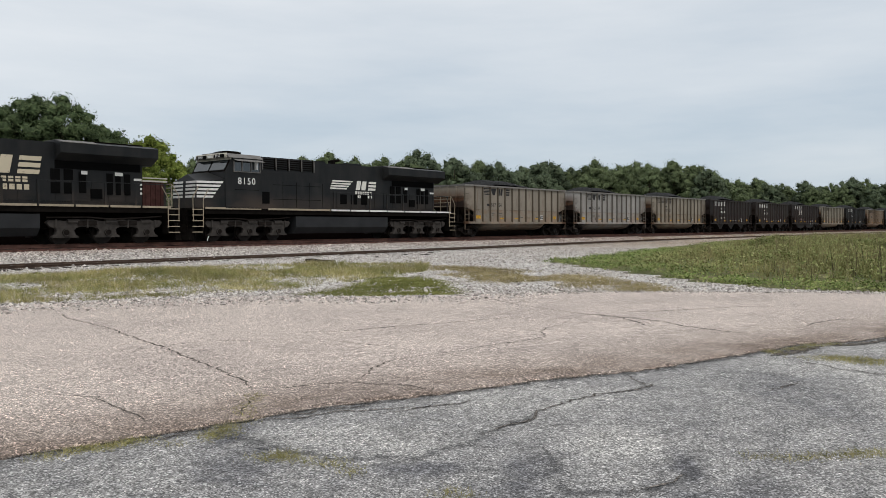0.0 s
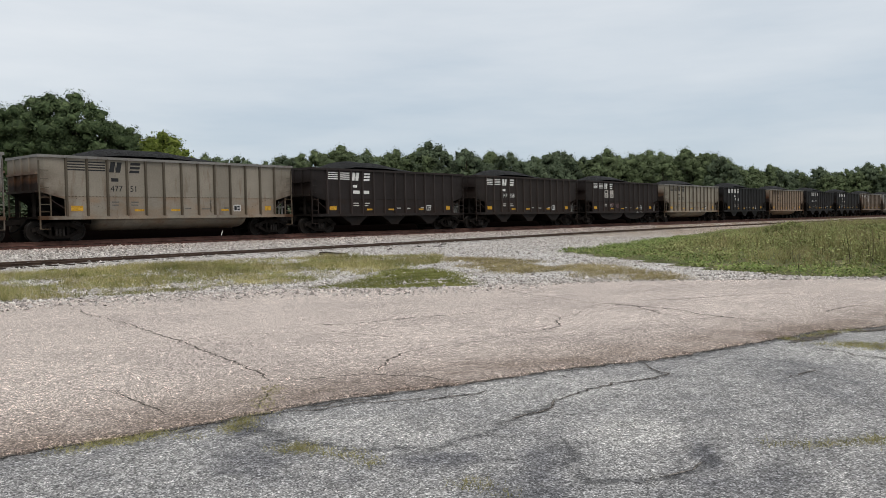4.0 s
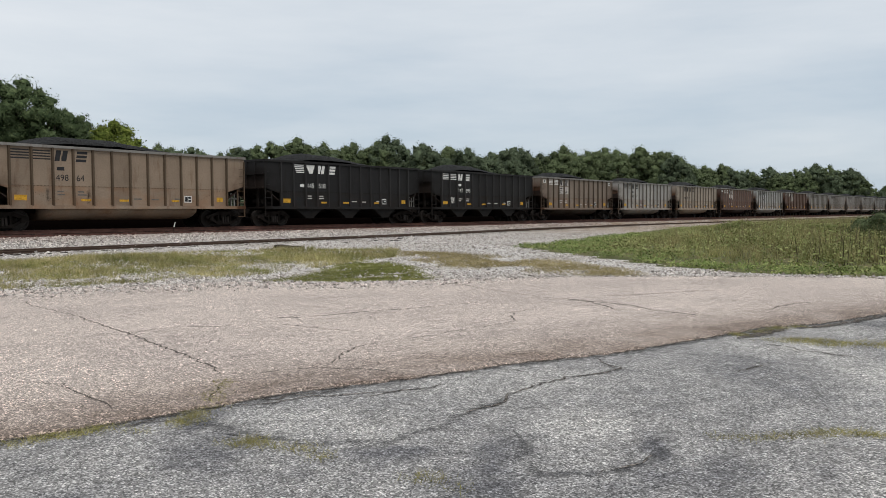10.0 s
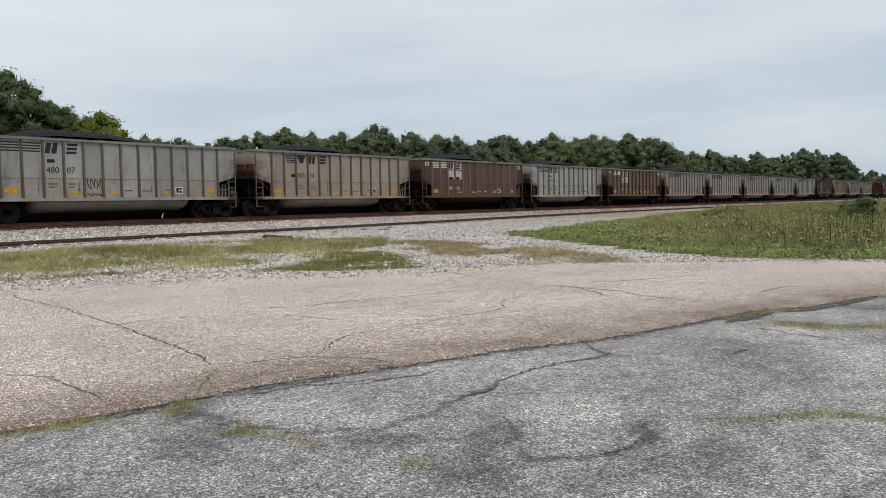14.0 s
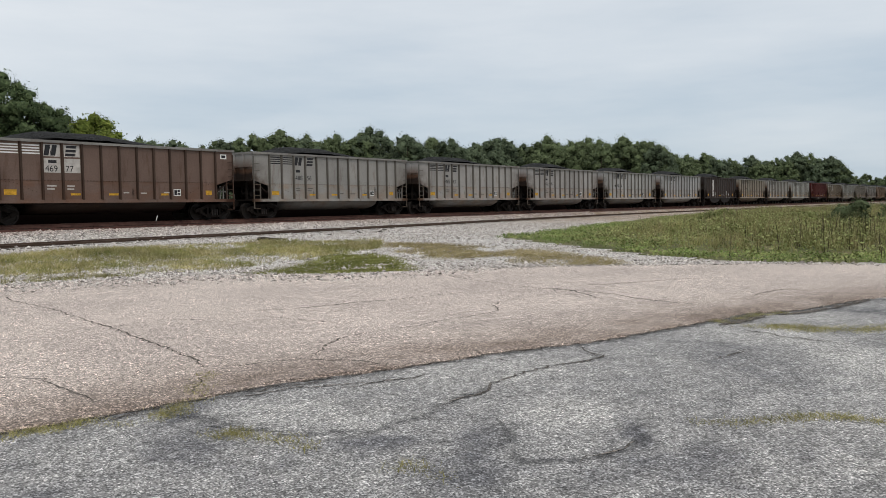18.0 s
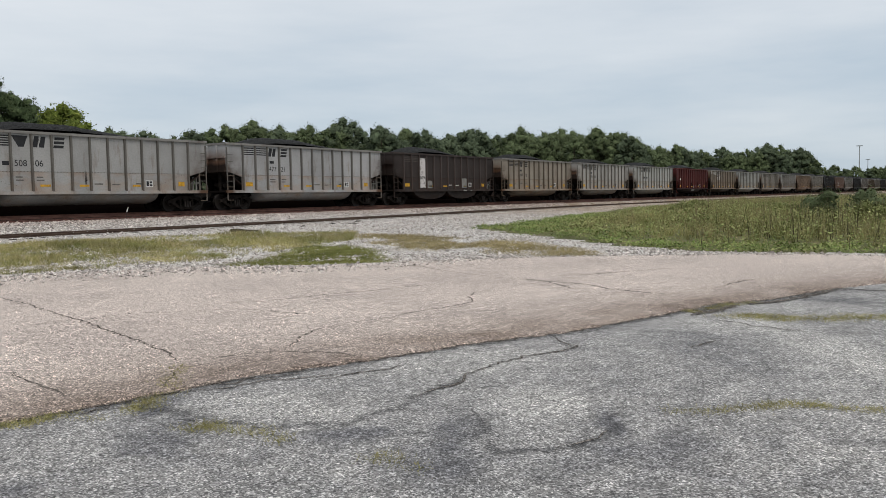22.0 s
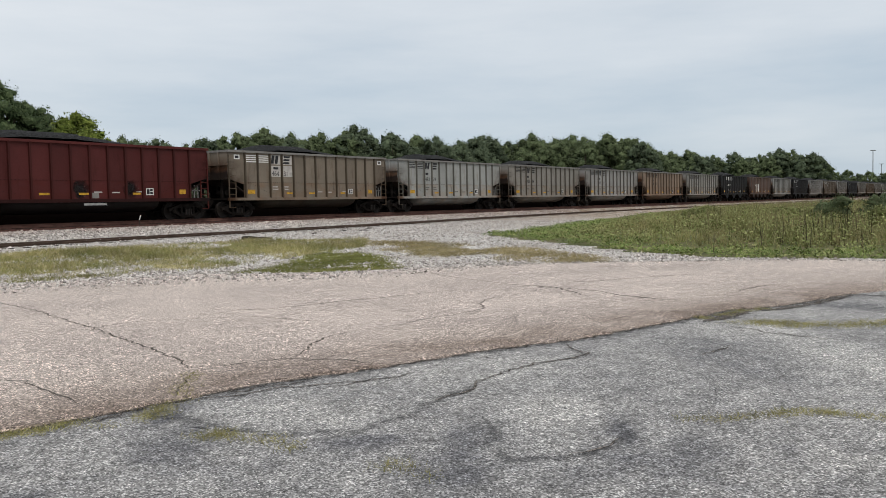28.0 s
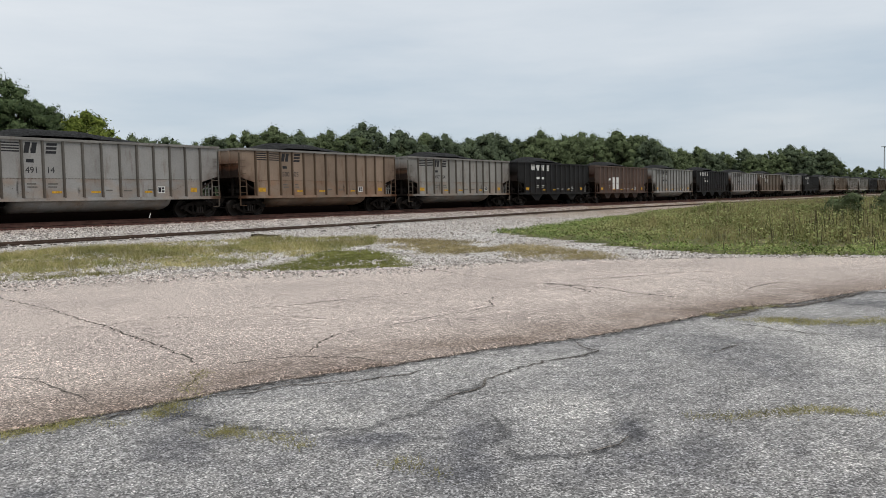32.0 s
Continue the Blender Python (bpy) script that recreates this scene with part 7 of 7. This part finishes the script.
def build_far_things():
    for x, y, h in ((525, 69.7, 26), (705, 87.8, 24)):
        m = thing("light_mast", "tall grey floodlight mast of the rail yard", "light mast", "floodlight masts", at=pose(x, y, 0.3))
        bm = bmesh.new()
        cyl(bm, (0, 0, 0), (0, 0, h), 0.34, 8, 0.2)
        part("pole", bm, M_MAST, m)
        part("lamp_ring", boxes((-1.6, 1.6, -0.4, 0.4, h - 0.4, h), (-0.4, 0.4, -1.6, 1.6, h - 0.4, h)), M_MAST, m)
    bm = bmesh.new()
    cyl(bm, (605, 106, 0.3), (605, 106, 24.5), 0.3, 6, 0.12)
    solid("radio_mast", bm, M_MAST, "thin grey radio mast far behind the wood", "mast")
    # a small leaning stake with a white top beside the running line
    st = thing("marker_stake", "thin leaning marker stake with a white top", "stake", at=pose(25.62, 36.4, float(ground_z(25.62, 36.4)[0]) - 0.05))
    bm = bmesh.new()
    cyl(bm, (0, 0, 0), (0.03, 0, 0.42), 0.018, 6)
    part("shaft", bm, M_TIE, st)
    bm = bmesh.new()
    cyl(bm, (0.03, 0, 0.42), (0.12, 0, 0.66), 0.026, 6, 0.020)
    part("white_top", bm, M_WHITE, st)
    rng = random.Random(14)
    for x, y in ((27.5, 26.2), (30.4, 27.0), (31.1, 26.4), (33.0, 27.6), (8.6, 24.6), (12.0, 26.0)):
        w = rng.uniform(0.25, 0.7)
        bm = bmesh.new()
        prism(bm, [(-w, 0.0), (w, 0.0), (w * 0.7, 0.03), (0.1, 0.06), (-w * 0.8, 0.025)], -0.06, 0.06)
        ob = solid("tie_fragment", bm, M_TIE, "dark rotten fragment of a wooden tie", "railway tie", "rotten tie fragments")
        ob.matrix_basis = pose(x, y, float(ground_z(x, y)[0]) - 0.01, 0, 0, rng.uniform(-60, 60))
    # a broken tie left beside the siding
    d = thing("old_tie", "broken dark wooden tie lying on gravel", "railway tie", at=pose(22.6, 24.7, float(ground_z(22.6, 24.7)[0]), 0, 0, -35))
    bm = bmesh.new()
    prism(bm, [(-0.55, 0.0), (0.6, 0.0), (0.55, 0.06), (0.1, 0.09), (-0.2, 0.14), (-0.5, 0.13)], -0.10, 0.10)
    part("timber", bm, M_TIE, d)


# ---- what moves: the whole train rolls past at one speed ----
TRAVEL = [(0, 47.5), (6, -45.4), (9, -91.8), (13, -153.4), (19, -245.7), (23, -307.5), (28, -385.35), (32, -447.0)]


def train_at(t):
    return float(np.interp(t, [r[0] for r in TRAVEL], [r[1] for r in TRAVEL]))


def time_at(x):
    return float(np.interp(-x, [-r[1] for r in TRAVEL], [r[0] for r in TRAVEL]))


def roll_wheels(owner, offset, radius, near, far):
    """Wheels turn by the way rolled, over the stretch of track before the camera."""
    t0, t1 = time_at(far - offset), time_at(near - offset)
    if t1 - t0 < 0.3:
        return
    way = abs(train_at(t1) - train_at(t0))
    n = max(2, math.ceil(math.degrees(way / radius) / 78))
    for ob in owner.children_recursive:
        if not ob.name.startswith("wheelset"):
            continue
        x, y, z = ob.location
        rows = [(t0 + (t1 - t0) * k / n, pose(x, y, z, 0, -math.degrees(way / radius) * k / n, 0)) for k in range(n + 1)]
        if t0 > 0.04:
            rows.insert(0, (0, rows[0][1]))
        if t1 < 31.96:
            rows.append((32, rows[-1][1]))
        walk(ob, rows)


def motions():
    for i, car in enumerate(COAL_CARS):
        walk(car, [(t, pose(x + i * PITCH, TRACK_Y, RAIL_Z)) for t, x in TRAVEL])
        roll_wheels(car, i * PITCH, 0.457, 2, 62)
    for k, loco in enumerate(LOCOS):
        walk(loco, [(t, pose(x - 0.71 - (k + 1) * LOCO, TRACK_Y, RAIL_Z)) for t, x in TRAVEL])
        roll_wheels(loco, -0.71 - (k + 1) * LOCO, 0.53, -12, 62)


build_ground()
build_paving()
build_tracks()
COAL_CARS = build_cars()
LOCOS = [build_locomotive(pose(24.5, TRACK_Y, RAIL_Z), False), build_locomotive(pose(2.2, TRACK_Y, RAIL_Z), True)]
build_trees()
build_far_things()
build_bush(37.6, 4.9, 1.5, 2.9, 31, "round green vine-covered bush on the bank")
build_bush(40, 6.95, 1.3, 1.3, 32, "dark green bush among the weeds")
for n, (x, y, h, w) in enumerate(((50, 15.5, 1.0, 1.6), (40, 13.0, 0.9, 1.4), (46, 11.0, 0.8, 1.8), (40.5, 8.6, 0.9, 1.6), (34, 3.6, 1.0, 2.4))):
    build_bush(x, y, h, w, 33 + 2 * n, "clump of tall green weeds on the bank")
build_undergrowth()
build_gravel()
build_plants()
build_cracks()
motions()
